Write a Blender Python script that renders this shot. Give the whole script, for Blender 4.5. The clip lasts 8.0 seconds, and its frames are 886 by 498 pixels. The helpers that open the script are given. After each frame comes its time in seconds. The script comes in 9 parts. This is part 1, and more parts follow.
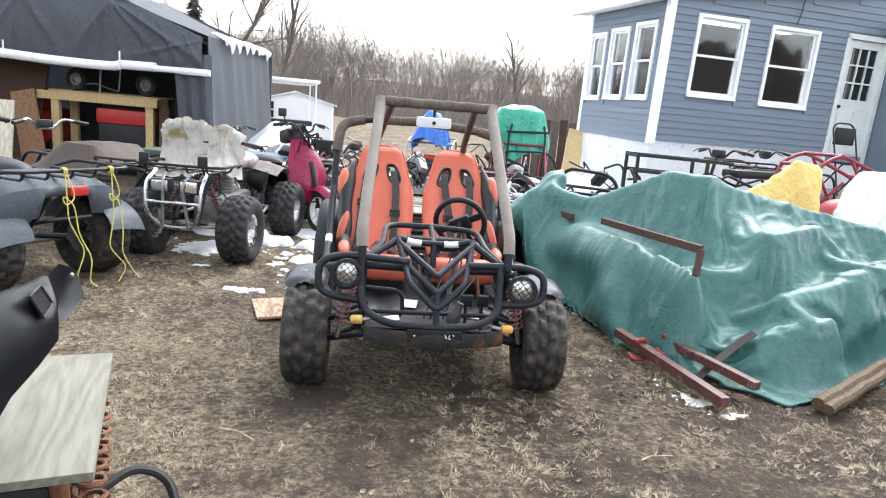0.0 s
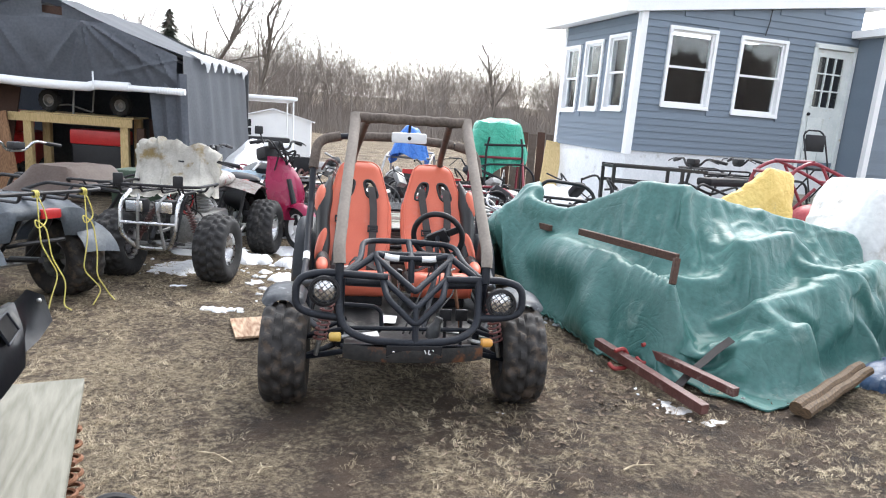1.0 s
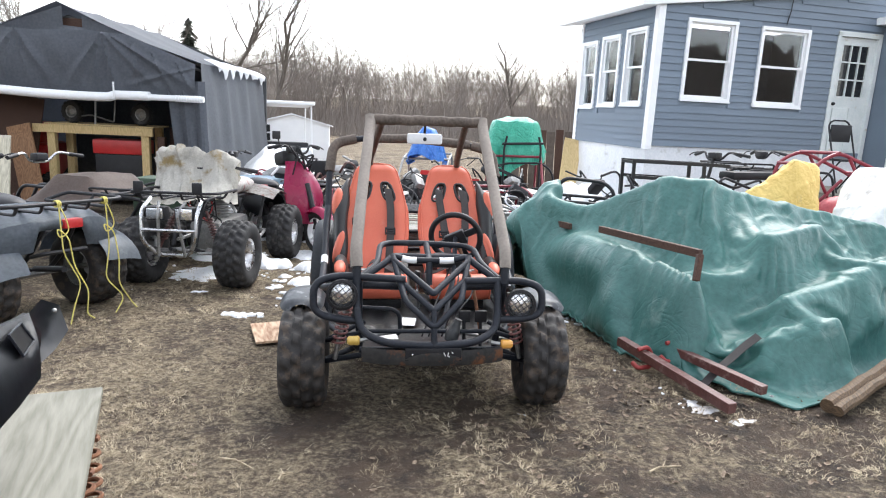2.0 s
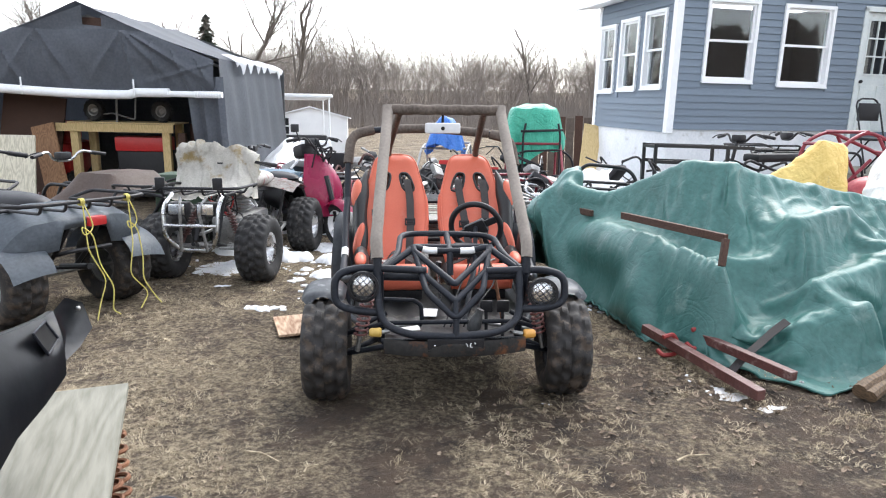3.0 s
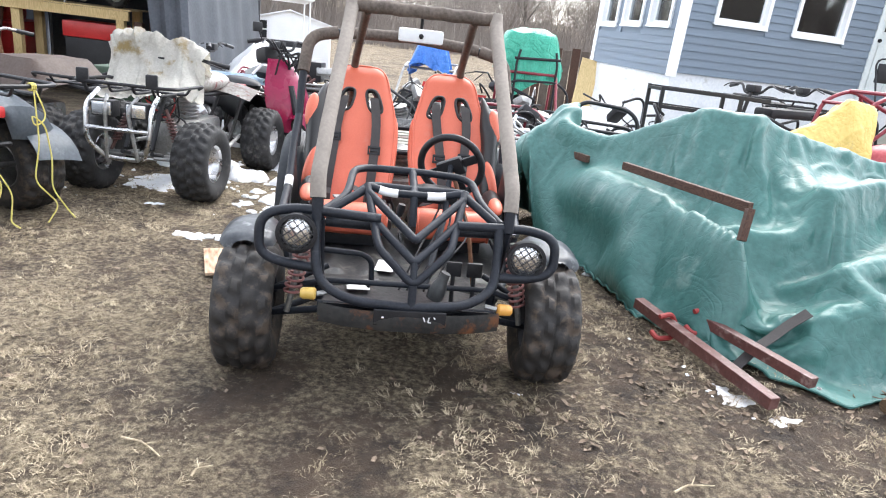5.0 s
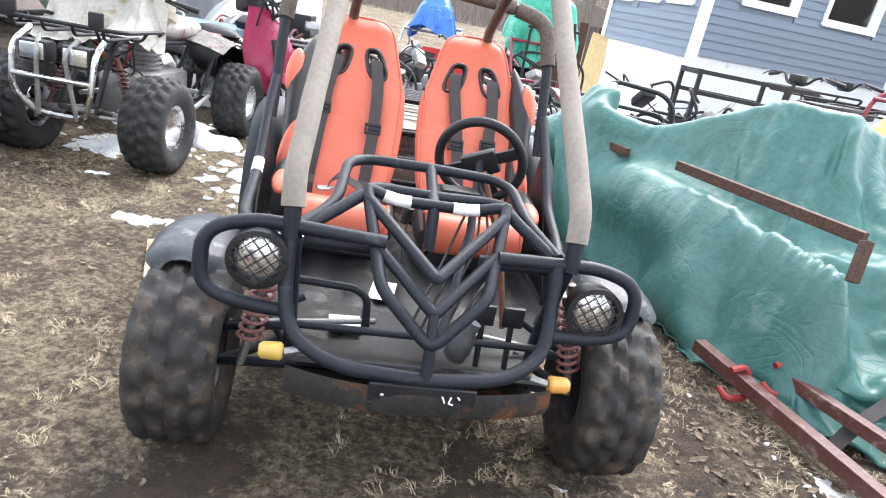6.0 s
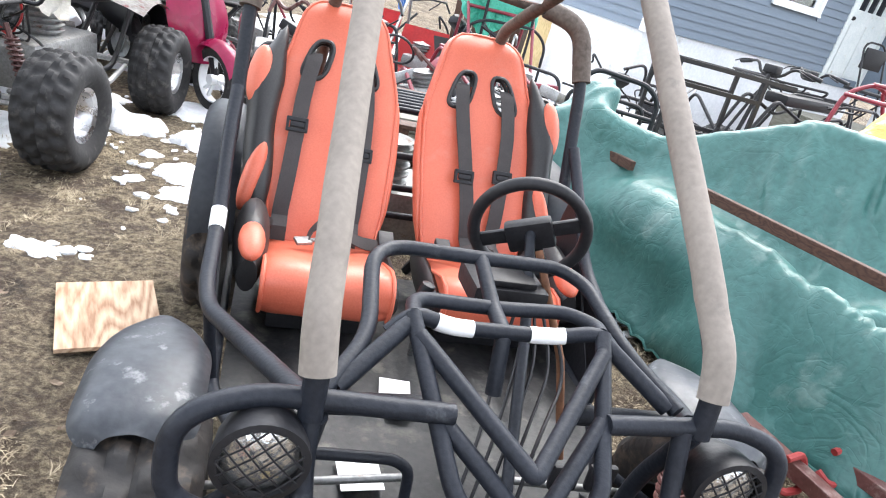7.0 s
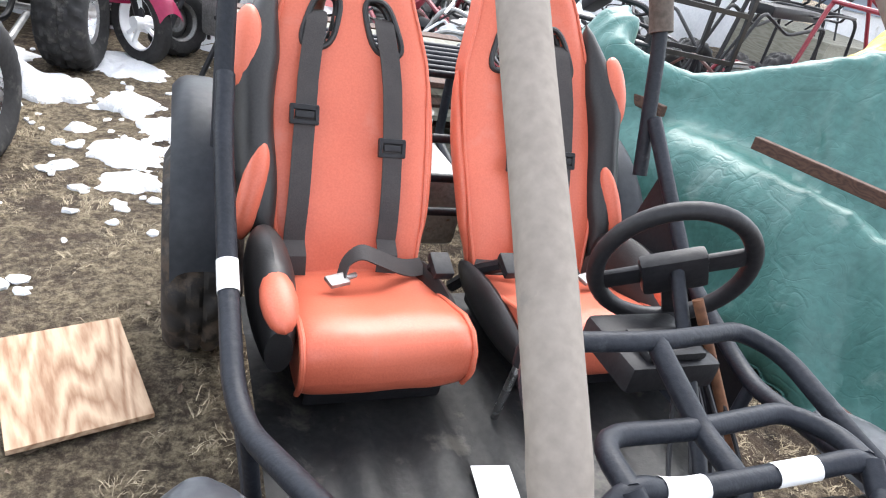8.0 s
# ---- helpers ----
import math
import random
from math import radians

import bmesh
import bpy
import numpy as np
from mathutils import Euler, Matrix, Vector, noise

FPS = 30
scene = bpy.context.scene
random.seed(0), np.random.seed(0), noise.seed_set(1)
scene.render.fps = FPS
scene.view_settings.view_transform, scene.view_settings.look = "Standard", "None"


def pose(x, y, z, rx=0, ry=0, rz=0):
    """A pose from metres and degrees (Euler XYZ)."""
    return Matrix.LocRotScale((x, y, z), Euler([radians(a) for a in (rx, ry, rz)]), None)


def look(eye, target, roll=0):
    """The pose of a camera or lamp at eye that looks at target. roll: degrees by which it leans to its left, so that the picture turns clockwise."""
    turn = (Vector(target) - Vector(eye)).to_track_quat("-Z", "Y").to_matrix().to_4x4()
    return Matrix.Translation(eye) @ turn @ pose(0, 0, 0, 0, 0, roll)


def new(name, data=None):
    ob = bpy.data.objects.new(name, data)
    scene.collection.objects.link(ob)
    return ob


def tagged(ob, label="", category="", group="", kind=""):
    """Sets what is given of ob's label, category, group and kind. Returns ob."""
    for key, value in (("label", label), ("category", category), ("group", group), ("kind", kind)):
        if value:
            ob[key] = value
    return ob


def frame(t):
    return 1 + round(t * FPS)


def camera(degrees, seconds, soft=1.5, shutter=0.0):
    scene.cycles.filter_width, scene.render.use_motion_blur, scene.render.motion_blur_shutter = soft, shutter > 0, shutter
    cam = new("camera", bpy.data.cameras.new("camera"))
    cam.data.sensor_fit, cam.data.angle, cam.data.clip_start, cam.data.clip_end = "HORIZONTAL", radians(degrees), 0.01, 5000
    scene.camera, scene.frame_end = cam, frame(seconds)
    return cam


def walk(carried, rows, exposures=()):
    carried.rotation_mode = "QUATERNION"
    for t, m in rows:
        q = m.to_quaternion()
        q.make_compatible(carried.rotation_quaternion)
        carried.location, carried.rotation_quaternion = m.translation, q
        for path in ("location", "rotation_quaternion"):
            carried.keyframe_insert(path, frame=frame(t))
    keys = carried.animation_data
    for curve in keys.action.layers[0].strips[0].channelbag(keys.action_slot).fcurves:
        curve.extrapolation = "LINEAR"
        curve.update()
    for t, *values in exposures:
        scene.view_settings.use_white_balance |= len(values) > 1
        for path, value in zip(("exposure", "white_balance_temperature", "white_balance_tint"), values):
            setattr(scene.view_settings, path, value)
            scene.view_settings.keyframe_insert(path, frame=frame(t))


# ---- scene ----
cam = camera(68.2, 8.0, soft=1.1, shutter=0.0)
PATH = [
    (0, (0.196, -0.146, 1.240), (0.114, 1.800, 0.784), 5.48),
    (0.5, (0.207, -0.152, 1.243), (0.161, 1.800, 0.810), 4.82),
    (1, (0.215, -0.144, 1.246), (0.184, 1.813, 0.835), 4.43),
    (2.5, (0.231, -0.101, 1.241), (0.096, 1.851, 0.826), 1.82),
    (3, (0.227, -0.093, 1.240), (0.072, 1.851, 0.794), 1.30),
    (3.5, (0.203, -0.065, 1.226), (0.029, 1.871, 0.755), 1.38),
    (4, (0.103, 0.064, 1.234), (0.005, 1.997, 0.731), 6.67),
    (4.5, (0.165, 0.264, 1.191), (0.305, 2.171, 0.605), 9.83),
    (5, (0.229, 0.537, 1.165), (0.166, 2.426, 0.511), 7.22),
    (5.2, (0.190, 0.649, 1.141), (0.085, 2.530, 0.468), 7.08),
    (6.3, (0.002, 1.503, 1.055), (0.035, 3.350, 0.290), 12.60),
    (6.5, (-0.060, 1.647, 1.054), (-0.067, 3.480, 0.254), 11.80),
    (7, (-0.260, 1.844, 1.128), (0.019, 3.650, 0.315), 15.60),
    (7.5, (-0.401, 2.137, 1.034), (-0.006, 3.898, 0.171), 14.60),
    (8, (-0.514, 2.369, 1.083), (-0.013, 4.035, 0.097), 14.90),
]
EXPOSURES = [(0, 2.22), (1.0, 2.06), (2.5, 2.02), (3.5, 2.03), (4.5, 2.13), (5.0, 2.42), (6.5, 2.66), (7.0, 2.58), (7.5, 2.45), (8.0, 2.42)]
walk(cam, [(t, look(eye, target, roll)) for t, eye, target, roll in PATH], EXPOSURES)

# ---- light: a bright overcast winter day ----
world = bpy.data.worlds.new("overcast_sky")
scene.world = world
world.use_nodes = True
wn = world.node_tree.nodes
sky = wn.new("ShaderNodeTexSky")
sky.sky_type, sky.sun_disc = "NISHITA", False
sky.sun_elevation, sky.sun_rotation = radians(50), radians(18)
sky.air_density, sky.dust_density = 1.0, 1.0
grey = wn.new("ShaderNodeHueSaturation")
grey.inputs["Saturation"].default_value = 0.30
world.node_tree.links.new(sky.outputs["Color"], grey.inputs["Color"])
world.node_tree.links.new(grey.outputs["Color"], wn["Background"].inputs["Color"])
wn["Background"].inputs["Strength"].default_value = 0.15
sun = new("sun", bpy.data.lights.new("sun", "SUN"))
sun.data.energy, sun.data.angle, sun.data.color = 0.7, radians(40), (1.0, 0.98, 0.96)
sun.matrix_world = look((3.2, 11.2, 10.2), (0.5, 3, 0))

# ---- materials ----
def shade(name, c1, c2, rough=0.6, metal=0.0, scale=6.0, fine=70.0, bump=0.15, dist=0.01, stretch=(1, 1, 1), c3=None, spots=0.62, coat=0.0, rvar=0.12, spec=0.5, rand=0.0):
    """A two-scale noise material: c1 and c2 mix over large patches and fine grain, c3 lies in blotches of its own."""
    m = bpy.data.materials.new(name)
    m.use_nodes = True
    nt = m.node_tree
    n, link = nt.nodes, nt.links.new
    bs = n["Principled BSDF"]
    tc, mp = n.new("ShaderNodeTexCoord"), n.new("ShaderNodeMapping")
    mp.inputs["Scale"].default_value = stretch
    link(tc.outputs["Object"], mp.inputs["Vector"])
    big, small = n.new("ShaderNodeTexNoise"), n.new("ShaderNodeTexNoise")
    for tx, s, d in ((big, scale, 5), (small, fine, 4)):
        tx.inputs["Scale"].default_value, tx.inputs["Detail"].default_value = s, d
        link(mp.outputs["Vector"], tx.inputs["Vector"])
    add = n.new("ShaderNodeMath")
    add.operation = "ADD"
    link(big.outputs["Fac"], add.inputs[0])
    link(small.outputs["Fac"], add.inputs[1])
    ramp = n.new("ShaderNodeMapRange")
    ramp.inputs["From Min"].default_value, ramp.inputs["From Max"].default_value = 0.72, 1.28
    link(add.outputs[0], ramp.inputs["Value"])
    mix = n.new("ShaderNodeMix")
    mix.data_type = "RGBA"
    mix.inputs["A"].default_value, mix.inputs["B"].default_value = (*c1, 1), (*c2, 1)
    link(ramp.outputs["Result"], mix.inputs["Factor"])
    col = mix.outputs["Result"]
    if c3:
        blot = n.new("ShaderNodeTexNoise")
        blot.inputs["Scale"].default_value, blot.inputs["Detail"].default_value = scale * 1.7, 8
        blot.inputs["Roughness"].default_value = 0.65
        link(mp.outputs["Vector"], blot.inputs["Vector"])
        br = n.new("ShaderNodeMapRange")
        br.inputs["From Min"].default_value, br.inputs["From Max"].default_value = spots - 0.05, spots + 0.05
        link(blot.outputs["Fac"], br.inputs["Value"])
        m2 = n.new("ShaderNodeMix")
        m2.data_type = "RGBA"
        m2.inputs["B"].default_value = (*c3, 1)
        link(br.outputs["Result"], m2.inputs["Factor"])
        link(col, m2.inputs["A"])
        col = m2.outputs["Result"]
    if rand:
        oi, hs = n.new("ShaderNodeObjectInfo"), n.new("ShaderNodeHueSaturation")
        rr = n.new("ShaderNodeMapRange")
        rr.inputs["To Min"].default_value, rr.inputs["To Max"].default_value = 1 - rand, 1 + rand
        link(oi.outputs["Random"], rr.inputs["Value"])
        link(rr.outputs["Result"], hs.inputs["Value"])
        link(col, hs.inputs["Color"])
        col = hs.outputs["Color"]
    link(col, bs.inputs["Base Color"])
    rm = n.new("ShaderNodeMapRange")
    rm.inputs["To Min"].default_value, rm.inputs["To Max"].default_value = max(0.03, rough - rvar), min(1, rough + rvar)
    link(big.outputs["Fac"], rm.inputs["Value"])
    link(rm.outputs["Result"], bs.inputs["Roughness"])
    bs.inputs["Metallic"].default_value = metal
    bs.inputs["Coat Weight"].default_value = coat
    bs.inputs["Specular IOR Level"].default_value = spec
    if bump:
        bp = n.new("ShaderNodeBump")
        bp.inputs["Strength"].default_value, bp.inputs["Distance"].default_value = bump, dist
        link(add.outputs[0], bp.inputs["Height"])
        link(bp.outputs["Normal"], bs.inputs["Normal"])
    return m


def woody(name, c1, c2, axis=1, scale=9.0, rough=0.75, bump=0.25):
    """Sawn wood: long flame-like grain along one axis, with fine fibres."""
    m = bpy.data.materials.new(name)
    m.use_nodes = True
    n, link = m.node_tree.nodes, m.node_tree.links.new
    bs = n["Principled BSDF"]
    tc, mp = n.new("ShaderNodeTexCoord"), n.new("ShaderNodeMapping")
    st = [1.0, 1.0, 1.0]
    st[axis] = 0.14
    mp.inputs["Scale"].default_value = st
    link(tc.outputs["Object"], mp.inputs["Vector"])
    base = n.new("ShaderNodeTexNoise")
    base.inputs["Scale"].default_value, base.inputs["Detail"].default_value = scale, 2
    link(mp.outputs["Vector"], base.inputs["Vector"])
    mul = n.new("ShaderNodeMath")
    mul.operation, mul.inputs[1].default_value = "MULTIPLY", 14.0
    link(base.outputs["Fac"], mul.inputs[0])
    fr = n.new("ShaderNodeMath")
    fr.operation, fr.inputs[1].default_value = "PINGPONG", 0.5
    link(mul.outputs[0], fr.inputs[0])
    fib = n.new("ShaderNodeTexNoise")
    fib.inputs["Scale"].default_value, fib.inputs["Detail"].default_value = scale * 14, 3
    link(mp.outputs["Vector"], fib.inputs["Vector"])
    add = n.new("ShaderNodeMath")
    add.operation = "ADD"
    link(fr.outputs[0], add.inputs[0])
    link(fib.outputs["Fac"], add.inputs[1])
    rp = n.new("ShaderNodeMapRange")
    rp.inputs["From Min"].default_value, rp.inputs["From Max"].default_value = 0.4, 1.0
    link(add.outputs[0], rp.inputs["Value"])
    mix = n.new("ShaderNodeMix")
    mix.data_type = "RGBA"
    mix.inputs["A"].default_value, mix.inputs["B"].default_value = (*c1, 1), (*c2, 1)
    link(rp.outputs["Result"], mix.inputs["Factor"])
    link(mix.outputs["Result"], bs.inputs["Base Color"])
    bs.inputs["Roughness"].default_value = rough
    bp = n.new("ShaderNodeBump")
    bp.inputs["Strength"].default_value, bp.inputs["Distance"].default_value = bump, 0.003
    link(add.outputs[0], bp.inputs["Height"])
    link(bp.outputs["Normal"], bs.inputs["Normal"])
    return m


def glassy(name, tint=(0.85, 0.9, 0.92), rough=0.03):
    m = bpy.data.materials.new(name)
    m.use_nodes = True
    bs = m.node_tree.nodes["Principled BSDF"]
    bs.inputs["Base Color"].default_value = (*tint, 1)
    bs.inputs["Roughness"].default_value = rough
    bs.inputs["Transmission Weight"].default_value = 1.0
    return m


M_TUBE = shade("black_tube_paint", (0.008, 0.010, 0.015), (0.019, 0.022, 0.030), rough=0.50, scale=9, fine=120, bump=0.12, c3=(0.050, 0.054, 0.062), spots=0.67, spec=0.28)
M_BLACK = shade("black_plastic", (0.009, 0.009, 0.011), (0.020, 0.020, 0.023), rough=0.5, scale=12, fine=90, bump=0.08, spec=0.35)
M_FENDER = shade("scuffed_grey_plastic", (0.075, 0.082, 0.095), (0.125, 0.135, 0.15), rough=0.32, scale=11, fine=60, bump=0.05, c3=(0.36, 0.37, 0.38), spots=0.63)
M_TYRE = shade("muddy_tyre_rubber", (0.010, 0.009, 0.009), (0.024, 0.021, 0.019), rough=0.72, scale=9, fine=60, bump=0.35, dist=0.004, c3=(0.062, 0.045, 0.033), spots=0.56)
M_TYRE2 = shade("dusty_tyre_rubber", (0.013, 0.013, 0.014), (0.031, 0.030, 0.030), rough=0.8, scale=7, fine=50, bump=0.3, dist=0.004, c3=(0.075, 0.07, 0.065), spots=0.62)
M_ORANGE = shade("orange_vinyl", (0.57, 0.120, 0.066), (0.66, 0.158, 0.092), rough=0.42, scale=5, fine=220, bump=0.12, dist=0.002, c3=(0.62, 0.17, 0.11), spots=0.64)
M_BLKVINYL = shade("black_vinyl", (0.012, 0.012, 0.013), (0.024, 0.023, 0.023), rough=0.45, scale=8, fine=200, bump=0.15, dist=0.002)
M_WEB = shade("grey_webbing", (0.028, 0.025, 0.025), (0.055, 0.048, 0.047), rough=0.8, scale=20, fine=400, bump=0.4, dist=0.001)
M_FOAM = shade("weathered_pipe_foam", (0.195, 0.168, 0.145), (0.265, 0.232, 0.202), rough=0.85, scale=7, fine=80, bump=0.08, dist=0.003, c3=(0.155, 0.14, 0.128), spots=0.68)
M_FOAMDK = shade("brown_pipe_foam", (0.07, 0.055, 0.045), (0.15, 0.12, 0.10), rough=0.9, scale=10, fine=80, bump=0.25, dist=0.004)
M_CHROME = shade("dull_chrome", (0.55, 0.55, 0.56), (0.7, 0.7, 0.7), rough=0.28, metal=1.0, scale=20, fine=80, bump=0.03)
M_STEEL = shade("weathered_steel", (0.22, 0.22, 0.22), (0.38, 0.38, 0.37), rough=0.5, metal=0.8, scale=14, fine=80, bump=0.1, c3=(0.16, 0.08, 0.04), spots=0.66)
M_RUST = shade("rusty_steel", (0.10, 0.04, 0.02), (0.22, 0.10, 0.05), rough=0.8, metal=0.2, scale=12, fine=70, bump=0.4, dist=0.003)
M_PAN = shade("dirty_floor_pan", (0.028, 0.030, 0.033), (0.062, 0.063, 0.063), rough=0.45, scale=5, fine=60, bump=0.15, c3=(0.15, 0.14, 0.125), spots=0.62)
M_WHITE = shade("white_sticker", (0.74, 0.74, 0.74), (0.84, 0.84, 0.84), rough=0.4, scale=10, fine=60, bump=0.02)
M_AMBER = shade("amber_lens", (0.46, 0.30, 0.06), (0.56, 0.38, 0.10), rough=0.35, scale=8, fine=40, bump=0.02)
M_AMBER2 = shade("orange_lens", (0.55, 0.26, 0.05), (0.66, 0.34, 0.08), rough=0.25, scale=8, fine=40, bump=0.02)
M_RED = shade("red_plastic", (0.42, 0.018, 0.02), (0.55, 0.035, 0.035), rough=0.35, scale=6, fine=50, bump=0.04)
M_REDMETAL = shade("worn_red_paint", (0.070, 0.024, 0.021), (0.125, 0.050, 0.043), rough=0.45, scale=9, fine=60, bump=0.2, c3=(0.20, 0.135, 0.12), spots=0.60)
M_MAROON = shade("maroon_tube_paint", (0.14, 0.01, 0.022), (0.24, 0.025, 0.04), rough=0.4, scale=8, fine=60, bump=0.06)
M_MAGENTA = shade("magenta_body_paint", (0.36, 0.012, 0.075), (0.47, 0.022, 0.11), rough=0.28, scale=3, fine=40, bump=0.03, coat=0.4)
M_GREYBODY = shade("faded_grey_blue_plastic", (0.105, 0.125, 0.15), (0.17, 0.195, 0.225), rough=0.45, scale=5, fine=50, bump=0.06, c3=(0.25, 0.27, 0.29), spots=0.66)
M_CLOTH = shade("stained_white_cloth", (0.50, 0.48, 0.43), (0.68, 0.66, 0.61), rough=0.85, scale=2.4, fine=70, bump=0.25, dist=0.005, c3=(0.36, 0.27, 0.13), spots=0.60)
M_ROPE = shade("yellow_rope", (0.50, 0.42, 0.09), (0.66, 0.58, 0.18), rough=0.7, scale=30, fine=300, bump=0.4, dist=0.001)
M_SNOW = shade("melting_snow", (0.78, 0.80, 0.83), (0.88, 0.89, 0.90), rough=0.6, scale=8, fine=60, bump=0.5, dist=0.01, c3=(0.52, 0.50, 0.46), spots=0.70)
M_TARP = shade("green_tarpaulin", (0.033, 0.112, 0.100), (0.056, 0.168, 0.150), rough=0.45, scale=2.6, fine=38, bump=0.30, dist=0.005, c3=(0.115, 0.205, 0.185), spots=0.64)
M_DULLRED = shade("dull_red_paint", (0.22, 0.018, 0.018), (0.32, 0.04, 0.035), rough=0.55, scale=9, fine=60, bump=0.15)
M_ICE = shade("grey_slush", (0.34, 0.33, 0.32), (0.56, 0.56, 0.57), rough=0.35, scale=9, fine=60, bump=0.5, dist=0.01, c3=(0.20, 0.17, 0.14), spots=0.58)
M_TARPLT = shade("bright_green_tarpaulin", (0.03, 0.30, 0.20), (0.05, 0.42, 0.29), rough=0.4, scale=4, fine=45, bump=0.3, dist=0.008)
M_TARPBL = shade("blue_tarpaulin", (0.03, 0.14, 0.50), (0.06, 0.22, 0.66), rough=0.4, scale=4, fine=45, bump=0.3, dist=0.008)
M_TARPYL = shade("yellow_tarpaulin", (0.62, 0.41, 0.11), (0.76, 0.55, 0.19), rough=0.6, scale=4, fine=45, bump=0.3, dist=0.006, c3=(0.45, 0.33, 0.16), spots=0.66)
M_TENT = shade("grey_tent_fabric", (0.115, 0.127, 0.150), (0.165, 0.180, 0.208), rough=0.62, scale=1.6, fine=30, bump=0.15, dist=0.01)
M_TENTBACK = shade("dark_grey_tent_back", (0.05, 0.055, 0.06), (0.09, 0.095, 0.10), rough=0.8, scale=2, fine=30, bump=0.1)
M_SIDING = shade("blue_grey_vinyl_siding", (0.128, 0.165, 0.212), (0.150, 0.190, 0.240), rough=0.55, scale=1.2, fine=40, bump=0.04, stretch=(0.3, 1, 4), rand=0.07)
M_TRIM = shade("white_trim", (0.74, 0.75, 0.77), (0.82, 0.83, 0.84), rough=0.5, scale=3, fine=40, bump=0.03)
M_SKIRT = shade("white_skirting", (0.58, 0.60, 0.63), (0.72, 0.73, 0.75), rough=0.6, scale=2, fine=30, bump=0.05, c3=(0.42, 0.42, 0.41), spots=0.66)
# near black stands for unlit depth in the rooms and the socket
M_UNLIT = shade("unlit_black", (0.018, 0.018, 0.02), (0.04, 0.038, 0.036), rough=0.9, scale=2, fine=20, bump=0)
M_DOOR = shade("peeling_door_paint", (0.55, 0.60, 0.60), (0.68, 0.71, 0.70), rough=0.55, scale=4, fine=40, bump=0.1, c3=(0.42, 0.36, 0.24), spots=0.66)
M_ROOF = shade("roof_snow_edge", (0.70, 0.72, 0.75), (0.82, 0.83, 0.85), rough=0.6, scale=3, fine=30, bump=0.2)
M_PLY = woody("plywood", (0.27, 0.145, 0.08), (0.56, 0.40, 0.27), axis=1, scale=6)
M_BENCH = woody("weathered_plywood", (0.135, 0.13, 0.10), (0.205, 0.198, 0.16), axis=1, scale=6)
M_PINE = woody("pine_lumber", (0.50, 0.36, 0.16), (0.66, 0.50, 0.26), axis=2, scale=10)
M_OLDWOOD = woody("old_brown_wood", (0.042, 0.019, 0.012), (0.088, 0.044, 0.029), axis=1, scale=14)
M_LOG = woody("split_log", (0.055, 0.035, 0.02), (0.14, 0.09, 0.05), axis=1, scale=14)
M_BARK = shade("grey_bark", (0.085, 0.072, 0.062), (0.16, 0.14, 0.125), rough=0.95, scale=4, fine=40, bump=0.5, dist=0.02)
M_WOODS = shade("winter_woods", (0.15, 0.128, 0.115), (0.28, 0.245, 0.22), rough=1.0, scale=0.08, fine=1.5, bump=0)
M_CONIFER = shade("conifer_needles", (0.015, 0.022, 0.014), (0.03, 0.04, 0.025), rough=0.9, scale=3, fine=20, bump=0)
M_STRAW = shade("dead_grass", (0.17, 0.125, 0.075), (0.62, 0.52, 0.36), rough=0.9, scale=2.5, fine=45, bump=0)
M_LEAF = shade("dead_leaves", (0.12, 0.082, 0.055), (0.30, 0.23, 0.165), rough=0.85, scale=2, fine=12, bump=0.1)
M_LAMP = shade("lamp_reflector", (0.62, 0.63, 0.64), (0.85, 0.85, 0.85), rough=0.18, metal=0.9, scale=40, fine=160, bump=0.25, dist=0.004)
M_GLASS = glassy("window_glass")
M_DARKGLASS = shade("dark_glazing", (0.012, 0.013, 0.015), (0.02, 0.021, 0.023), rough=0.06, scale=2, fine=20, bump=0, rvar=0.03)
M_GREEN = shade("green_machine_paint", (0.03, 0.16, 0.03), (0.05, 0.24, 0.05), rough=0.4, scale=5, fine=40, bump=0.05)


def creased(m, scale, height):
    """Adds sharp, wandering crease lines at two sizes, as in sheeting that was folded and crumpled, to a material's relief."""
    n, link = m.node_tree.nodes, m.node_tree.links.new
    bs = n["Principled BSDF"]
    tc = n.new("ShaderNodeTexCoord")
    total = None
    for sc, share in ((scale, 1.0), (scale * 2.7, 0.45)):
        nz, off, ab, cut, ml = (n.new("ShaderNode" + k) for k in ("TexNoise", "Math", "Math", "MapRange", "Math"))
        nz.inputs["Scale"].default_value, nz.inputs["Detail"].default_value, nz.inputs["Distortion"].default_value = sc, 1.5, 0.9
        off.operation, off.inputs[1].default_value = "SUBTRACT", 0.5
        ab.operation = "ABSOLUTE"
        cut.inputs["From Max"].default_value = 0.055
        ml.operation, ml.inputs[1].default_value = "MULTIPLY_ADD", share
        link(tc.outputs["Object"], nz.inputs["Vector"])
        link(nz.outputs["Fac"], off.inputs[0])
        link(off.outputs[0], ab.inputs[0])
        link(ab.outputs[0], cut.inputs["Value"])
        link(cut.outputs["Result"], ml.inputs[0])
        if total is None:
            ml.inputs[2].default_value = 0.0
        else:
            link(total, ml.inputs[2])
        total = ml.outputs[0]
    bp = n.new("ShaderNodeBump")
    bp.inputs["Strength"].default_value, bp.inputs["Distance"].default_value = 0.55, height
    link(total, bp.inputs["Height"])
    link(bs.inputs["Normal"].links[0].from_socket, bp.inputs["Normal"])
    link(bp.outputs["Normal"], bs.inputs["Normal"])


for m_, sc_, he_ in ((M_TARP, 5.5, 0.0022), (M_TARPLT, 4.0, 0.012), (M_TARPBL, 4.0, 0.012), (M_TARPYL, 4.0, 0.006)):
    creased(m_, sc_, he_)


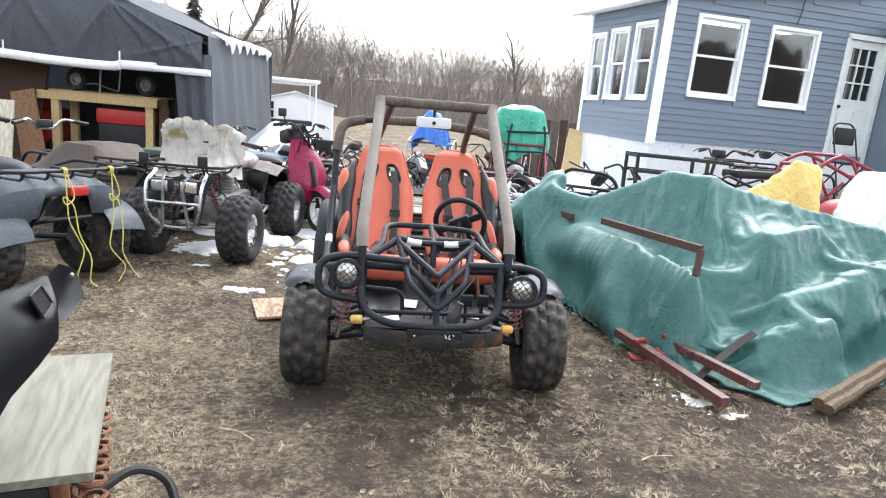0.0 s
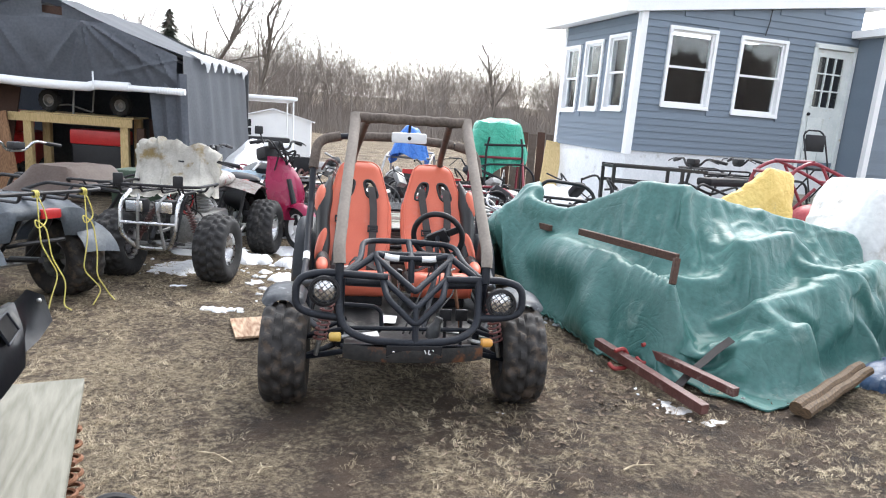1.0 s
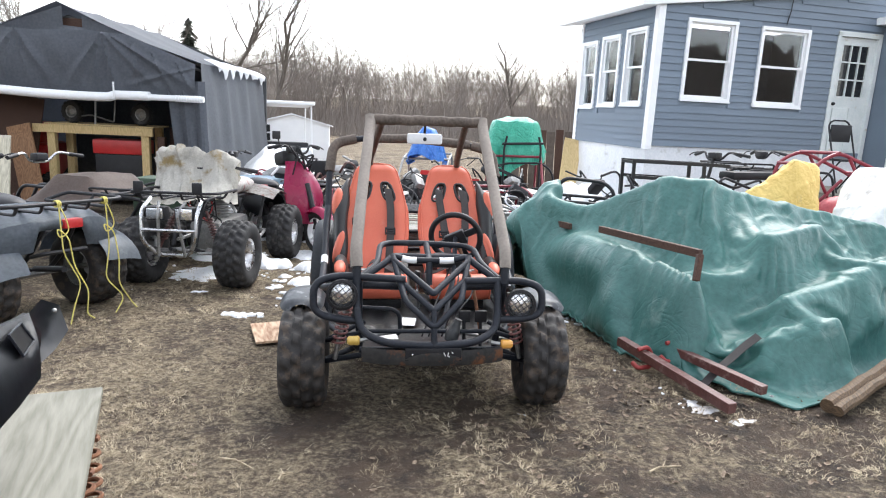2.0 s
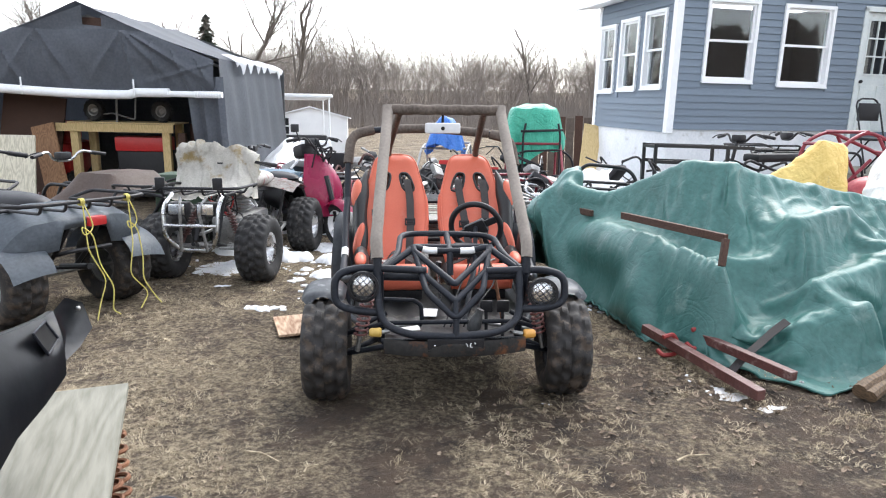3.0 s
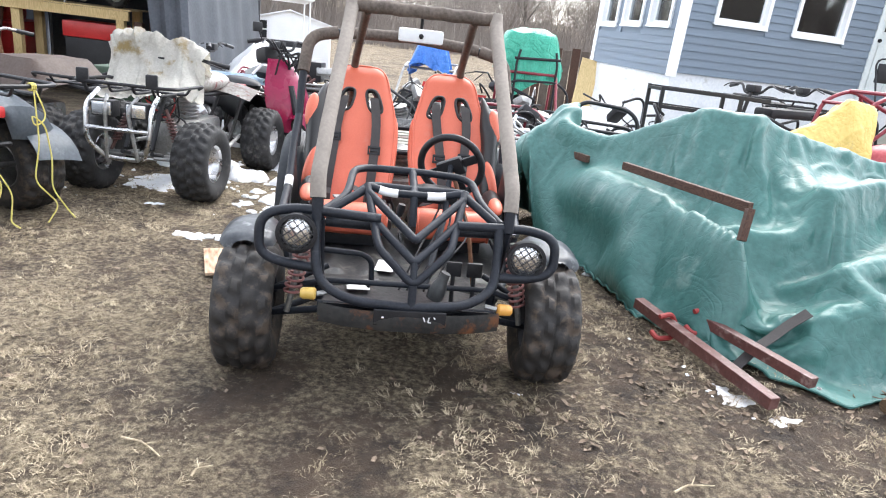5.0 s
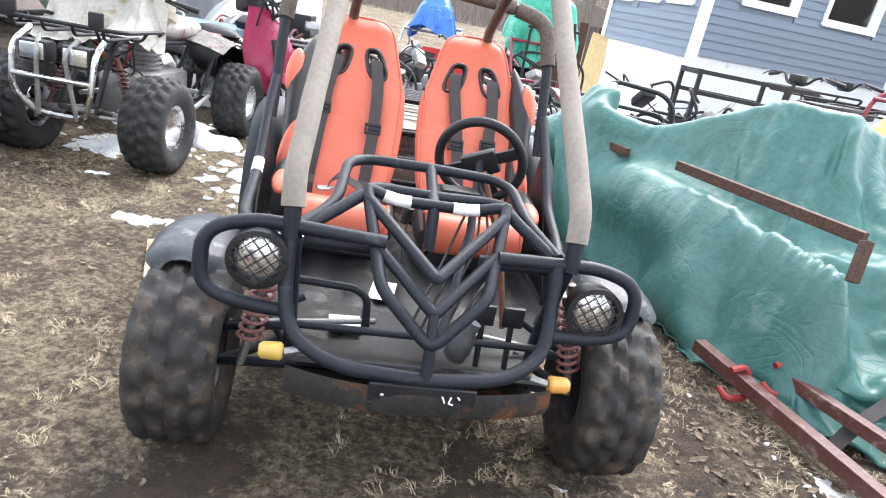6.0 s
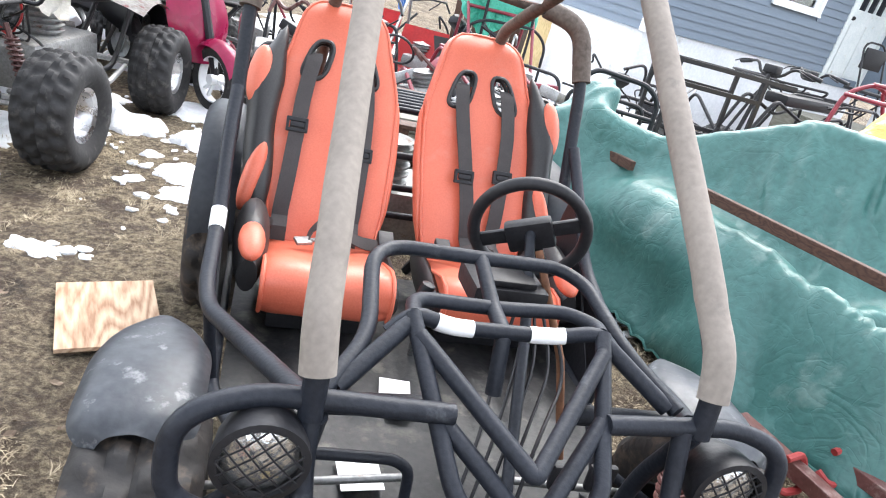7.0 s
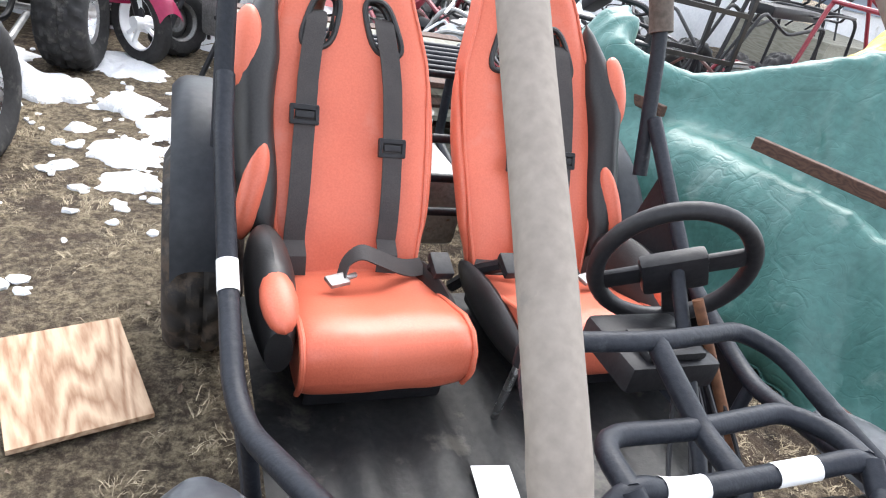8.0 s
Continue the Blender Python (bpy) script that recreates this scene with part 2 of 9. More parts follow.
# ---- mesh tools ----
def link_mesh(name, me, material):
    ob = new(name, me)
    if material:
        me.materials.append(material)
    return ob


def part(name, bm, material, parent=None, label="", smooth=True):
    me = bpy.data.meshes.new(name)
    bmesh.ops.recalc_face_normals(bm, faces=bm.faces)
    bm.to_mesh(me)
    bm.free()
    if smooth:
        me.shade_smooth()
        me.set_sharp_from_angle(angle=radians(38))
    ob = link_mesh(name, me, material)
    if parent:
        ob.parent = parent
    if label:
        ob["label"] = label
    return ob


def thing(name, label, category, m=None, group="", kind=""):
    e = new(name)
    e.empty_display_size = 0.1
    if m is not None:
        e.matrix_world = m
    return tagged(e, label, category, group, kind)


def flat_mesh(name, verts, faces, material, parent=None, smooth=False):
    me = bpy.data.meshes.new(name)
    me.from_pydata([tuple(v) for v in verts], [], [tuple(f) for f in faces])
    if smooth:
        me.shade_smooth()
    ob = link_mesh(name, me, material)
    if parent:
        ob.parent = parent
    return ob


def box(bm, lo, hi, m=None, bevel=0.0):
    lo, hi = Vector(lo), Vector(hi)
    r = bmesh.ops.create_cube(bm, size=1.0)
    mm = Matrix.Translation((lo + hi) / 2) @ Matrix.Diagonal((*(hi - lo), 1))
    if m is not None:
        mm = m @ mm
    bmesh.ops.transform(bm, matrix=mm, verts=r["verts"])
    if bevel:
        ed = {e for v in r["verts"] for e in v.link_edges}
        bmesh.ops.bevel(bm, geom=list(ed), offset=bevel, segments=2, affect="EDGES", profile=0.6)
    return bm


def beam(bm, a, b, w, h, bevel=0.0, up=(0, 0, 1)):
    """A bar of section w by h from a to b."""
    a, b = Vector(a), Vector(b)
    d = b - a
    y = d.normalized()
    x = y.cross(Vector(up))
    x = x.normalized() if x.length > 1e-4 else Vector((1, 0, 0))
    z = x.cross(y)
    m = Matrix.Translation((a + b) / 2) @ Matrix((x, y, z)).transposed().to_4x4()
    return box(bm, (-w / 2, -d.length / 2, -h / 2), (w / 2, d.length / 2, h / 2), m, bevel)


def rounded(pts, rad, closed=False, steps=5):
    """A polyline with its corners rounded off."""
    pts = [Vector(p) for p in pts]
    out, n = [], len(pts)
    for i, p in enumerate(pts):
        if not closed and i in (0, n - 1):
            out.append(p)
            continue
        a, b = pts[i - 1], pts[(i + 1) % n]
        da, db = a - p, b - p
        k = min(rad, da.length * 0.49, db.length * 0.49)
        s, e = p + da.normalized() * k, p + db.normalized() * k
        for j in range(steps + 1):
            t = j / steps
            out.append(s.lerp(p, t).lerp(p.lerp(e, t), t))
    return out


def tube(bm, pts, r, n=10, closed=False, r2=None, caps=True):
    """A round tube along a polyline; r2: the radius at its far end."""
    pts = [Vector(p) for p in pts]
    rings, up = [], None
    cnt = len(pts)
    for i, p in enumerate(pts):
        if closed:
            t = pts[(i + 1) % cnt] - pts[i - 1]
        else:
            t = pts[min(i + 1, cnt - 1)] - pts[max(i - 1, 0)]
        t.normalize()
        if up is None:
            up = t.orthogonal()
        up = (up - t * up.dot(t))
        up = up.normalized() if up.length > 1e-6 else t.orthogonal().normalized()
        side = t.cross(up)
        rr = r if r2 is None else r + (r2 - r) * i / max(cnt - 1, 1)
        rings.append([bm.verts.new(p + (up * math.cos(a) + side * math.sin(a)) * rr) for a in [2 * math.pi * k / n for k in range(n)]])
    for i in range(cnt if closed else cnt - 1):
        a, b = rings[i], rings[(i + 1) % cnt]
        for k in range(n):
            bm.faces.new((a[k], a[(k + 1) % n], b[(k + 1) % n], b[k]))
    if caps and not closed:
        bm.faces.new(rings[0][::-1])
        bm.faces.new(rings[-1])
    return bm


def pipe(bm, pts, r, rad=0.05, n=10, closed=False):
    return tube(bm, rounded(pts, rad, closed), r, n, closed)


def lathe(bm, prof, m=None, n=24, closed=False):
    """Turns a profile of (radius, along) pairs about the local x axis."""
    m = m or Matrix()
    rings = []
    for rr, x in prof:
        rings.append([bm.verts.new(m @ Vector((x, rr * math.cos(2 * math.pi * k / n), rr * math.sin(2 * math.pi * k / n)))) for k in range(n)])
    cnt = len(rings)
    for i in range(cnt if closed else cnt - 1):
        a, b = rings[i], rings[(i + 1) % cnt]
        for k in range(n):
            bm.faces.new((a[k], a[(k + 1) % n], b[(k + 1) % n], b[k]))
    return bm


def ellipsoid(bm, c, s, m=None, u=16, v=10):
    r = bmesh.ops.create_uvsphere(bm, u_segments=u, v_segments=v, radius=1.0)
    mm = Matrix.Translation(c) @ Matrix.Diagonal((*s, 1))
    bmesh.ops.transform(bm, matrix=(m @ mm) if m is not None else mm, verts=r["verts"])
    return bm


def ribbon(bm, pts, w, side=(1, 0, 0), thick=0.003):
    """A strap of width w along a polyline, with thickness."""
    pts = [Vector(p) for p in pts]
    side = Vector(side).normalized()
    rows = []
    for i, p in enumerate(pts):
        t = (pts[min(i + 1, len(pts) - 1)] - pts[max(i - 1, 0)]).normalized()
        s = (side - t * side.dot(t)).normalized()
        nrm = s.cross(t)
        rows.append([bm.verts.new(p + s * a * w / 2 + nrm * b * thick / 2) for a, b in ((-1, -1), (1, -1), (1, 1), (-1, 1))])
    for a, b in zip(rows, rows[1:]):
        for k in range(4):
            bm.faces.new((a[k], a[(k + 1) % 4], b[(k + 1) % 4], b[k]))
    bm.faces.new(rows[0][::-1])
    bm.faces.new(rows[-1])
    return bm


def ground_z(x, y):
    yy = y if y < 8 else 8 + 12 * (1 - math.exp(-(y - 8) / 12))
    far = max(0.0, y - 70)
    return 0.0166 * max(-6.0, min(6.0, x)) - 0.035 * max(yy, -12) + min(4.0, 0.05 * far)


def on_ground(x, y, rz=0.0, tilt=True):
    """A pose on the ground, which falls gently away from the camera."""
    base = pose(x, y, ground_z(x, y))
    lean = pose(0, 0, 0, -2.0, -0.95, 0) if tilt else Matrix()
    return base @ lean @ pose(0, 0, 0, 0, 0, rz)


def tyre(name, R, W, rim, parent, m, material, knobs=18, rows=4):
    """A knobbly low-pressure tyre on the local x axis: one skin with raised lugs in staggered rows."""
    bm = bmesh.new()
    h = R - rim
    deep = 0.013 if material is M_TYRE else 0.016
    side = [(rim, -0.36), (rim + h * 0.25, -0.47), (rim + h * 0.55, -0.50), (R - h * 0.30, -0.488)]
    crown = 4 * rows + 3
    prof = list(side)
    for k in range(crown):
        w = -0.46 + 0.92 * k / (crown - 1)
        prof.append((R - 0.012 - h * 0.13 * (abs(w) / 0.46) ** 3.2, w))
    prof += [(r, -x) for r, x in side[::-1]]
    n = knobs * 8
    rings = []
    for idx, (rr, x) in enumerate(prof):
        ring = []
        for k in range(n):
            lug = 0.0
            if 3 < idx < len(prof) - 4:
                w = x / 0.46
                row = (w + 1) / 2 * rows
                fr = row - math.floor(row)
                ph = k / 8 + 0.5 * (math.floor(row) % 2) + 0.55 * abs(w)
                f = ph - math.floor(ph)
                lug = deep * min(1.0, max(0.0, 0.36 - abs(f - 0.36)) * 6) * min(1.0, max(0.0, 0.44 - abs(fr - 0.53)) * 7)
            elif idx in (3, len(prof) - 4):
                lug = 0.004 if (k // 3) % 2 else 0.0
            a = 2 * math.pi * k / n
            q = rr + lug
            ring.append(bm.verts.new(m @ Vector((x * W, q * math.cos(a), q * math.sin(a)))))
        rings.append(ring)
    for a, b in zip(rings, rings[1:]):
        for k in range(n):
            bm.faces.new((a[k], a[(k + 1) % n], b[(k + 1) % n], b[k]))
    return part(name, bm, material, parent)


def wheel(parent, m, R, W, rimr, material, rim_mat, knobs=18, rows=4, out=1):
    """Tyre and dished rim as parts of one wheel; out: the side of the hub's face."""
    t = tyre("wheel", R, W, rimr, parent, m, material, knobs, rows)
    bm = bmesh.new()
    o = out
    prof = [(0.0, o * W * 0.10), (0.035, o * W * 0.10), (0.04, o * W * 0.05), (rimr * 0.55, o * W * 0.02), (rimr * 0.80, o * W * 0.16), (rimr * 0.88, o * W * 0.34),
            (rimr * 1.06, o * W * 0.38), (rimr * 1.06, o * W * 0.35), (rimr * 0.97, o * W * 0.30), (rimr * 0.9, -o * W * 0.2), (rimr * 1.05, -o * W * 0.37), (rimr * 1.0, -o * W * 0.38)]
    lathe(bm, prof, m, 28)
    part("rim", bm, rim_mat, t)
    return t


# ---- ground: one sheet to the horizon ----
def ground_material():
    m = bpy.data.materials.new("muddy_winter_lawn")
    m.use_nodes = True
    n, link = m.node_tree.nodes, m.node_tree.links.new
    bs = n["Principled BSDF"]
    tc = n.new("ShaderNodeTexCoord")

    def noise_tex(scale, detail=6, rough=0.6):
        t = n.new("ShaderNodeTexNoise")
        t.inputs["Scale"].default_value, t.inputs["Detail"].default_value, t.inputs["Roughness"].default_value = scale, detail, rough
        link(tc.outputs["Object"], t.inputs["Vector"])
        return t

    def span(src, lo, hi):
        r = n.new("ShaderNodeMapRange")
        r.inputs["From Min"].default_value, r.inputs["From Max"].default_value = lo, hi
        link(src, r.inputs["Value"])
        return r.outputs["Result"]

    def mix(f, a, b):
        x = n.new("ShaderNodeMix")
        x.data_type = "RGBA"
        link(f, x.inputs["Factor"])
        for k, v in (("A", a), ("B", b)):
            if isinstance(v, tuple):
                x.inputs[k].default_value = (*v, 1)
            else:
                link(v, x.inputs[k])
        return x.outputs["Result"]

    patch, mid, fine, grit = noise_tex(1.3, 5, 0.62), noise_tex(8, 8, 0.7), noise_tex(38, 10, 0.78), noise_tex(170, 4, 0.7)
    clump = noise_tex(5.5, 6, 0.7)
    mud = mix(span(mid.outputs["Fac"], 0.34, 0.66), (0.032, 0.021, 0.014), (0.115, 0.077, 0.050))
    straw = mix(span(fine.outputs["Fac"], 0.40, 0.62), (0.085, 0.060, 0.036), (0.43, 0.345, 0.225))
    # straw thins out where the yard is trodden to mud, before the buggy and the heap
    far = n.new("ShaderNodeVectorMath")
    far.operation = "DISTANCE"
    far.inputs[1].default_value = (1.4, 2.1, 0.0)
    link(tc.outputs["Object"], far.inputs[0])
    worn = n.new("ShaderNodeMath")
    worn.operation, worn.inputs[1].default_value, worn.inputs[2].default_value = "MULTIPLY_ADD", 0.16, -0.15
    link(span(far.outputs["Value"], 0.8, 2.6), worn.inputs[0])
    wide = n.new("ShaderNodeMath")
    wide.operation, wide.inputs[1].default_value = "MULTIPLY_ADD", 0.30
    link(span(patch.outputs["Fac"], 0.36, 0.64), wide.inputs[0])
    link(worn.outputs[0], wide.inputs[2])
    tuft = n.new("ShaderNodeMath")
    tuft.operation, tuft.inputs[1].default_value = "MULTIPLY_ADD", 0.30
    link(span(clump.outputs["Fac"], 0.38, 0.62), tuft.inputs[0])
    link(wide.outputs[0], tuft.inputs[2])
    add = n.new("ShaderNodeMath")
    add.operation = "ADD"
    link(tuft.outputs[0], add.inputs[0])
    link(fine.outputs["Fac"], add.inputs[1])
    col = mix(span(add.outputs[0], 0.60, 0.92), mud, straw)
    col = mix(span(grit.outputs["Fac"], 0.62, 0.72), col, (0.30, 0.245, 0.17))
    link(col, bs.inputs["Base Color"])
    bs.inputs["Roughness"].default_value = 0.93
    h = n.new("ShaderNodeMath")
    h.operation = "ADD"
    link(fine.outputs["Fac"], h.inputs[0])
    link(grit.outputs["Fac"], h.inputs[1])
    bp = n.new("ShaderNodeBump")
    bp.inputs["Strength"].default_value, bp.inputs["Distance"].default_value = 0.9, 0.045
    link(h.outputs[0], bp.inputs["Height"])
    link(bp.outputs["Normal"], bs.inputs["Normal"])
    return m


def lumps(x, y):
    """Clods, ruts and hummocks of the trodden lawn, fading out with distance."""
    k = 1.0 if -4 < x < 6 and -3 < y < 9 else 0.0
    if not k:
        return 0.0
    p = Vector((x, y, 0))
    rough = 0.55 + 0.9 * max(0.0, noise.noise(p * 0.9 + Vector((4, 0, 0))) + 0.25)
    return 0.012 * noise.noise(p * 2.3) + rough * (0.010 * noise.noise(p * 7.0) + 0.009 * abs(noise.noise(p * 15.0)) + 0.006 * noise.noise(p * 31.0))


def spread(lo, hi, near_lo, near_hi, step, grow=1.28):
    c = list(np.arange(near_lo, near_hi + 1e-6, step))
    s, x = step, near_hi
    while x < hi:
        s *= grow
        x += s
        c.append(x)
    s, x = step, near_lo
    while x > lo:
        s *= grow
        x -= s
        c.insert(0, x)
    return c


M_GROUND = ground_material()
gx, gy = spread(-600, 600, -2.9, 2.6, 0.021), spread(-300, 900, 0.3, 5.4, 0.021)
gv = [(x, y, ground_z(x, y) + lumps(x, y)) for y in gy for x in gx]
nx = len(gx)
gf = [(j * nx + i, j * nx + i + 1, (j + 1) * nx + i + 1, (j + 1) * nx + i) for j in range(len(gy) - 1) for i in range(nx - 1)]
ground = flat_mesh("ground", gv, gf, M_GROUND, smooth=True)
tagged(ground, "muddy brown winter lawn with trodden dead grass", "ground", kind="structure")

# ---- house ----
HOUSE = pose(2.86, 10.6, 0, 0, 0, 18)
house = thing("house", "blue-grey vinyl-sided house with white trim and windows", "house", HOUSE)
SILL, ROW = 0.86, 0.107


def roof_z(x):
    return 3.02 + 0.118 * x


def wall_mesh(name, x0, x1, z0, top, holes, to3, parent, material, label=""):
    """A wall with real openings: solid blocks round the holes. to3 turns (along, through, up) into the house's frame."""
    bm = bmesh.new()
    xs = sorted({x0, x1, *[h[0] for h in holes], *[h[1] for h in holes]})
    for a, b in zip(xs, xs[1:]):
        cuts = sorted([(h[2], h[3]) for h in holes if h[0] < (a + b) / 2 < h[1]])
        z = z0
        for lo, hi in cuts + [(None, None)]:
            ta, tb = (top(a), top(b)) if lo is None else (lo, lo)
            pts = [(a, 0, z), (b, 0, z), (b, 0, tb), (a, 0, ta), (a, 0.14, z), (b, 0.14, z), (b, 0.14, tb), (a, 0.14, ta)]
            v = [bm.verts.new(to3(*p)) for p in pts]
            for f in ((0, 1, 2, 3), (7, 6, 5, 4), (0, 4, 5, 1), (1, 5, 6, 2), (2, 6, 7, 3), (3, 7, 4, 0)):
                bm.faces.new([v[i] for i in f])
            z = hi
    return part(name, bm, material, parent, label, smooth=False)


def clapboards(wall, x0, x1, z0, top, holes, to3):
    """Lapped boards, one object a piece, cut round the openings and under the sloping roof."""
    k = 0
    zmax = max(top(x0), top(x1))
    z = z0
    while z < zmax:
        cuts = sorted([(h[0], h[1]) for h in holes if h[2] - ROW < z + 0.0 < h[3] - ROW * 0.3])
        a = x0
        for lo, hi in cuts + [(x1, x1)]:
            b = lo
            # boards under the rake stop where the roof comes down
            if top(a) < z + ROW and abs(top(x1) - top(x0)) > 0.1:
                a2 = a + (z + ROW - top(a)) / ((top(x1) - top(x0)) / (x1 - x0))
            else:
                a2 = a
            if b - a2 > 0.03:
                bm = bmesh.new()
                pts = [(a2, -0.022, z), (b, -0.022, z), (b, -0.006, z + ROW), (a2, -0.006, z + ROW), (a2, 0.0, z), (b, 0.0, z), (b, 0.0, z + ROW), (a2, 0.0, z + ROW)]
                v = [bm.verts.new(to3(*p)) for p in pts]
                for f in ((0, 1, 2, 3), (0, 4, 5, 1), (1, 5, 6, 2), (2, 6, 7, 3), (3, 7, 4, 0)):
                    bm.faces.new([v[i] for i in f])
                part("clapboard", bm, M_SIDING, wall, smooth=False)
            a = hi
        z += ROW


def sash_window(x0, x1, z0, z1, to3, label):
    """A white double-hung window: casing, two sashes at different depths, two panes, a sill."""
    def bar(bm, a, b, y0, y1, c, d):
        pts = [(a, y0, c), (b, y0, c), (b, y0, d), (a, y0, d), (a, y1, c), (b, y1, c), (b, y1, d), (a, y1, d)]
        v = [bm.verts.new(to3(*p)) for p in pts]
        for f in ((0, 1, 2, 3), (7, 6, 5, 4), (0, 4, 5, 1), (1, 5, 6, 2), (2, 6, 7, 3), (3, 7, 4, 0)):
            bm.faces.new([v[i] for i in f])

    def ring(bm, a, b, c, d, w, y0, y1):
        bar(bm, a, a + w, y0, y1, c, d)
        bar(bm, b - w, b, y0, y1, c, d)
        bar(bm, a + w, b - w, y0, y1, d - w, d)
        bar(bm, a + w, b - w, y0, y1, c, c + w)

    bm = bmesh.new()
    ring(bm, x0, x1, z0, z1, 0.055, -0.045, 0.10)
    win = part("window", bm, M_TRIM, house, label, smooth=False)
    mid = (z0 + z1) / 2 + 0.01
    for lo, hi, y in ((z0 + 0.055, mid + 0.02, 0.035), (mid - 0.02, z1 - 0.055, 0.0)):
        bm = bmesh.new()
        ring(bm, x0 + 0.055, x1 - 0.055, lo, hi, 0.035, y, y + 0.03)
        sash = part("sash", bm, M_TRIM, win, smooth=False)
        bm = bmesh.new()
        bar(bm, x0 + 0.088, x1 - 0.088, y + 0.012, y + 0.018, lo + 0.033, hi - 0.033)
        pane = part("pane", bm, M_GLASS, win, "clear glass pane with a dark room behind", smooth=False)
        pane.visible_shadow = False
    bm = bmesh.new()
    bar(bm, x0, x1, -0.060, -0.045, z0 - 0.012, z0 + 0.012)
    part("sill", bm, M_TRIM, win, smooth=False)
    return win


front = lambda x, y, z: Vector((x, y, z))
left = lambda x, y, z: Vector((y, x, z))
W_FRONT = [(0.49, 1.40, 1.59, 2.84), (1.85, 2.80, 1.56, 2.82), (3.42, 4.22, 0.72, 2.78)]
W_LEFT = [(0.24, 0.88, 1.47, 2.70), (1.06, 1.70, 1.45, 2.66), (1.86, 2.47, 1.42, 2.62)]
wf = wall_mesh("wall", 0.0, 4.30, SILL, roof_z, W_FRONT, front, house, M_SIDING, "wall of lapped blue-grey siding")
wl = wall_mesh("wall", 0.14, 2.58, SILL - 0.05, lambda x: 2.98, W_LEFT, left, house, M_SIDING, "side wall of lapped blue-grey siding")
clapboards(wf, 0.07, 4.28, SILL, roof_z, W_FRONT, front)
clapboards(wl, 0.07, 2.55, SILL - 0.05, lambda x: 2.95, W_LEFT, left)
for h in W_FRONT[:2]:
    sash_window(*h, front, "white double-hung window with dark panes")
for h in W_LEFT:
    sash_window(*h, left, "narrow white double-hung window reflecting the sky")
# wing beyond the door, standing forward of the main wall
wing = lambda x, y, z: Vector((x, y - 0.55, z))
ww = wall_mesh("wall", 4.30, 9.5, SILL - 0.25, lambda x: 3.0, [], wing, house, M_SIDING, "wing wall of lapped blue-grey siding")
clapboards(ww, 4.38, 9.5, SILL - 0.25, lambda x: 2.98, [], wing)
bm = bmesh.new()
box(bm, (4.30, -0.41, SILL - 0.25), (4.42, 0.0, 3.0))
part("wall", bm, M_SIDING, house, smooth=False)
bm = bmesh.new()
box(bm, (-0.035, -0.035, SILL - 0.06), (0.075, 0.075, 3.0))
part("corner_board", bm, M_TRIM, house, smooth=False)
bm = bmesh.new()
box(bm, (-0.03, 2.5, SILL - 0.06), (0.06, 2.6, 2.96))
part("corner_board", bm, M_TRIM, house, smooth=False)
bm = bmesh.new()
box(bm, (4.275, -0.585, SILL - 0.28), (4.385, -0.50, 3.0))
part("corner_board", bm, M_TRIM, house, smooth=False)
# skirting under the siding
for lo, hi in (((0.02, 0.02, -0.6), (4.30, 0.12, SILL - 0.004)), ((0.02, 0.12, -0.6), (0.12, 2.56, SILL - 0.054)), ((4.32, -0.53, -0.6), (9.5, -0.41, SILL - 0.254))):
    bm = bmesh.new()
    box(bm, lo, hi)
    part("skirting", bm, M_SKIRT, house, "white skirting panel under the siding", smooth=False)
# room behind the windows: its unlit gloom is put into near-black walls
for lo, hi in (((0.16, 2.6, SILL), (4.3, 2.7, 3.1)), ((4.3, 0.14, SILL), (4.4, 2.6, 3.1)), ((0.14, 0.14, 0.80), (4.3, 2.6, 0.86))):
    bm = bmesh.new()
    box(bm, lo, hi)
    part("inner_wall", bm, M_UNLIT, house, smooth=False)
# lean-to roof with a white fascia
bm = bmesh.new()
v = [bm.verts.new(p) for p in ((-0.36, -0.10, roof_z(-0.36) - 0.03), (5.2, -0.10, roof_z(5.2)), (5.2, 3.0, roof_z(5.2)), (-0.38, 3.0, roof_z(-0.38) - 0.03))]
w = [bm.verts.new(q.co + Vector((0, 0, 0.20))) for q in v]
for f in ((0, 1, 2, 3), (7, 6, 5, 4), (0, 4, 5, 1), (1, 5, 6, 2), (2, 6, 7, 3), (3, 7, 4, 0)):
    bm.faces.new([(v + w)[i] for i in f])
part("roof", bm, M_TRIM, house, "low roof with a white fascia board", smooth=False)
bm = bmesh.new()
box(bm, (4.1, -0.95, 3.0), (9.8, 0.4, 3.12))
box(bm, (4.08, -1.0, 2.98), (9.8, -0.93, 3.10), bevel=0.012)
roof2 = part("roof", bm, M_TRIM, house, "wing roof with white gutter", smooth=False)
bm = bmesh.new()
for i in range(12):
    ellipsoid(bm, (4.5 + i * 0.42, -0.55 + 0.05 * math.sin(i * 2.1), 3.13), (0.36, 0.32, 0.07 + 0.02 * math.sin(i * 1.7)))
part("snow_cap", bm, M_SNOW, roof2)
# door with a nine-pane light
bm = bmesh.new()
box(bm, (3.36, -0.03, 0.70), (3.43, 0.12, 2.84))
box(bm, (4.21, -0.03, 0.70), (4.28, 0.12, 2.84))
box(bm, (3.36, -0.03, 2.78), (4.28, 0.12, 2.86))
door = part("door", bm, M_DOOR, house, "weathered white door with a nine-pane window", smooth=False)
bm = bmesh.new()
gx0, gx1, gz0, gz1 = 3.54, 4.10, 1.80, 2.66
box(bm, (3.43, 0.03, 0.72), (4.21, 0.08, gz0))
box(bm, (3.43, 0.03, gz1), (4.21, 0.08, 2.78))
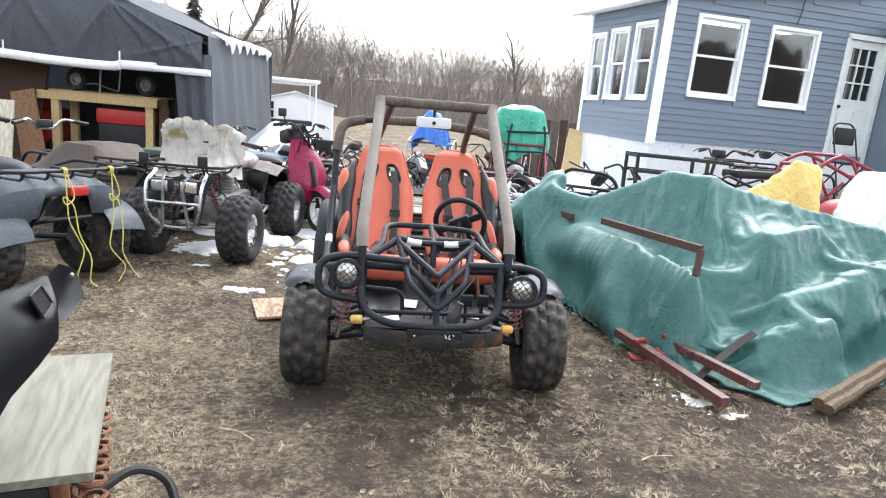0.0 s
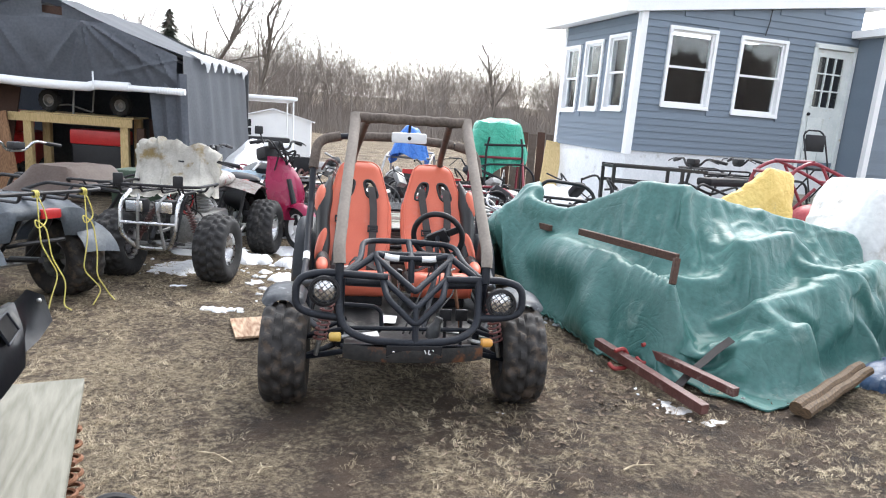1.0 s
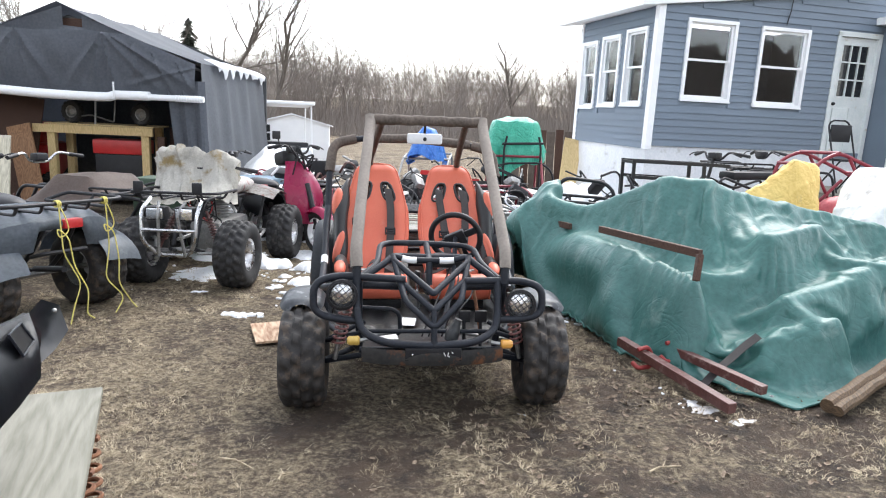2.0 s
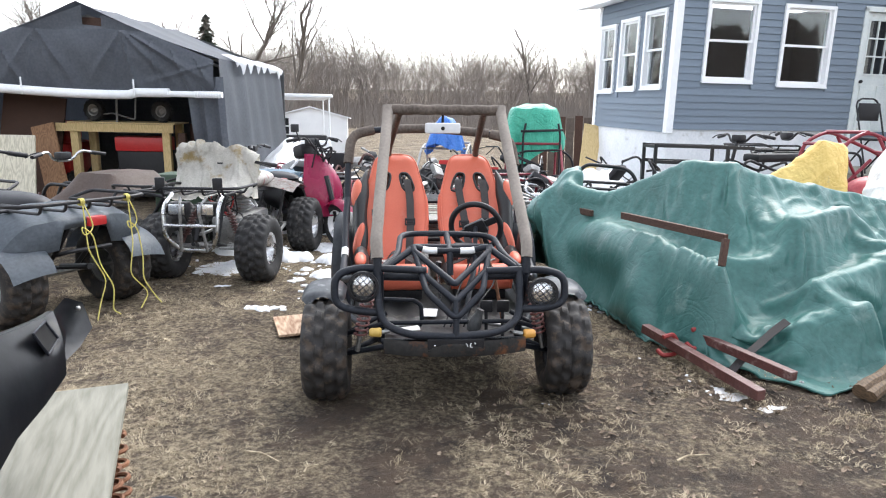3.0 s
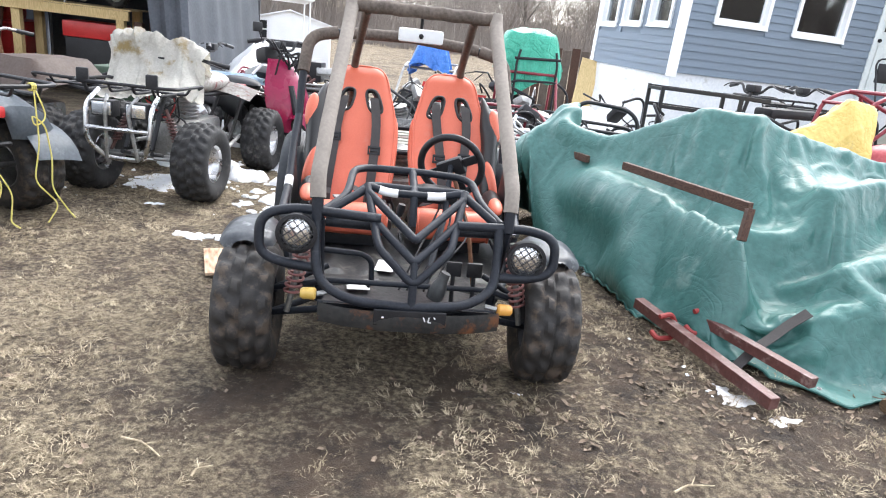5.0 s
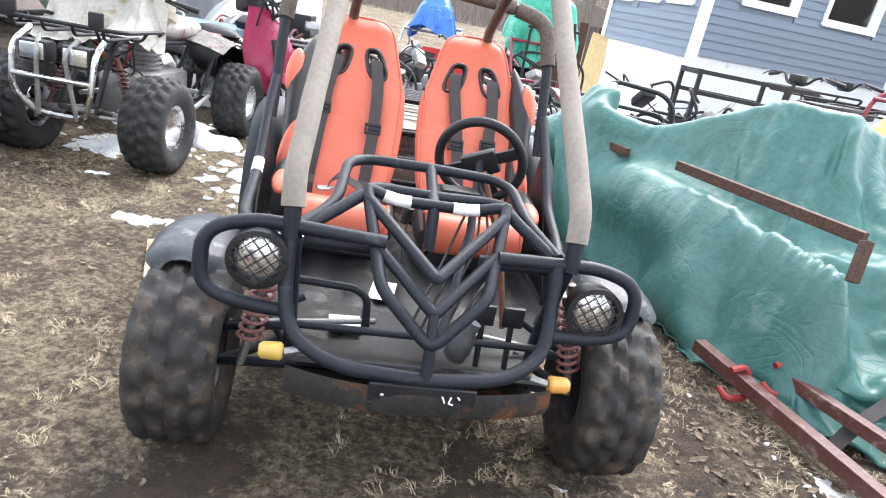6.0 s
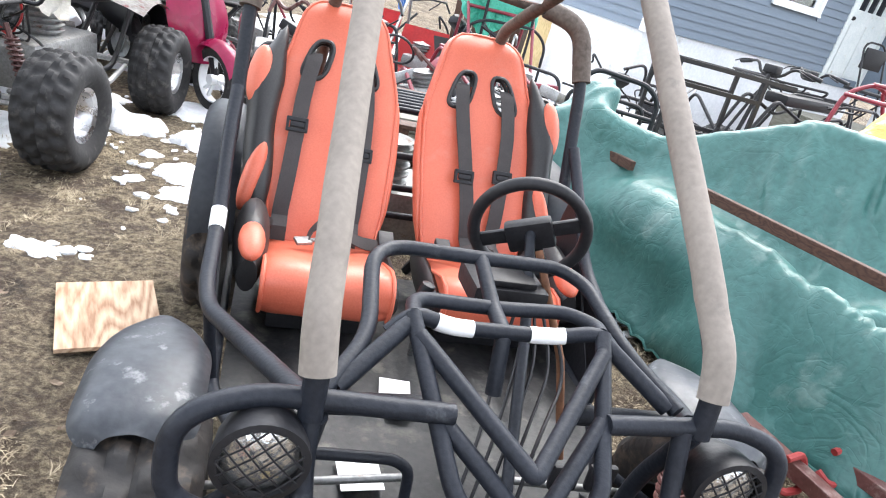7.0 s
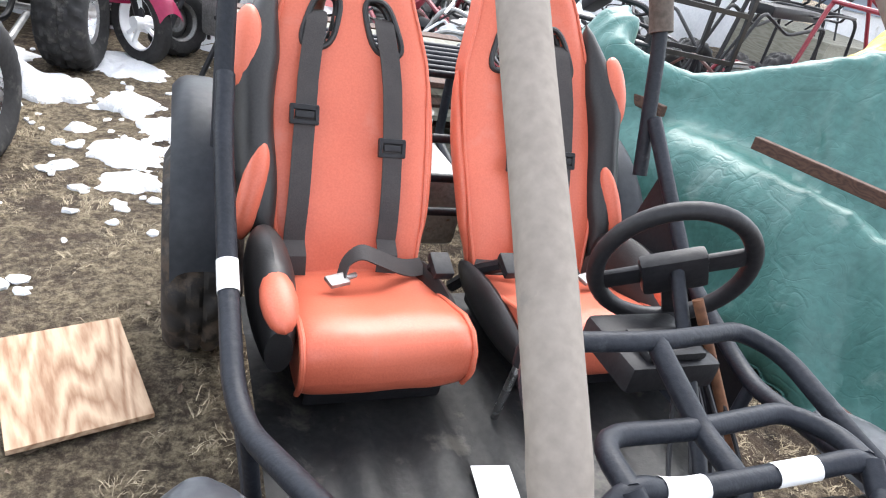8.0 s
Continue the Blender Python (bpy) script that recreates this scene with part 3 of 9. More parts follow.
box(bm, (3.43, 0.03, gz0), (gx0, 0.08, gz1))
box(bm, (gx1, 0.03, gz0), (4.21, 0.08, gz1))
for a in (3.52, 3.86):
    box(bm, (a, 0.015, 0.88), (a + 0.26, 0.032, 1.62), bevel=0.012)
part("door_leaf", bm, M_DOOR, door, smooth=False)
for k in range(4):
    x, z = gx0 + (gx1 - gx0) * k / 3, gz0 + (gz1 - gz0) * k / 3
    for lo, hi in (((x - 0.012, 0.022, gz0), (x + 0.012, 0.05, gz1)), ((gx0, 0.020, z - 0.012), (gx1, 0.048, z + 0.012))):
        bm = bmesh.new()
        box(bm, lo, hi)
        part("glazing_bar", bm, M_DOOR, door, smooth=False)
for i in range(3):
    for j in range(3):
        bm = bmesh.new()
        box(bm, (gx0 + (gx1 - gx0) * i / 3 + 0.013, 0.05, gz0 + (gz1 - gz0) * j / 3 + 0.013), (gx0 + (gx1 - gx0) * (i + 1) / 3 - 0.013, 0.056, gz0 + (gz1 - gz0) * (j + 1) / 3 - 0.013))
        part("pane", bm, M_DARKGLASS, door, smooth=False)
bm = bmesh.new()
ellipsoid(bm, (3.50, 0.0, 1.68), (0.03, 0.035, 0.03))
part("door_knob", bm, M_BLACK, door)
# cable hanging down the wall
bm = bmesh.new()
tube(bm, [(2.36, -0.03, 3.3), (2.33, -0.05, 3.08), (2.30, -0.03, 2.86)], 0.008, 6)
part("cable", bm, M_BLACK, house)

# ---- fabric garage ----
TENT = pose(-5.48, 8.72, -0.34, 0, 0, 7)
tent = thing("fabric_garage", "grey fabric garage with its front rolled up and snowy eaves", "tent", TENT)
HALF, EAVE, PEAK, LONG, ROLL = 1.86, 2.06, 2.76, 4.3, 1.62


def tent_section(y, sag=0.0):
    """Outline of the cover from one foot over the peak to the other."""
    pts = []
    for s in np.linspace(0, 1, 9):
        pts.append((-HALF - 0.10 * (1 - s), EAVE * s))
    for s in np.linspace(0, 1, 11)[1:]:
        pts.append((-HALF + HALF * s, EAVE + (PEAK - EAVE) * s - 0.05 * math.sin(math.pi * s)))
    return pts + [(-x, z) for x, z in pts[-2::-1]]


bm = bmesh.new()
rows = []
ny = 42
for j in range(ny):
    y = LONG * j / (ny - 1)
    rib = abs(math.sin(math.pi * y / 1.26))
    row = []
    for k, (x, z) in enumerate(tent_section(y)):
        f = 0.030 * rib
        w = 0.012 * noise.noise(Vector((x * 3, y * 2.2, z * 3))) + 0.014 * math.sin(y * 9 + 2 * z) * (1 if z < EAVE else 0.3)
        out = math.copysign(1, x) if abs(x) > 0.01 else 0
        row.append(bm.verts.new((x + out * (w - f) * (1.0 if z <= EAVE + 0.01 else 0.35), y, z - (f + 0 * w) * (1 if z > EAVE else 0.0))))
    rows.append(row)
for a, b in zip(rows, rows[1:]):
    for k in range(len(a) - 1):
        bm.faces.new((a[k], a[k + 1], b[k + 1], b[k]))
bmesh.ops.solidify(bm, geom=bm.faces[:], thickness=0.012)
part("cover", bm, M_TENT, tent)


def front_panel(x0, x1, zlo, zhi, y, nx=120, nz=56):
    """Slack cloth of the front: sharp folds run from the pegs along its top to the straps on the roll."""
    folds = [((-0.52, 2.40), (-0.08, 1.72), 0.055, 0.12), ((-0.52, 2.40), (-1.00, 1.72), 0.05, 0.10), ((-0.52, 2.40), (-0.70, 1.62), 0.04, 0.07), ((-0.52, 2.40), (-0.34, 1.64), 0.03, 0.08),
             ((0.60, 2.38), (0.12, 1.68), 0.055, 0.12), ((0.60, 2.38), (0.76, 1.62), 0.05, 0.07), ((0.60, 2.38), (1.28, 1.70), 0.05, 0.11), ((0.60, 2.38), (0.42, 1.66), 0.035, 0.08), ((0.72, 2.34), (1.74, 1.74), 0.055, 0.10),
             ((0.98, 2.25), (1.05, 1.66), 0.04, 0.07), ((1.25, 2.14), (1.48, 1.66), 0.045, 0.08), ((1.78, 1.98), (0.92, 1.72), 0.04, 0.07), ((1.55, 2.05), (1.76, 1.70), 0.04, 0.06),
             ((-1.05, 2.22), (-0.72, 1.62), 0.05, 0.09), ((-1.05, 2.22), (-1.34, 1.64), 0.05, 0.10), ((-1.55, 2.04), (-1.10, 1.66), 0.045, 0.08), ((-1.62, 2.0), (-1.70, 1.62), 0.04, 0.08)]
    bm = bmesh.new()
    g = []
    for j in range(nz + 1):
        row = []
        for i in range(nx + 1):
            s, t = i / nx, j / nz
            x = x0 + (x1 - x0) * s
            lo, hi = zlo(x), zhi(x)
            z = hi + (lo - hi) * t
            d = 0.05 * math.sin(math.pi * t)
            for (ax, az), (bx, bz), high, wide in folds:
                q = max(0.0, min(1.0, ((x - ax) * (bx - ax) + (z - az) * (bz - az)) / ((bx - ax) ** 2 + (bz - az) ** 2)))
                off = math.hypot(x - ax - q * (bx - ax), z - az - q * (bz - az))
                w = wide * (0.25 + 0.75 * q)
                d += high * (0.35 + 0.65 * math.sin(math.pi * min(1, 0.15 + 0.8 * q))) * max(0.0, 1 - off / w) ** 1.3
            d += 0.03 * noise.noise(Vector((x * 2.5, z * 2.5, 0))) + 0.010 * noise.noise(Vector((x * 9, z * 5, 3)))
            row.append(bm.verts.new((x, y - d, z)))
        g.append(row)
    for a, b in zip(g, g[1:]):
        for k in range(nx):
            bm.faces.new((a[k], a[k + 1], b[k + 1], b[k]))
    bmesh.ops.solidify(bm, geom=bm.faces[:], thickness=0.006)
    return bm


gable = lambda x: PEAK - (PEAK - EAVE) * abs(x) / HALF - 0.05
part("front_flap", front_panel(-1.84, 1.80, lambda x: ROLL - 0.03 + 0.02 * math.sin(x * 2), lambda x: min(2.39 + 0.012 * math.sin(5 * x), gable(x)), -0.05), M_TENT, tent, "grey front flap hanging in folds")
# cloth under the peak, with a gap that shows the brown inside
bm = bmesh.new()
cols = [(-1.1, gable(-1.1)), (0.05, gable(0.05) + 0.02), (0.05, 2.46), (0.30, 2.44), (0.30, gable(0.30)), (1.1, gable(1.1)), (1.1, 2.28), (-1.1, 2.28)]
bm.faces.new([bm.verts.new((x, 0.03, z)) for x, z in cols])
bmesh.ops.solidify(bm, geom=bm.faces[:], thickness=0.008)
part("gable_cloth", bm, M_TENT, tent, smooth=False)
bm = bmesh.new()
box(bm, (-0.10, 0.12, 2.36), (0.42, 0.15, 2.56))
part("ridge_board", bm, M_OLDWOOD, tent, "brown board inside the peak", smooth=False)
# side curtain gathered at the front edge
bm = bmesh.new()
g = []
for j in range(15):
    z = (EAVE - 0.25) * (1 - j / 14)
    row = []
    for i in range(13):
        s = i / 12
        wd = 0.50 - 0.10 * j / 14
        row.append(bm.verts.new((HALF + 0.04 - wd * (1 - s) + 0.08 * (1 - z / EAVE), -0.06 - 0.05 * math.sin(s * 15 + z) * (0.4 + 0.6 * (1 - z / EAVE)), z)))
    g.append(row)
for a, b in zip(g, g[1:]):
    for k in range(12):
        bm.faces.new((a[k], a[k + 1], b[k + 1], b[k]))
bmesh.ops.solidify(bm, geom=bm.faces[:], thickness=0.01)
part("curtain", bm, M_TENT, tent)
# rolled door round a white pole
bm = bmesh.new()
roll = [Vector((x, -0.14 + 0.02 * math.sin(x * 2.2), ROLL - 0.03 - 0.045 * math.sin((x + 0.9) * 1.25) * (1 if x < 0.75 else 0.3))) for x in np.linspace(-2.3, 1.2, 40)]
tube(bm, roll, 0.062, 12)
part("door_roll", bm, M_TRIM, tent, "rolled white door fabric under the flap")
bm = bmesh.new()
tube(bm, [(1.15, -0.14, ROLL - 0.05), (1.92, -0.14, ROLL - 0.05)], 0.042, 12)
for k in range(10):
    lathe(bm, [(0.0, 1.55 + k * 0.035), (0.05, 1.55 + k * 0.035), (0.05, 1.562 + k * 0.035), (0.0, 1.562 + k * 0.035)], pose(0, -0.14, ROLL - 0.05), 10)
part("pole", bm, M_TRIM, tent, "white pole with a spiral wrapping")
for x in (-0.72, 0.76):
    bm = bmesh.new()
    box(bm, (x - 0.010, -0.212, ROLL - 0.10), (x + 0.010, -0.200, ROLL + 0.13), bevel=0.003)
    part("strap", bm, M_TRIM, tent)
for x in (-HALF, HALF):
    for y in (0.30, 1.5, 2.8, 4.1):
        bm = bmesh.new()
        tube(bm, [(x * 0.975, y, 0), (x * 0.955, y, EAVE - 0.10), (0, y, PEAK - 0.16)], 0.022, 8)
        part("frame_pole", bm, M_STEEL, tent)
# back panel, a darker grey than the cover
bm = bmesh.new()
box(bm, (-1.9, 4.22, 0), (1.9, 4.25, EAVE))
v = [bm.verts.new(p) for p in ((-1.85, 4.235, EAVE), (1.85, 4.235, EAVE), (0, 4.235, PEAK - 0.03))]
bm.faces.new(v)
part("back_panel", bm, M_TENTBACK, tent, smooth=False)
# snow left along the rear of the eave, hanging over its edge
for y0, y1, seed in ((0.55, 1.75, 0), (1.9, 2.7, 4), (2.75, 4.1, 8)):
    bm = bmesh.new()
    prev = None
    n = int((y1 - y0) * 40)
    for i in range(n + 1):
        y = y0 + (y1 - y0) * i / n
        end = min(1.0, 6 * min(i / n, 1 - i / n) + 0.08)
        wide = end * (0.10 + 0.20 * max(0.0, 0.55 + noise.noise(Vector((y * 2.6, seed, 0)))))
        hang = end * 0.16 * max(0.05, 0.5 + 1.3 * noise.noise(Vector((y * 4.2, seed, 5))))
        row = []
        for k in range(11):
            t = -hang + (wide + hang) * k / 10
            bump_ = 0.030 * math.sin(math.pi * k / 10) ** 0.6 * end + 0.008 * noise.noise(Vector((t * 16, y * 13, seed)))
            if t < 0:
                row.append(bm.verts.new((HALF + 0.05 + bump_, y, EAVE + t)))
            else:
                row.append(bm.verts.new((HALF + 0.03 - t, y, EAVE + 0.012 + (PEAK - EAVE) * t / HALF + bump_)))
        if prev:
            for k in range(10):
                bm.faces.new((prev[k], prev[k + 1], row[k + 1], row[k]))
        prev = row
    bmesh.ops.solidify(bm, geom=bm.faces[:], thickness=0.02)
    part("roof_snow", bm, M_SNOW, tent, "melting snow over the eave")
# ---- bare trees ----
def limb(segs, p, d, length, r, level, rng, depth=4, kids=3, wob=0.22, up=0.12):
    """Grows one limb and its twigs as a list of tapered segments."""
    n = 3 if level else 5
    for i in range(n):
        d2 = (d + Vector((rng.gauss(0, wob), rng.gauss(0, wob), rng.gauss(0, wob * 0.6) + up)) * (0.55 if level == 0 else 1)).normalized()
        q = p + d2 * length / n
        r2 = r * (0.86 if level == 0 else 0.74)
        segs.append((p, q, r, r2))
        if level < depth and i >= (1 if level == 0 else 0):
            for _ in range(rng.choice((1, 2, kids)) if level else kids - 1):
                a = rng.uniform(0, 6.28)
                side = d2.orthogonal().normalized()
                side.rotate(Matrix.Rotation(a, 3, d2))
                k = rng.uniform(0.45, 0.95)
                limb(segs, q, (d2 + side * k).normalized(), length * rng.uniform(0.38, 0.62), r2 * 0.55, level + 1, rng, depth, kids, wob, up)
        p, d, r = q, d2, r2


def seg_mesh(segs, sides):
    verts, faces = [], []
    for p, q, r1, r2 in segs:
        t = (q - p).normalized()
        u = t.orthogonal().normalized()
        w = t.cross(u)
        b = len(verts)
        for c, rr in ((p, r1), (q, r2)):
            for k in range(sides):
                a = 2 * math.pi * k / sides
                verts.append(c + (u * math.cos(a) + w * math.sin(a)) * rr)
        for k in range(sides):
            faces.append((b + k, b + (k + 1) % sides, b + sides + (k + 1) % sides, b + sides + k))
    return verts, faces


def bare_tree(x, y, h, seed, label, r=0.13, lean=(0, 0)):
    rng = random.Random(seed)
    segs = []
    limb(segs, Vector((0, 0, -0.1)), Vector((lean[0], lean[1], 1)).normalized(), h * 0.72, r * 1.15, 0, rng, 4, 4, 0.20, 0.13)
    v, f = seg_mesh([s for s in segs if s[2] > r * 0.12], 7)
    e = thing("tree", label, "tree", pose(x, y, ground_z(x, y)), "bare trees behind the yard")
    flat_mesh("trunk", v, f, M_BARK, e, True)
    v, f = seg_mesh([s for s in segs if s[2] <= r * 0.12], 3)
    if v:
        flat_mesh("crown", v, f, M_BARK, e, True)
    return e


bare_tree(-13.6, 34, 8.8, 3, "tall bare tree with forked grey limbs", 0.15, (0.05, 0))
bare_tree(-11.3, 35, 9.0, 8, "tall bare tree with spreading upper branches", 0.14, (0.14, 0))
bare_tree(-16.4, 38, 8.6, 5, "thin bare tree leaning a little", 0.09, (-0.12, 0))
bare_tree(-25.5, 38, 8.4, 12, "bushy bare tree behind the fabric garage", 0.13)
bare_tree(-28.5, 40, 8.8, 14, "bushy bare tree behind the fabric garage", 0.13)
bare_tree(10.4, 44, 9.6, 21, "bare tree beside the house", 0.13)
bare_tree(8.2, 46, 9.0, 24, "bare tree beside the house", 0.12)
bare_tree(2.6, 50, 8.6, 27, "bare tree standing out of the wood's edge", 0.13)
# small conifer
rng = random.Random(4)
con = thing("conifer_tree", "small dark conifer behind the fabric garage", "tree", pose(-17.6, 40, ground_z(-17.6, 40)) @ Matrix.Scale(1.16, 4))
bm = bmesh.new()
tube(bm, [(0, 0, -0.1), (0, 0, 5.6)], 0.10, 7, r2=0.02)
part("trunk", bm, M_BARK, con)
vv, ff = [], []
for i in range(900):
    z = rng.uniform(0.8, 5.7)
    rad = (5.8 - z) * 0.26 * rng.uniform(0.35, 1.1)
    a = rng.uniform(0, 6.28)
    c = Vector((rad * math.cos(a), rad * math.sin(a), z - rad * 0.25))
    o = Vector((math.cos(a), math.sin(a), -0.35)) * rng.uniform(0.18, 0.42)
    s = Vector((-math.sin(a), math.cos(a), rng.uniform(-0.4, 0.4))) * rng.uniform(0.05, 0.12)
    b = len(vv)
    vv += [c - s, c + s, c + o, c - o * 0.3 + Vector((0, 0, 0.08))]
    ff += [(b, b + 1, b + 2), (b, b + 3, b + 1)]
flat_mesh("crown", vv, ff, M_CONIFER, con)


# the wood's edge: several kinds of tree skeleton, set many times into one mesh, all round the yard
def tree_line():
    rng = random.Random(77)
    kinds = []
    for k in range(8):
        segs = []
        limb(segs, Vector((0, 0, 0)), Vector((rng.gauss(0, 0.10), rng.gauss(0, 0.10), 1)).normalized(), 4.2 + 1.8 * rng.random(), 0.058, 0, rng, 3, 3, 0.24 + 0.10 * rng.random(), 0.02 + 0.05 * rng.random())
        v, f = seg_mesh(segs, 3)
        kinds.append((np.array([tuple(p) for p in v]), np.array(f)))
    V, Fc, base = [], [], 0
    spots = []
    for i in range(820):
        y = 46 + 44 * rng.random() ** 1.1
        x = rng.uniform(-0.85, 0.68) * y * 1.05
        stand = 1 + 0.30 * noise.noise(Vector((x * 0.11, y * 0.05, 3))) + 0.22 * noise.noise(Vector((x * 0.35, y * 0.1, 8)))
        spots.append((x, y, (0.80 + 0.004 * y) * stand * rng.uniform(0.72, 1.12) * (1.35 if rng.random() < 0.10 else 1.0)))
    # unseen trees behind the camera, added only for the window reflections
    for i in range(120):
        a = rng.uniform(3.5, 5.95)
        r = rng.uniform(26, 44)
        spots.append((r * math.cos(a), r * math.sin(a), 1.1 * rng.uniform(0.7, 1.1)))
    for x, y, s in spots:
        v, f = kinds[rng.randrange(8)]
        a = rng.uniform(0, 6.28)
        c, sn = math.cos(a), math.sin(a)
        w = np.stack([(v[:, 0] * c - v[:, 1] * sn) * s + x, (v[:, 0] * sn + v[:, 1] * c) * s + y, v[:, 2] * s + ground_z(x, y) - 0.2], 1)
        V.append(w)
        Fc.append(f + base)
        base += len(w)
    # brush below and fine twigs in the crowns
    gen = np.random.default_rng(6)
    n = 60000
    y = 42 + 45 * gen.random(n)
    x = (gen.random(n) * 1.56 - 0.86) * y * 1.05
    # some of the brush is added out of view, for the same reflections
    back = gen.random(n) < 0.12
    ang = 3.5 + 2.45 * gen.random(n)
    rad = 24 + 18 * gen.random(n)
    x, y = np.where(back, rad * np.cos(ang), x), np.where(back, rad * np.sin(ang), y)
    z = np.zeros(n)
    h = (0.8 + 2.7 * gen.random(n) ** 1.5) * (0.72 + 0.28 * np.sin(x * 0.35) ** 2)
    lean = gen.normal(0, 0.34, (n, 2))
    wd = 0.010 + 0.016 * gen.random(n)
    m = 90000
    pick = gen.integers(0, 820, m)
    at = np.array(spots)[pick]
    tall = 0.35 + 0.65 * gen.random(m)
    wide = 1.5 * at[:, 2] * np.sin(np.pi * np.clip(tall, 0.05, 0.97)) ** 0.6
    turn, r_ = gen.uniform(0, 6.283, m), wide * gen.random(m) ** 0.5
    x, y = np.r_[x, at[:, 0] + r_ * np.cos(turn)], np.r_[y, at[:, 1] + r_ * np.sin(turn)]
    z, h = np.r_[z, tall * 5.6 * at[:, 2] * (0.8 + 0.2 * gen.random(m))], np.r_[h, gen.uniform(0.3, 0.95, m)]
    lean = np.concatenate([lean, np.stack([np.cos(turn), np.sin(turn)], 1) * gen.uniform(0.1, 0.9, (m, 1)) + gen.normal(0, 0.25, (m, 2))])
    wd = np.r_[wd, 0.006 + 0.006 * gen.random(m)]
    n += m
    gz = np.array([ground_z(a, b) for a, b in zip(x, y)]) + z
    p0 = np.stack([x - wd, y, gz - 0.1], 1)
    p1 = np.stack([x + wd, y, gz - 0.1], 1)
    p2 = np.stack([x + lean[:, 0] * h, y + lean[:, 1] * h, gz + h], 1)
    V.append(np.concatenate([p0, p1, p2]))
    idx = np.arange(n)
    tri = np.stack([idx, idx + n, idx + 2 * n], 1) + base
    verts = np.concatenate(V)
    faces = [tuple(q) for f in Fc for q in f.tolist()] + [tuple(q) for q in tri.tolist()]
    ob = flat_mesh("woods", verts.tolist(), faces, M_WOODS)
    tagged(ob, "bare grey-brown winter woods along the horizon", "woods", kind="stuff")


tree_line()


# unseen ragged wall behind the camera, added to darken what the windows reflect
bm = bmesh.new()
prev = None
for i in range(240):
    a = radians(185 + 170 * i / 239)
    x, y = 30 * math.cos(a), 2 + 30 * math.sin(a)
    h = 5.6 + 1.6 * noise.noise(Vector((i * 0.13, 0, 0))) + 1.6 * noise.noise(Vector((i * 0.9, 3, 0)))
    col = [bm.verts.new((x + 0.5 * noise.noise(Vector((i * 0.7, k, 0))), y + 0.5 * noise.noise(Vector((i * 0.7, k, 5))), -1.0 + (h + 1.0) * k / 6)) for k in range(7)]
    if prev:
        for k in range(6):
            bm.faces.new((prev[k], col[k], col[k + 1], prev[k + 1]))
    prev = col
tagged(part("backdrop", bm, M_WOODS), "unseen brown backdrop that keeps the sky out of the window panes", "woods", kind="structure")
# ---- heap under a green tarpaulin ----
TARP_EDGE = [(0.52, 5.36), (0.66, 4.78), (0.90, 4.25), (1.13, 3.55), (1.42, 3.18), (1.80, 2.86), (2.25, 3.10), (2.95, 3.72), (3.42, 4.30), (3.45, 5.1), (2.5, 5.6), (1.25, 5.95)]
TARP_PROPS = [  # lines of things below it: from, to (x, y, z), and how blunt
    ((0.77, 5.18, 0.74), (0.80, 5.05, 0.72), 0.03), ((0.80, 5.0, 0.60), (1.10, 4.75, 0.60), 0.10),
    ((1.10, 4.75, 0.62), (1.50, 4.42, 0.88), 0.12), ((1.50, 4.42, 0.88), (1.72, 4.25, 0.89), 0.12), ((1.72, 4.25, 0.86), (2.30, 4.45, 0.74), 0.14),
    ((2.30, 4.45, 0.74), (3.05, 4.72, 0.60), 0.16), ((0.84, 4.92, 0.39), (1.10, 4.28, 0.44), 0.04), ((1.10, 4.28, 0.44), (1.44, 3.42, 0.49), 0.04),
    ((1.44, 3.42, 0.40), (1.46, 3.36, 0.34), 0.05), ((1.95, 3.45, 0.36), (2.55, 3.75, 0.46), 0.12), ((2.55, 3.75, 0.46), (3.0, 4.15, 0.50), 0.14),
    ((2.0, 3.85, 0.62), (2.35, 4.05, 0.66), 0.12), ((1.80, 3.22, 0.20), (2.15, 3.30, 0.30), 0.08), ((1.35, 3.75, 0.36), (1.75, 3.70, 0.40), 0.05)]


def inside(poly, x, y):
    c = False
    for i in range(len(poly)):
        (x1, y1), (x2, y2) = poly[i - 1], poly[i]
        if (y1 > y) != (y2 > y) and x < (x2 - x1) * (y - y1) / (y2 - y1) + x1:
            c = not c
    return c


def draped(edge, props, step, x0, x1, y0, y1, rounds=900, slack=0.0, fold=1.0, seed=0):
    """A stretched sheet over props, pinned to the ground along its edge: relaxed on a grid, then creased."""
    xs, ys = np.arange(x0, x1 + 1e-6, step), np.arange(y0, y1 + 1e-6, step)
    X, Y = np.meshgrid(xs, ys)
    G = np.vectorize(ground_z)(X, Y)
    mask = np.vectorize(lambda a, b: inside(edge, a, b))(X, Y)
    low = np.full(X.shape, -9.0)
    for (ax, ay, az), (bx, by, bz), blunt in props:
        dx, dy = bx - ax, by - ay
        t = np.clip(((X - ax) * dx + (Y - ay) * dy) / (dx * dx + dy * dy), 0, 1)
        d = np.hypot(X - ax - t * dx, Y - ay - t * dy)
        low = np.maximum(low, az + (bz - az) * t - 0.5 * np.maximum(0, d - blunt * 0.3) ** 1.6 / blunt ** 0.6 * 3.2)
    H = np.where(mask, np.maximum(low, G + 0.3), G)
    for _ in range(rounds):
        A = 0.25 * (np.roll(H, 1, 0) + np.roll(H, -1, 0) + np.roll(H, 1, 1) + np.roll(H, -1, 1)) - slack * step * step
        H = np.where(mask, np.maximum(np.maximum(A, low), G + 0.008), G + 0.008)
    return xs, ys, H, mask, G


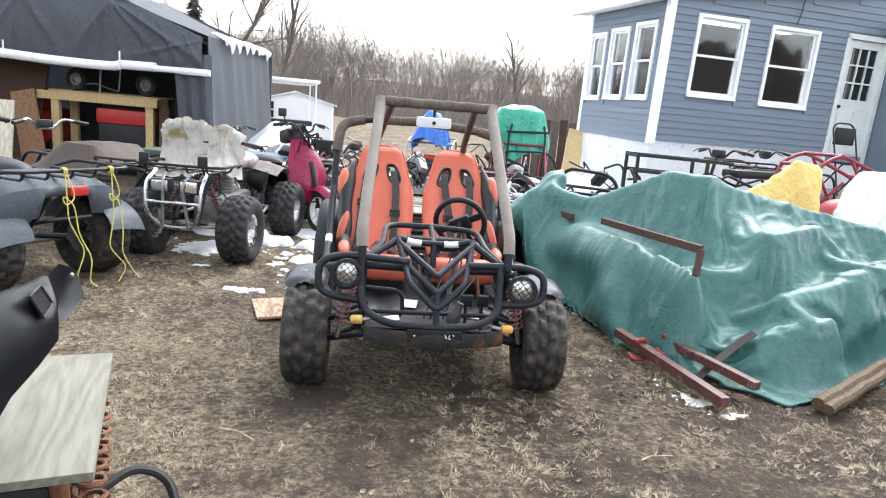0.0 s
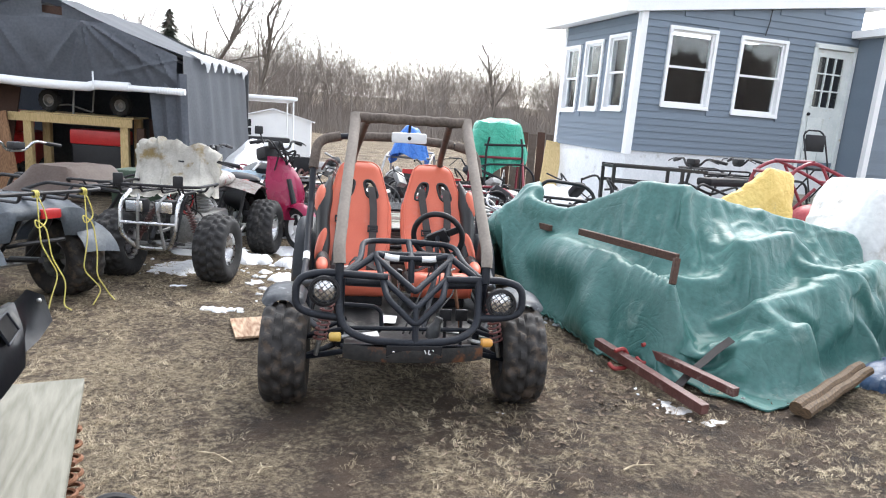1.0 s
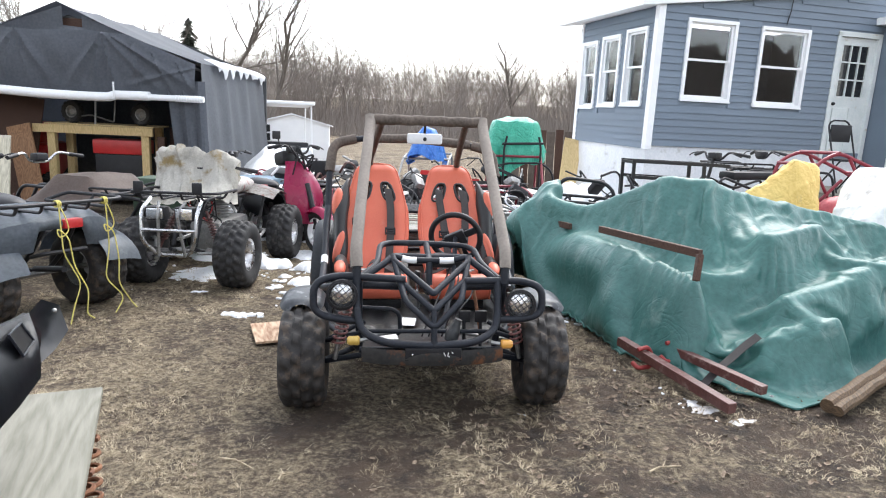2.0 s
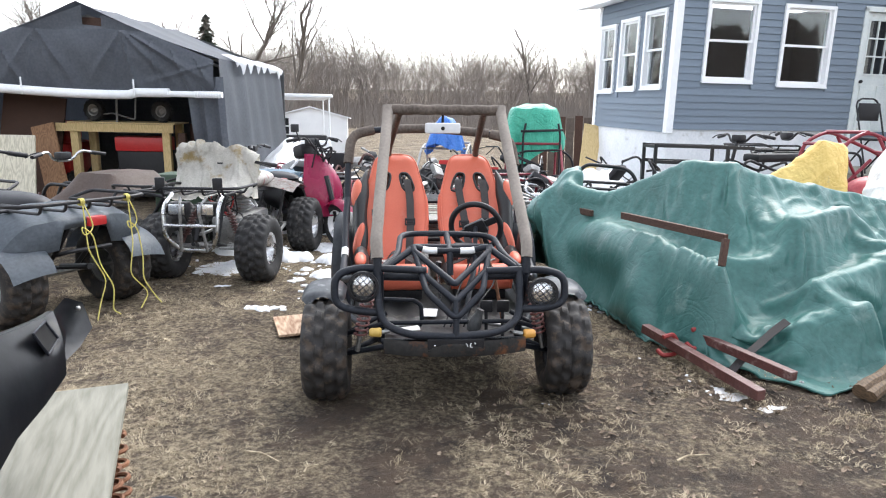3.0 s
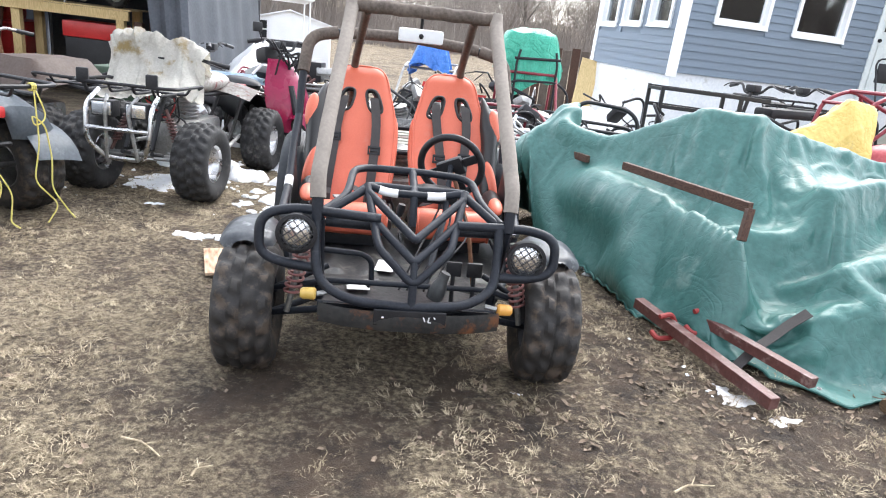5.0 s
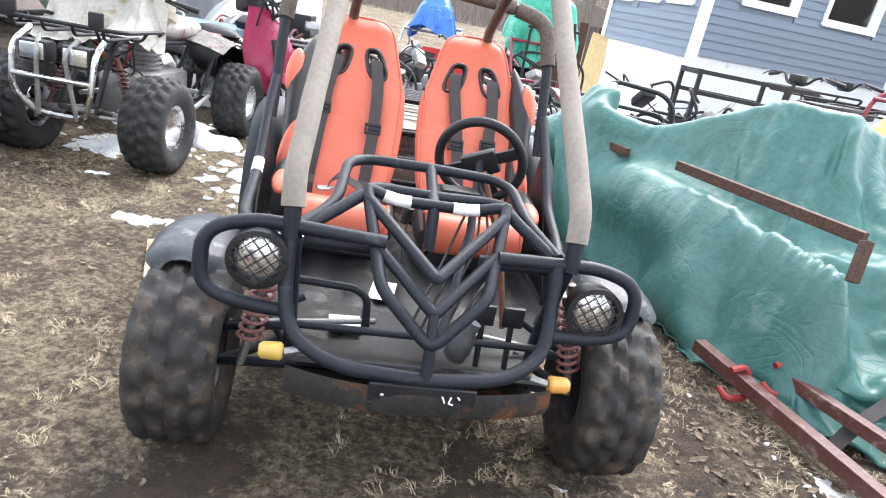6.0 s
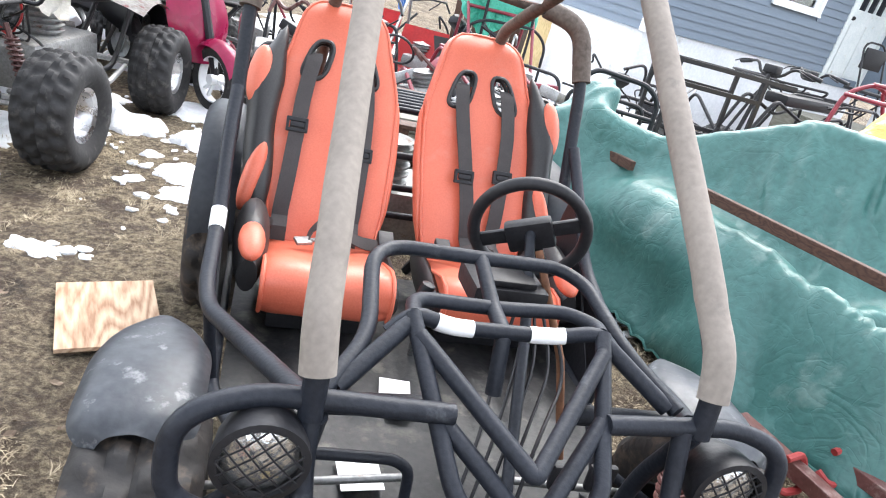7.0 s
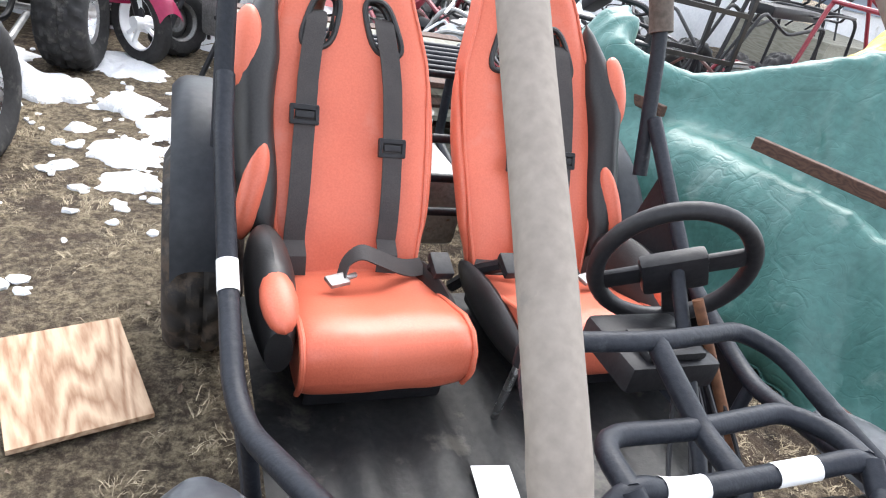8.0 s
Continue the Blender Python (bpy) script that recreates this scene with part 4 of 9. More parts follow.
def tarp_sheet(edge, props, dips, step, bounds, material, label, centre, sag=0.55, rounds=260, seed=0, crease=1.0, size=(420, 150)):
    """Stiff sheeting laid over the props: a round grid out to its hem, with hanging folds and sharp creases."""
    xs, ys, H, mask, G = draped(edge, props, step, *bounds, rounds, sag)
    XX, YY = np.meshgrid(xs, ys)
    for px, py, r_, dep in dips:
        H = np.where(mask, np.maximum(H - dep * np.exp(-((XX - px) ** 2 + (YY - py) ** 2) / r_ ** 2), G + 0.008), H)
    rng = np.random.default_rng(seed)
    nt, nr = size
    th = np.linspace(0, 2 * math.pi, nt + 1)[:-1]
    reach = np.zeros(nt)
    for k, a in enumerate(th):
        ca, sa = math.cos(a), math.sin(a)
        for e in range(len(edge)):
            (ax, ay), (bx, by) = edge[e - 1], edge[e]
            ex, ey = bx - ax, by - ay
            det = ca * -ey + sa * ex
            if abs(det) > 1e-9:
                r_ = ((ax - centre[0]) * -ey + (ay - centre[1]) * ex) / det
                u = (ca * (ay - centre[1]) - sa * (ax - centre[0])) / det
                if r_ > 0 and -1e-6 <= u <= 1 + 1e-6:
                    reach[k] = max(reach[k], r_)
    for _ in range(5):
        reach = 0.5 * reach + 0.25 * (np.roll(reach, 1) + np.roll(reach, -1))
    reach *= 1 + 0.012 * np.array([noise.noise(Vector((math.cos(a) * 6, math.sin(a) * 6, seed))) for a in th])
    rho = np.linspace(0.0, 1.0, nr) ** 0.72
    R_, T_ = np.meshgrid(rho, th, indexing="ij")
    dist = R_ * reach[None, :]
    X, Y = centre[0] + dist * np.cos(T_), centre[1] + dist * np.sin(T_)
    u, v = np.clip((X - xs[0]) / step, 0, len(xs) - 1.001), np.clip((Y - ys[0]) / step, 0, len(ys) - 1.001)
    a, b = u.astype(int), v.astype(int)
    fu, fv = u - a, v - b

    def sample(A):
        return (A[b, a] * (1 - fu) + A[b, a + 1] * fu) * (1 - fv) + (A[b + 1, a] * (1 - fu) + A[b + 1, a + 1] * fu) * fv
    g = sample(G)
    rim = np.clip((1 - R_) * reach[None, :] / 0.05, 0, 1)
    Z = g + 0.006 + np.maximum(sample(H) - g - 0.006, 0) * rim
    P = np.stack([X, Y, Z], 2)
    du = np.roll(P, -1, 1) - np.roll(P, 1, 1)
    dv = np.gradient(P, axis=0)
    N = np.cross(dv, du)
    N /= np.maximum(np.linalg.norm(N, axis=2, keepdims=True), 1e-9)
    for _ in range(4):
        N[1:-1] = 0.5 * N[1:-1] + 0.125 * (N[2:] + N[:-2] + np.roll(N, 1, 1)[1:-1] + np.roll(N, -1, 1)[1:-1])
    lift = np.clip((P[..., 2] - g) / 0.08, 0, 1) * np.clip(rim * 1.2, 0, 1)
    px, py, pz = P[..., 0], P[..., 1], P[..., 2]

    def wavy(size):
        shape = (int(4.5 / size) + 4, int(4.5 / size) + 4)
        q = rng.normal(0, 1, shape)
        u, v = (px - xs[0]) / size, (py - ys[0]) / size
        a, b = np.clip(u.astype(int), 0, shape[1] - 2), np.clip(v.astype(int), 0, shape[0] - 2)
        fu, fv = np.clip(u - a, 0, 1), np.clip(v - b, 0, 1)
        fu, fv = fu * fu * (3 - 2 * fu), fv * fv * (3 - 2 * fv)
        return (q[b, a] * (1 - fu) + q[b, a + 1] * fu) * (1 - fv) + (q[b + 1, a] * (1 - fu) + q[b + 1, a + 1] * fu) * fv

    def pleat(phase, sharp):
        f = np.abs((phase % 1.0) - 0.5) * 2
        return np.maximum(0, f - sharp) / (1 - sharp)
    d = np.zeros(X.shape)
    top = pz.max()
    low = 0.12 + 1.05 * np.clip((top - pz) / max(0.2, top), 0, 1)
    for wave, amp, sharp in ((0.46, 0.040, 0.55), (0.26, 0.024, 0.62), (0.13, 0.011, 0.62)):
        for along, share in ((px, N[..., 1] ** 2), (py, N[..., 0] ** 2)):
            ph = along / wave + 0.5 * pz * rng.normal() / wave + 0.5 * wavy(0.6) + rng.random()
            d += amp * low * np.clip(share * 2.0, 0, 1) * np.clip(0.5 + 0.7 * wavy(0.3), 0, 1.4) * (pleat(ph, sharp) - 0.2)
    for q in range(20):
        a_ = rng.random() * math.pi
        wave = 0.07 + 0.30 * rng.random() ** 1.5
        ph = (px * math.cos(a_) + py * math.sin(a_) + 0.6 * pz * math.sin(a_ * 3)) / wave + 0.10 * wavy(0.45) / wave + rng.random()
        on = np.clip(0.9 * wavy(0.33), 0, 1) * (0.35 + 0.65 * low)
        d += wave * 0.062 * on * (pleat(ph, 0.25 + 0.5 * rng.random()) - 0.3) * (1 if q % 3 else -1)
    P = P + N * (crease * d * lift)[..., None]
    P[..., 2] = np.maximum(P[..., 2], g + 0.006)
    idx = np.arange(nt * nr).reshape(nr, nt)
    nxt = np.roll(idx, -1, 1)
    faces = np.stack([idx[1:-1], idx[2:], nxt[2:], nxt[1:-1]], 2).reshape(-1, 4).tolist() + [(0, idx[1, k], nxt[1, k]) for k in range(nt)]
    ob = flat_mesh("tarpaulin", P.reshape(-1, 3).tolist(), [tuple(int(c) for c in f) for f in faces], material, None, True)
    mod = ob.modifiers.new("thickness", "SOLIDIFY")
    mod.thickness, mod.offset = 0.003, -1.0
    return tagged(ob, label, "tarpaulin")


def blend_noise(rng, shape, cells):
    """Smooth random field over a grid, about -1 to 1, with that many bumps across."""
    q = rng.normal(0, 0.6, (cells[0] + 2, cells[1] + 2))
    u, v = np.linspace(0, cells[0], shape[0])[:, None], np.linspace(0, cells[1], shape[1])[None, :]
    a, b = u.astype(int), v.astype(int)
    fu, fv = u - a, v - b
    fu, fv = fu * fu * (3 - 2 * fu), fv * fv * (3 - 2 * fv)
    return (q[a, b] * (1 - fu) + q[a + 1, b] * fu) * (1 - fv) + (q[a, b + 1] * (1 - fu) + q[a + 1, b + 1] * fu) * fv


def resampled(pts, n):
    """A polyline cut into n even steps."""
    pts = np.array(pts, float)
    far = np.r_[0, np.cumsum(np.linalg.norm(np.diff(pts, axis=0), axis=1))]
    t = np.linspace(0, far[-1], n)
    return np.stack([np.interp(t, far, pts[:, k]) for k in range(2)], 1)


def cloth(P, laid, rest_scale, floor_of, held, rounds, pull, bend=0.42, roof_of=None):
    """Lets slack sheeting settle: keeps its lengths, falls, rests on what lies below and buckles into folds."""
    sets = []

    def pairs(di, dj, k):
        A = (slice(max(0, -di), P.shape[0] - max(0, di)), slice(max(0, -dj), P.shape[1] - max(0, dj)))
        B = (slice(max(0, di), P.shape[0] + min(0, di) or None), slice(max(0, dj), P.shape[1] + min(0, dj) or None))
        rest = np.linalg.norm(laid[B] - laid[A], axis=2) * (rest_scale[A] + rest_scale[B]) * 0.5
        sets.append((A, B, rest, k))
    for di, dj, k in ((1, 0, 1.0), (0, 1, 1.0), (1, 1, 0.6), (1, -1, 0.6), (2, 0, bend), (0, 2, bend), (4, 0, bend * 0.4), (0, 4, bend * 0.4)):
        pairs(di, dj, k)
    speed = np.zeros_like(P)
    free = (1 - held)[..., None]
    for turn in range(rounds):
        old = P.copy()
        P = P + (speed * 0.90 + np.array([0, 0, -pull])) * free
        for _ in range(2):
            shift, weight = np.zeros_like(P), np.full(P.shape[:2], 1e-6)
            for A, B, rest, k in sets:
                d = P[B] - P[A]
                ln = np.maximum(np.linalg.norm(d, axis=2), 1e-6)
                c = d * (0.5 * k * (ln - rest) / ln)[..., None]
                shift[A] += c
                shift[B] -= c
                weight[A] += k
                weight[B] += k
            P = P + shift * (1.7 / weight)[..., None] * free
        low = floor_of(P[..., 0], P[..., 1])
        hit = P[..., 2] < low
        P[..., 2] = np.where(hit, low, P[..., 2])
        if roof_of:
            P[..., 2] = np.maximum(np.minimum(P[..., 2], roof_of(P[..., 0], P[..., 1])), low - 0.02)
        speed = np.clip(P - old, -0.01, 0.01) * np.where(hit, 0.25, 1.0)[..., None]
    return P


def slack_tarp(sides, props, bounds, sizes, material, label, hem_material, slack=0.07, rounds=240, seed=0, pressed=()):
    """A four-sided sheet over props, with more cloth than it needs, its hem on the ground."""
    step = 0.03
    edge = [q for s in sides for q in s[:-1]]
    xs, ys, H, mask, G = draped(edge, props, step, *bounds, 300, 0.0)
    XX, YY = np.meshgrid(xs, ys)
    solid = np.full(H.shape, -9.0)
    for (ax, ay, az), (bx, by, bz), blunt in props:
        dx, dy = bx - ax, by - ay
        t = np.clip(((XX - ax) * dx + (YY - ay) * dy) / (dx * dx + dy * dy), 0, 1)
        d = np.hypot(XX - ax - t * dx, YY - ay - t * dy)
        solid = np.maximum(solid, az + (bz - az) * t - 3.0 * np.maximum(0, d - blunt * 0.35))
    solid = np.maximum(solid, G + 0.006)

    def look_up(A, X, Y):
        u, v = np.clip((X - xs[0]) / step, 0, len(xs) - 1.001), np.clip((Y - ys[0]) / step, 0, len(ys) - 1.001)
        a, b = u.astype(int), v.astype(int)
        fu, fv = u - a, v - b
        return (A[b, a] * (1 - fu) + A[b, a + 1] * fu) * (1 - fv) + (A[b + 1, a] * (1 - fu) + A[b + 1, a + 1] * fu) * fv
    nu, nv = sizes
    e0, e1, e2, e3 = resampled(sides[0], nu), resampled(sides[1], nv), resampled(sides[2], nu)[::-1], resampled(sides[3], nv)[::-1]
    u, v = np.linspace(0, 1, nu)[:, None, None], np.linspace(0, 1, nv)[None, :, None]
    XY = (1 - v) * e0[:, None] + v * e2[:, None] + (1 - u) * e3[None] + u * e1[None] - ((1 - u) * (1 - v) * e0[0] + u * (1 - v) * e0[-1] + (1 - u) * v * e2[0] + u * v * e2[-1])
    rng = np.random.default_rng(seed)
    shape = (nu, nv)
    P = np.concatenate([XY, look_up(H, XY[..., 0], XY[..., 1])[..., None]], 2)
    rest = P.copy()
    loose = 1 + slack * np.clip(0.8 + 0.8 * blend_noise(rng, shape, (7, 6)) + 0.4 * blend_noise(rng, shape, (15, 13)), 0.1, 2.2)
    tight = np.clip(np.hypot(XY[..., 0] - sides[0][0][0], XY[..., 1] - sides[0][0][1]) / 0.5, 0.05, 1) * np.clip(v[..., 0] / 0.32, 0.55, 1)
    loose = 1 + (loose - 1) * tight
    P = P + np.stack([0.006 * blend_noise(rng, shape, (30, 26)), 0.006 * blend_noise(rng, shape, (30, 26)), (0.04 + 0.03 * blend_noise(rng, shape, (14, 12)) + 0.010 * blend_noise(rng, shape, (40, 34))) * tight], 2)
    held = np.zeros(shape)
    held[:, 0] = held[0, :] = held[-1, :] = held[:, -1] = 0.97
    P[[0, -1]], P[:, [0, -1]] = rest[[0, -1]], rest[:, [0, -1]]
    lid = np.full(H.shape, 9.0)
    for (ax, ay, az), (bx, by, bz), r_ in pressed:
        dx, dy = bx - ax, by - ay
        t = np.clip(((XX - ax) * dx + (YY - ay) * dy) / (dx * dx + dy * dy), 0, 1)
        lid = np.minimum(lid, az + (bz - az) * t + 1.6 * np.maximum(0, np.hypot(XX - ax - t * dx, YY - ay - t * dy) - r_))
    P = cloth(P, rest, loose, lambda X, Y: look_up(solid, X, Y), held, rounds, 0.00006, roof_of=lambda X, Y: look_up(lid, X, Y))
    P[..., 2] = np.maximum(P[..., 2], look_up(G, P[..., 0], P[..., 1]) + 0.004)
    # crease lines left by packing and crumpling
    N = np.cross(np.gradient(P, axis=0), np.gradient(P, axis=1))
    N /= np.maximum(np.linalg.norm(N, axis=2, keepdims=True), 1e-9)
    ridge = np.zeros(shape)
    for cells, high in (((11, 9), 0.026), ((23, 19), 0.016), ((50, 41), 0.009)):
        ridge += high * np.clip(1 - 4.0 * np.abs(blend_noise(rng, shape, cells)), 0, 1) ** 1.3 * np.clip(0.5 + blend_noise(rng, shape, (6, 5)), 0, 1.2)
    edge_ = np.minimum(np.minimum(np.arange(nu), np.arange(nu)[::-1])[:, None], np.minimum(np.arange(nv), np.arange(nv)[::-1])[None, :])
    P = P + N * np.sign(N[..., 2:].mean()) * (ridge * np.clip(edge_ / 6, 0, 1))[..., None]
    e = thing("tarpaulin", label, "tarpaulin")
    idx = np.arange(nu * nv).reshape(nu, nv)
    faces = np.stack([idx[:-1, :-1], idx[1:, :-1], idx[1:, 1:], idx[:-1, 1:]], 2).reshape(-1, 4).tolist()
    ob = flat_mesh("sheet", P.reshape(-1, 3).tolist(), faces, material, e, True)
    sub_ = ob.modifiers.new("finer", "SUBSURF")
    sub_.levels = sub_.render_levels = 1
    mod = ob.modifiers.new("thickness", "SOLIDIFY")
    mod.thickness, mod.offset = 0.003, -1.0
    rim_ = [P[i, 0] for i in range(nu)] + [P[-1, j] for j in range(1, nv)]
    bm = bmesh.new()
    tube(bm, [Vector(q) + Vector((0, 0, 0.004)) for q in rim_[::2]], 0.007, 6)
    part("hem", bm, hem_material, e, "folded and stitched hem of the tarpaulin")
    for k in range(12, len(rim_) - 6, 30):
        q, r_ = Vector(rim_[k]), Vector(rim_[k + 1]) - Vector(rim_[k])
        inner = Vector((-r_.y, r_.x, 0)).normalized() * 0.022
        bm = bmesh.new()
        tube(bm, [q + inner + Vector((0.008 * math.cos(a), 0.008 * math.sin(a), 0.014)) for a in np.linspace(0, 6.2832, 13)[:-1]], 0.003, 6, closed=True)
        part("eyelet", bm, M_STEEL, e, "dull metal eyelet")
    return e


TARP_PRESSED = [((1.22, 3.55, -0.03), (1.64, 2.86, -0.015), 0.07), ((1.43, 3.08, -0.08), (1.73, 3.21, 0.15), 0.06), ((1.50, 3.30, 0.10), (1.72, 3.52, 0.20), 0.05), ((2.20, 3.16, 0.02), (2.42, 3.50, 0.22), 0.04), ((1.95, 3.52, 0.22), (2.30, 3.60, 0.30), 0.03), ((1.70, 3.00, -0.06), (1.92, 3.04, -0.04), 0.05), ((2.32, 3.22, -0.02), (2.62, 3.42, 0.04), 0.05)]  # where bars, straps and water weigh it down
TARP_SIDES = [TARP_EDGE[:6], TARP_EDGE[5:9], TARP_EDGE[8:11], TARP_EDGE[10:] + TARP_EDGE[:1]]
slack_tarp(TARP_SIDES, TARP_PROPS, (0.4, 3.7, 2.6, 6.0), (170, 140), M_TARP, "crumpled green tarpaulin draped over a heap of parts", M_TARP, 0.125, 320, 3, TARP_PRESSED)
tarp_sheet([(2.46, 5.62), (2.78, 5.48), (3.16, 5.50), (3.26, 5.85), (3.18, 6.15), (2.85, 6.2), (2.52, 6.05)], [((2.60, 5.72, 0.70), (2.80, 5.74, 0.82), 0.06), ((2.80, 5.74, 0.84), (2.96, 5.76, 0.98), 0.07), ((2.96, 5.76, 0.98), (3.13, 5.80, 0.95), 0.07), ((2.96, 5.9, 0.92), (3.13, 5.9, 0.90), 0.07), ((2.62, 5.64, 0.58), (3.13, 5.62, 0.62), 0.07), ((2.66, 5.98, 0.55), (3.12, 5.98, 0.58), 0.06)], [], 0.03, (2.4, 3.4, 5.4, 6.3), M_TARPYL, "crumpled yellow tarpaulin over a crate", (2.88, 5.80), 0.2, 200, 3, 0.5)
tarp_sheet([(3.10, 4.62), (3.62, 4.55), (4.35, 4.85), (4.4, 5.7), (3.4, 5.85), (3.05, 5.3)], [((3.20, 4.90, 0.66), (3.28, 5.5, 0.72), 0.08), ((3.36, 4.86, 0.94), (4.1, 4.98, 0.97), 0.07), ((3.38, 5.5, 0.95), (4.1, 5.5, 0.98), 0.07), ((3.4, 4.9, 0.95), (3.4, 5.5, 0.95), 0.07), ((4.1, 4.98, 0.95), (4.1, 5.5, 0.95), 0.07), ((3.7, 4.95, 0.95), (3.7, 5.5, 0.95), 0.1)], [], 0.04, (2.9, 4.6, 4.4, 6.0), shade("white_tarpaulin", (0.60, 0.60, 0.60), (0.74, 0.74, 0.73), rough=0.6, scale=3, fine=30, bump=0.3, dist=0.01, c3=(0.47, 0.44, 0.41), spots=0.60), "dirty white tarpaulin over a boxy machine", (3.75, 5.2), 0.3, 200, 4, 0.6)
# ---- the two-seat buggy ----
BUGGY = on_ground(0.0705, 2.5834, 9.5)
buggy = thing("dune_buggy", "two-seat off-road buggy with black tube frame and orange seats", "buggy", BUGGY)
TR = 0.0165


def bug_tube(name, pts, r=TR, rad=0.05, mat=None, label="", parent=None, n=10):
    bm = bmesh.new()
    pipe(bm, pts, r, rad, n)
    return part(name, bm, mat or M_TUBE, parent or buggy, label)


# front bumper and grille of bent tube
bug_tube("bumper_hoop", [(-0.325, 0.03, 0.612), (-0.325, -0.005, 0.50), (-0.305, -0.05, 0.405), (-0.20, -0.115, 0.372), (0.0, -0.135, 0.368), (0.18, -0.12, 0.378), (0.275, -0.055, 0.415), (0.29, 0.0, 0.50), (0.288, 0.03, 0.608)], rad=0.06)
bug_tube("lamp_guard", [(-0.115, 0.03, 0.613), (-0.41, 0.035, 0.628), (-0.505, 0.0, 0.605), (-0.505, -0.01, 0.48), (-0.42, -0.02, 0.452), (-0.312, -0.015, 0.440)], rad=0.075)
bug_tube("lamp_guard", [(0.145, 0.03, 0.609), (0.40, 0.035, 0.612), (0.485, 0.005, 0.590), (0.485, -0.01, 0.475), (0.40, -0.02, 0.452), (0.285, -0.02, 0.450)], rad=0.075)
bug_tube("grille_frame", [(-0.168, 0.185, 0.690), (-0.118, -0.06, 0.540), (0.0, -0.125, 0.440), (0.118, -0.06, 0.540), (0.178, 0.175, 0.690)], r=0.0142, rad=0.03)
bug_tube("grille_chevron", [(-0.160, 0.15, 0.672), (0.0, -0.055, 0.572), (0.170, 0.14, 0.672)], r=0.0142, rad=0.012)
bug_tube("grille_chevron", [(-0.140, 0.045, 0.605), (0.0, -0.095, 0.508), (0.142, 0.04, 0.605)], r=0.0142, rad=0.012)
bug_tube("grille_stub", [(0, -0.095, 0.508), (0, -0.12, 0.445)], r=0.012)
bug_tube("grille_stub", [(0, -0.123, 0.44), (0, -0.135, 0.370)], r=0.014)
bug_tube("grille_bar", [(-0.205, 0.175, 0.655), (-0.165, 0.19, 0.690), (-0.10, 0.19, 0.668), (0.10, 0.193, 0.666), (0.175, 0.18, 0.690), (0.215, 0.17, 0.652)], r=0.0142, rad=0.03)


def wrapped(path, rad, axis, lo, hi, r, label):
    """A paper sticker wound round a bent tube between two places on its way."""
    pts = rounded(path, rad)
    pts = [p.lerp(q, k / 24) for p, q in zip(pts, pts[1:]) for k in range(24)]
    bm = bmesh.new()
    tube(bm, [p for p in pts if lo <= p[axis] <= hi], r, 14, caps=False)
    part("sticker", bm, M_WHITE, buggy, label)


for u in (-0.090, 0.078):
    wrapped([(-0.205, 0.175, 0.655), (-0.165, 0.19, 0.690), (-0.10, 0.19, 0.668), (0.10, 0.193, 0.666), (0.175, 0.18, 0.690), (0.215, 0.17, 0.652)], 0.03, 0, u - 0.036, u + 0.036, 0.0152, "white paper sticker wrapped round the tube")
bug_tube("guard_hoop", [(-0.31, 0.06, 0.618), (-0.236, 0.165, 0.652), (-0.222, 0.34, 0.712), (-0.17, 0.40, 0.712), (0.0, 0.385, 0.715), (0.185, 0.42, 0.700), (0.232, 0.37, 0.690), (0.245, 0.19, 0.650), (0.30, 0.07, 0.612)], r=0.0142, rad=0.055)
bug_tube("guard_bar", [(-0.165, 0.185, 0.685), (-0.15, 0.275, 0.672), (0.0, 0.272, 0.668), (0.16, 0.285, 0.668), (0.195, 0.23, 0.675), (0.178, 0.18, 0.685)], r=0.0142, rad=0.045)
bug_tube("guard_strut", [(0.0, 0.386, 0.712), (0.004, 0.272, 0.668), (0.0, 0.19, 0.665), (0.0, 0.16, 0.56)], r=0.015, rad=0.02)
bug_tube("guard_brace", [(-0.168, 0.18, 0.68), (-0.29, 0.075, 0.615)], r=0.015)
bug_tube("guard_brace", [(0.178, 0.17, 0.68), (0.285, 0.08, 0.61)], r=0.015)
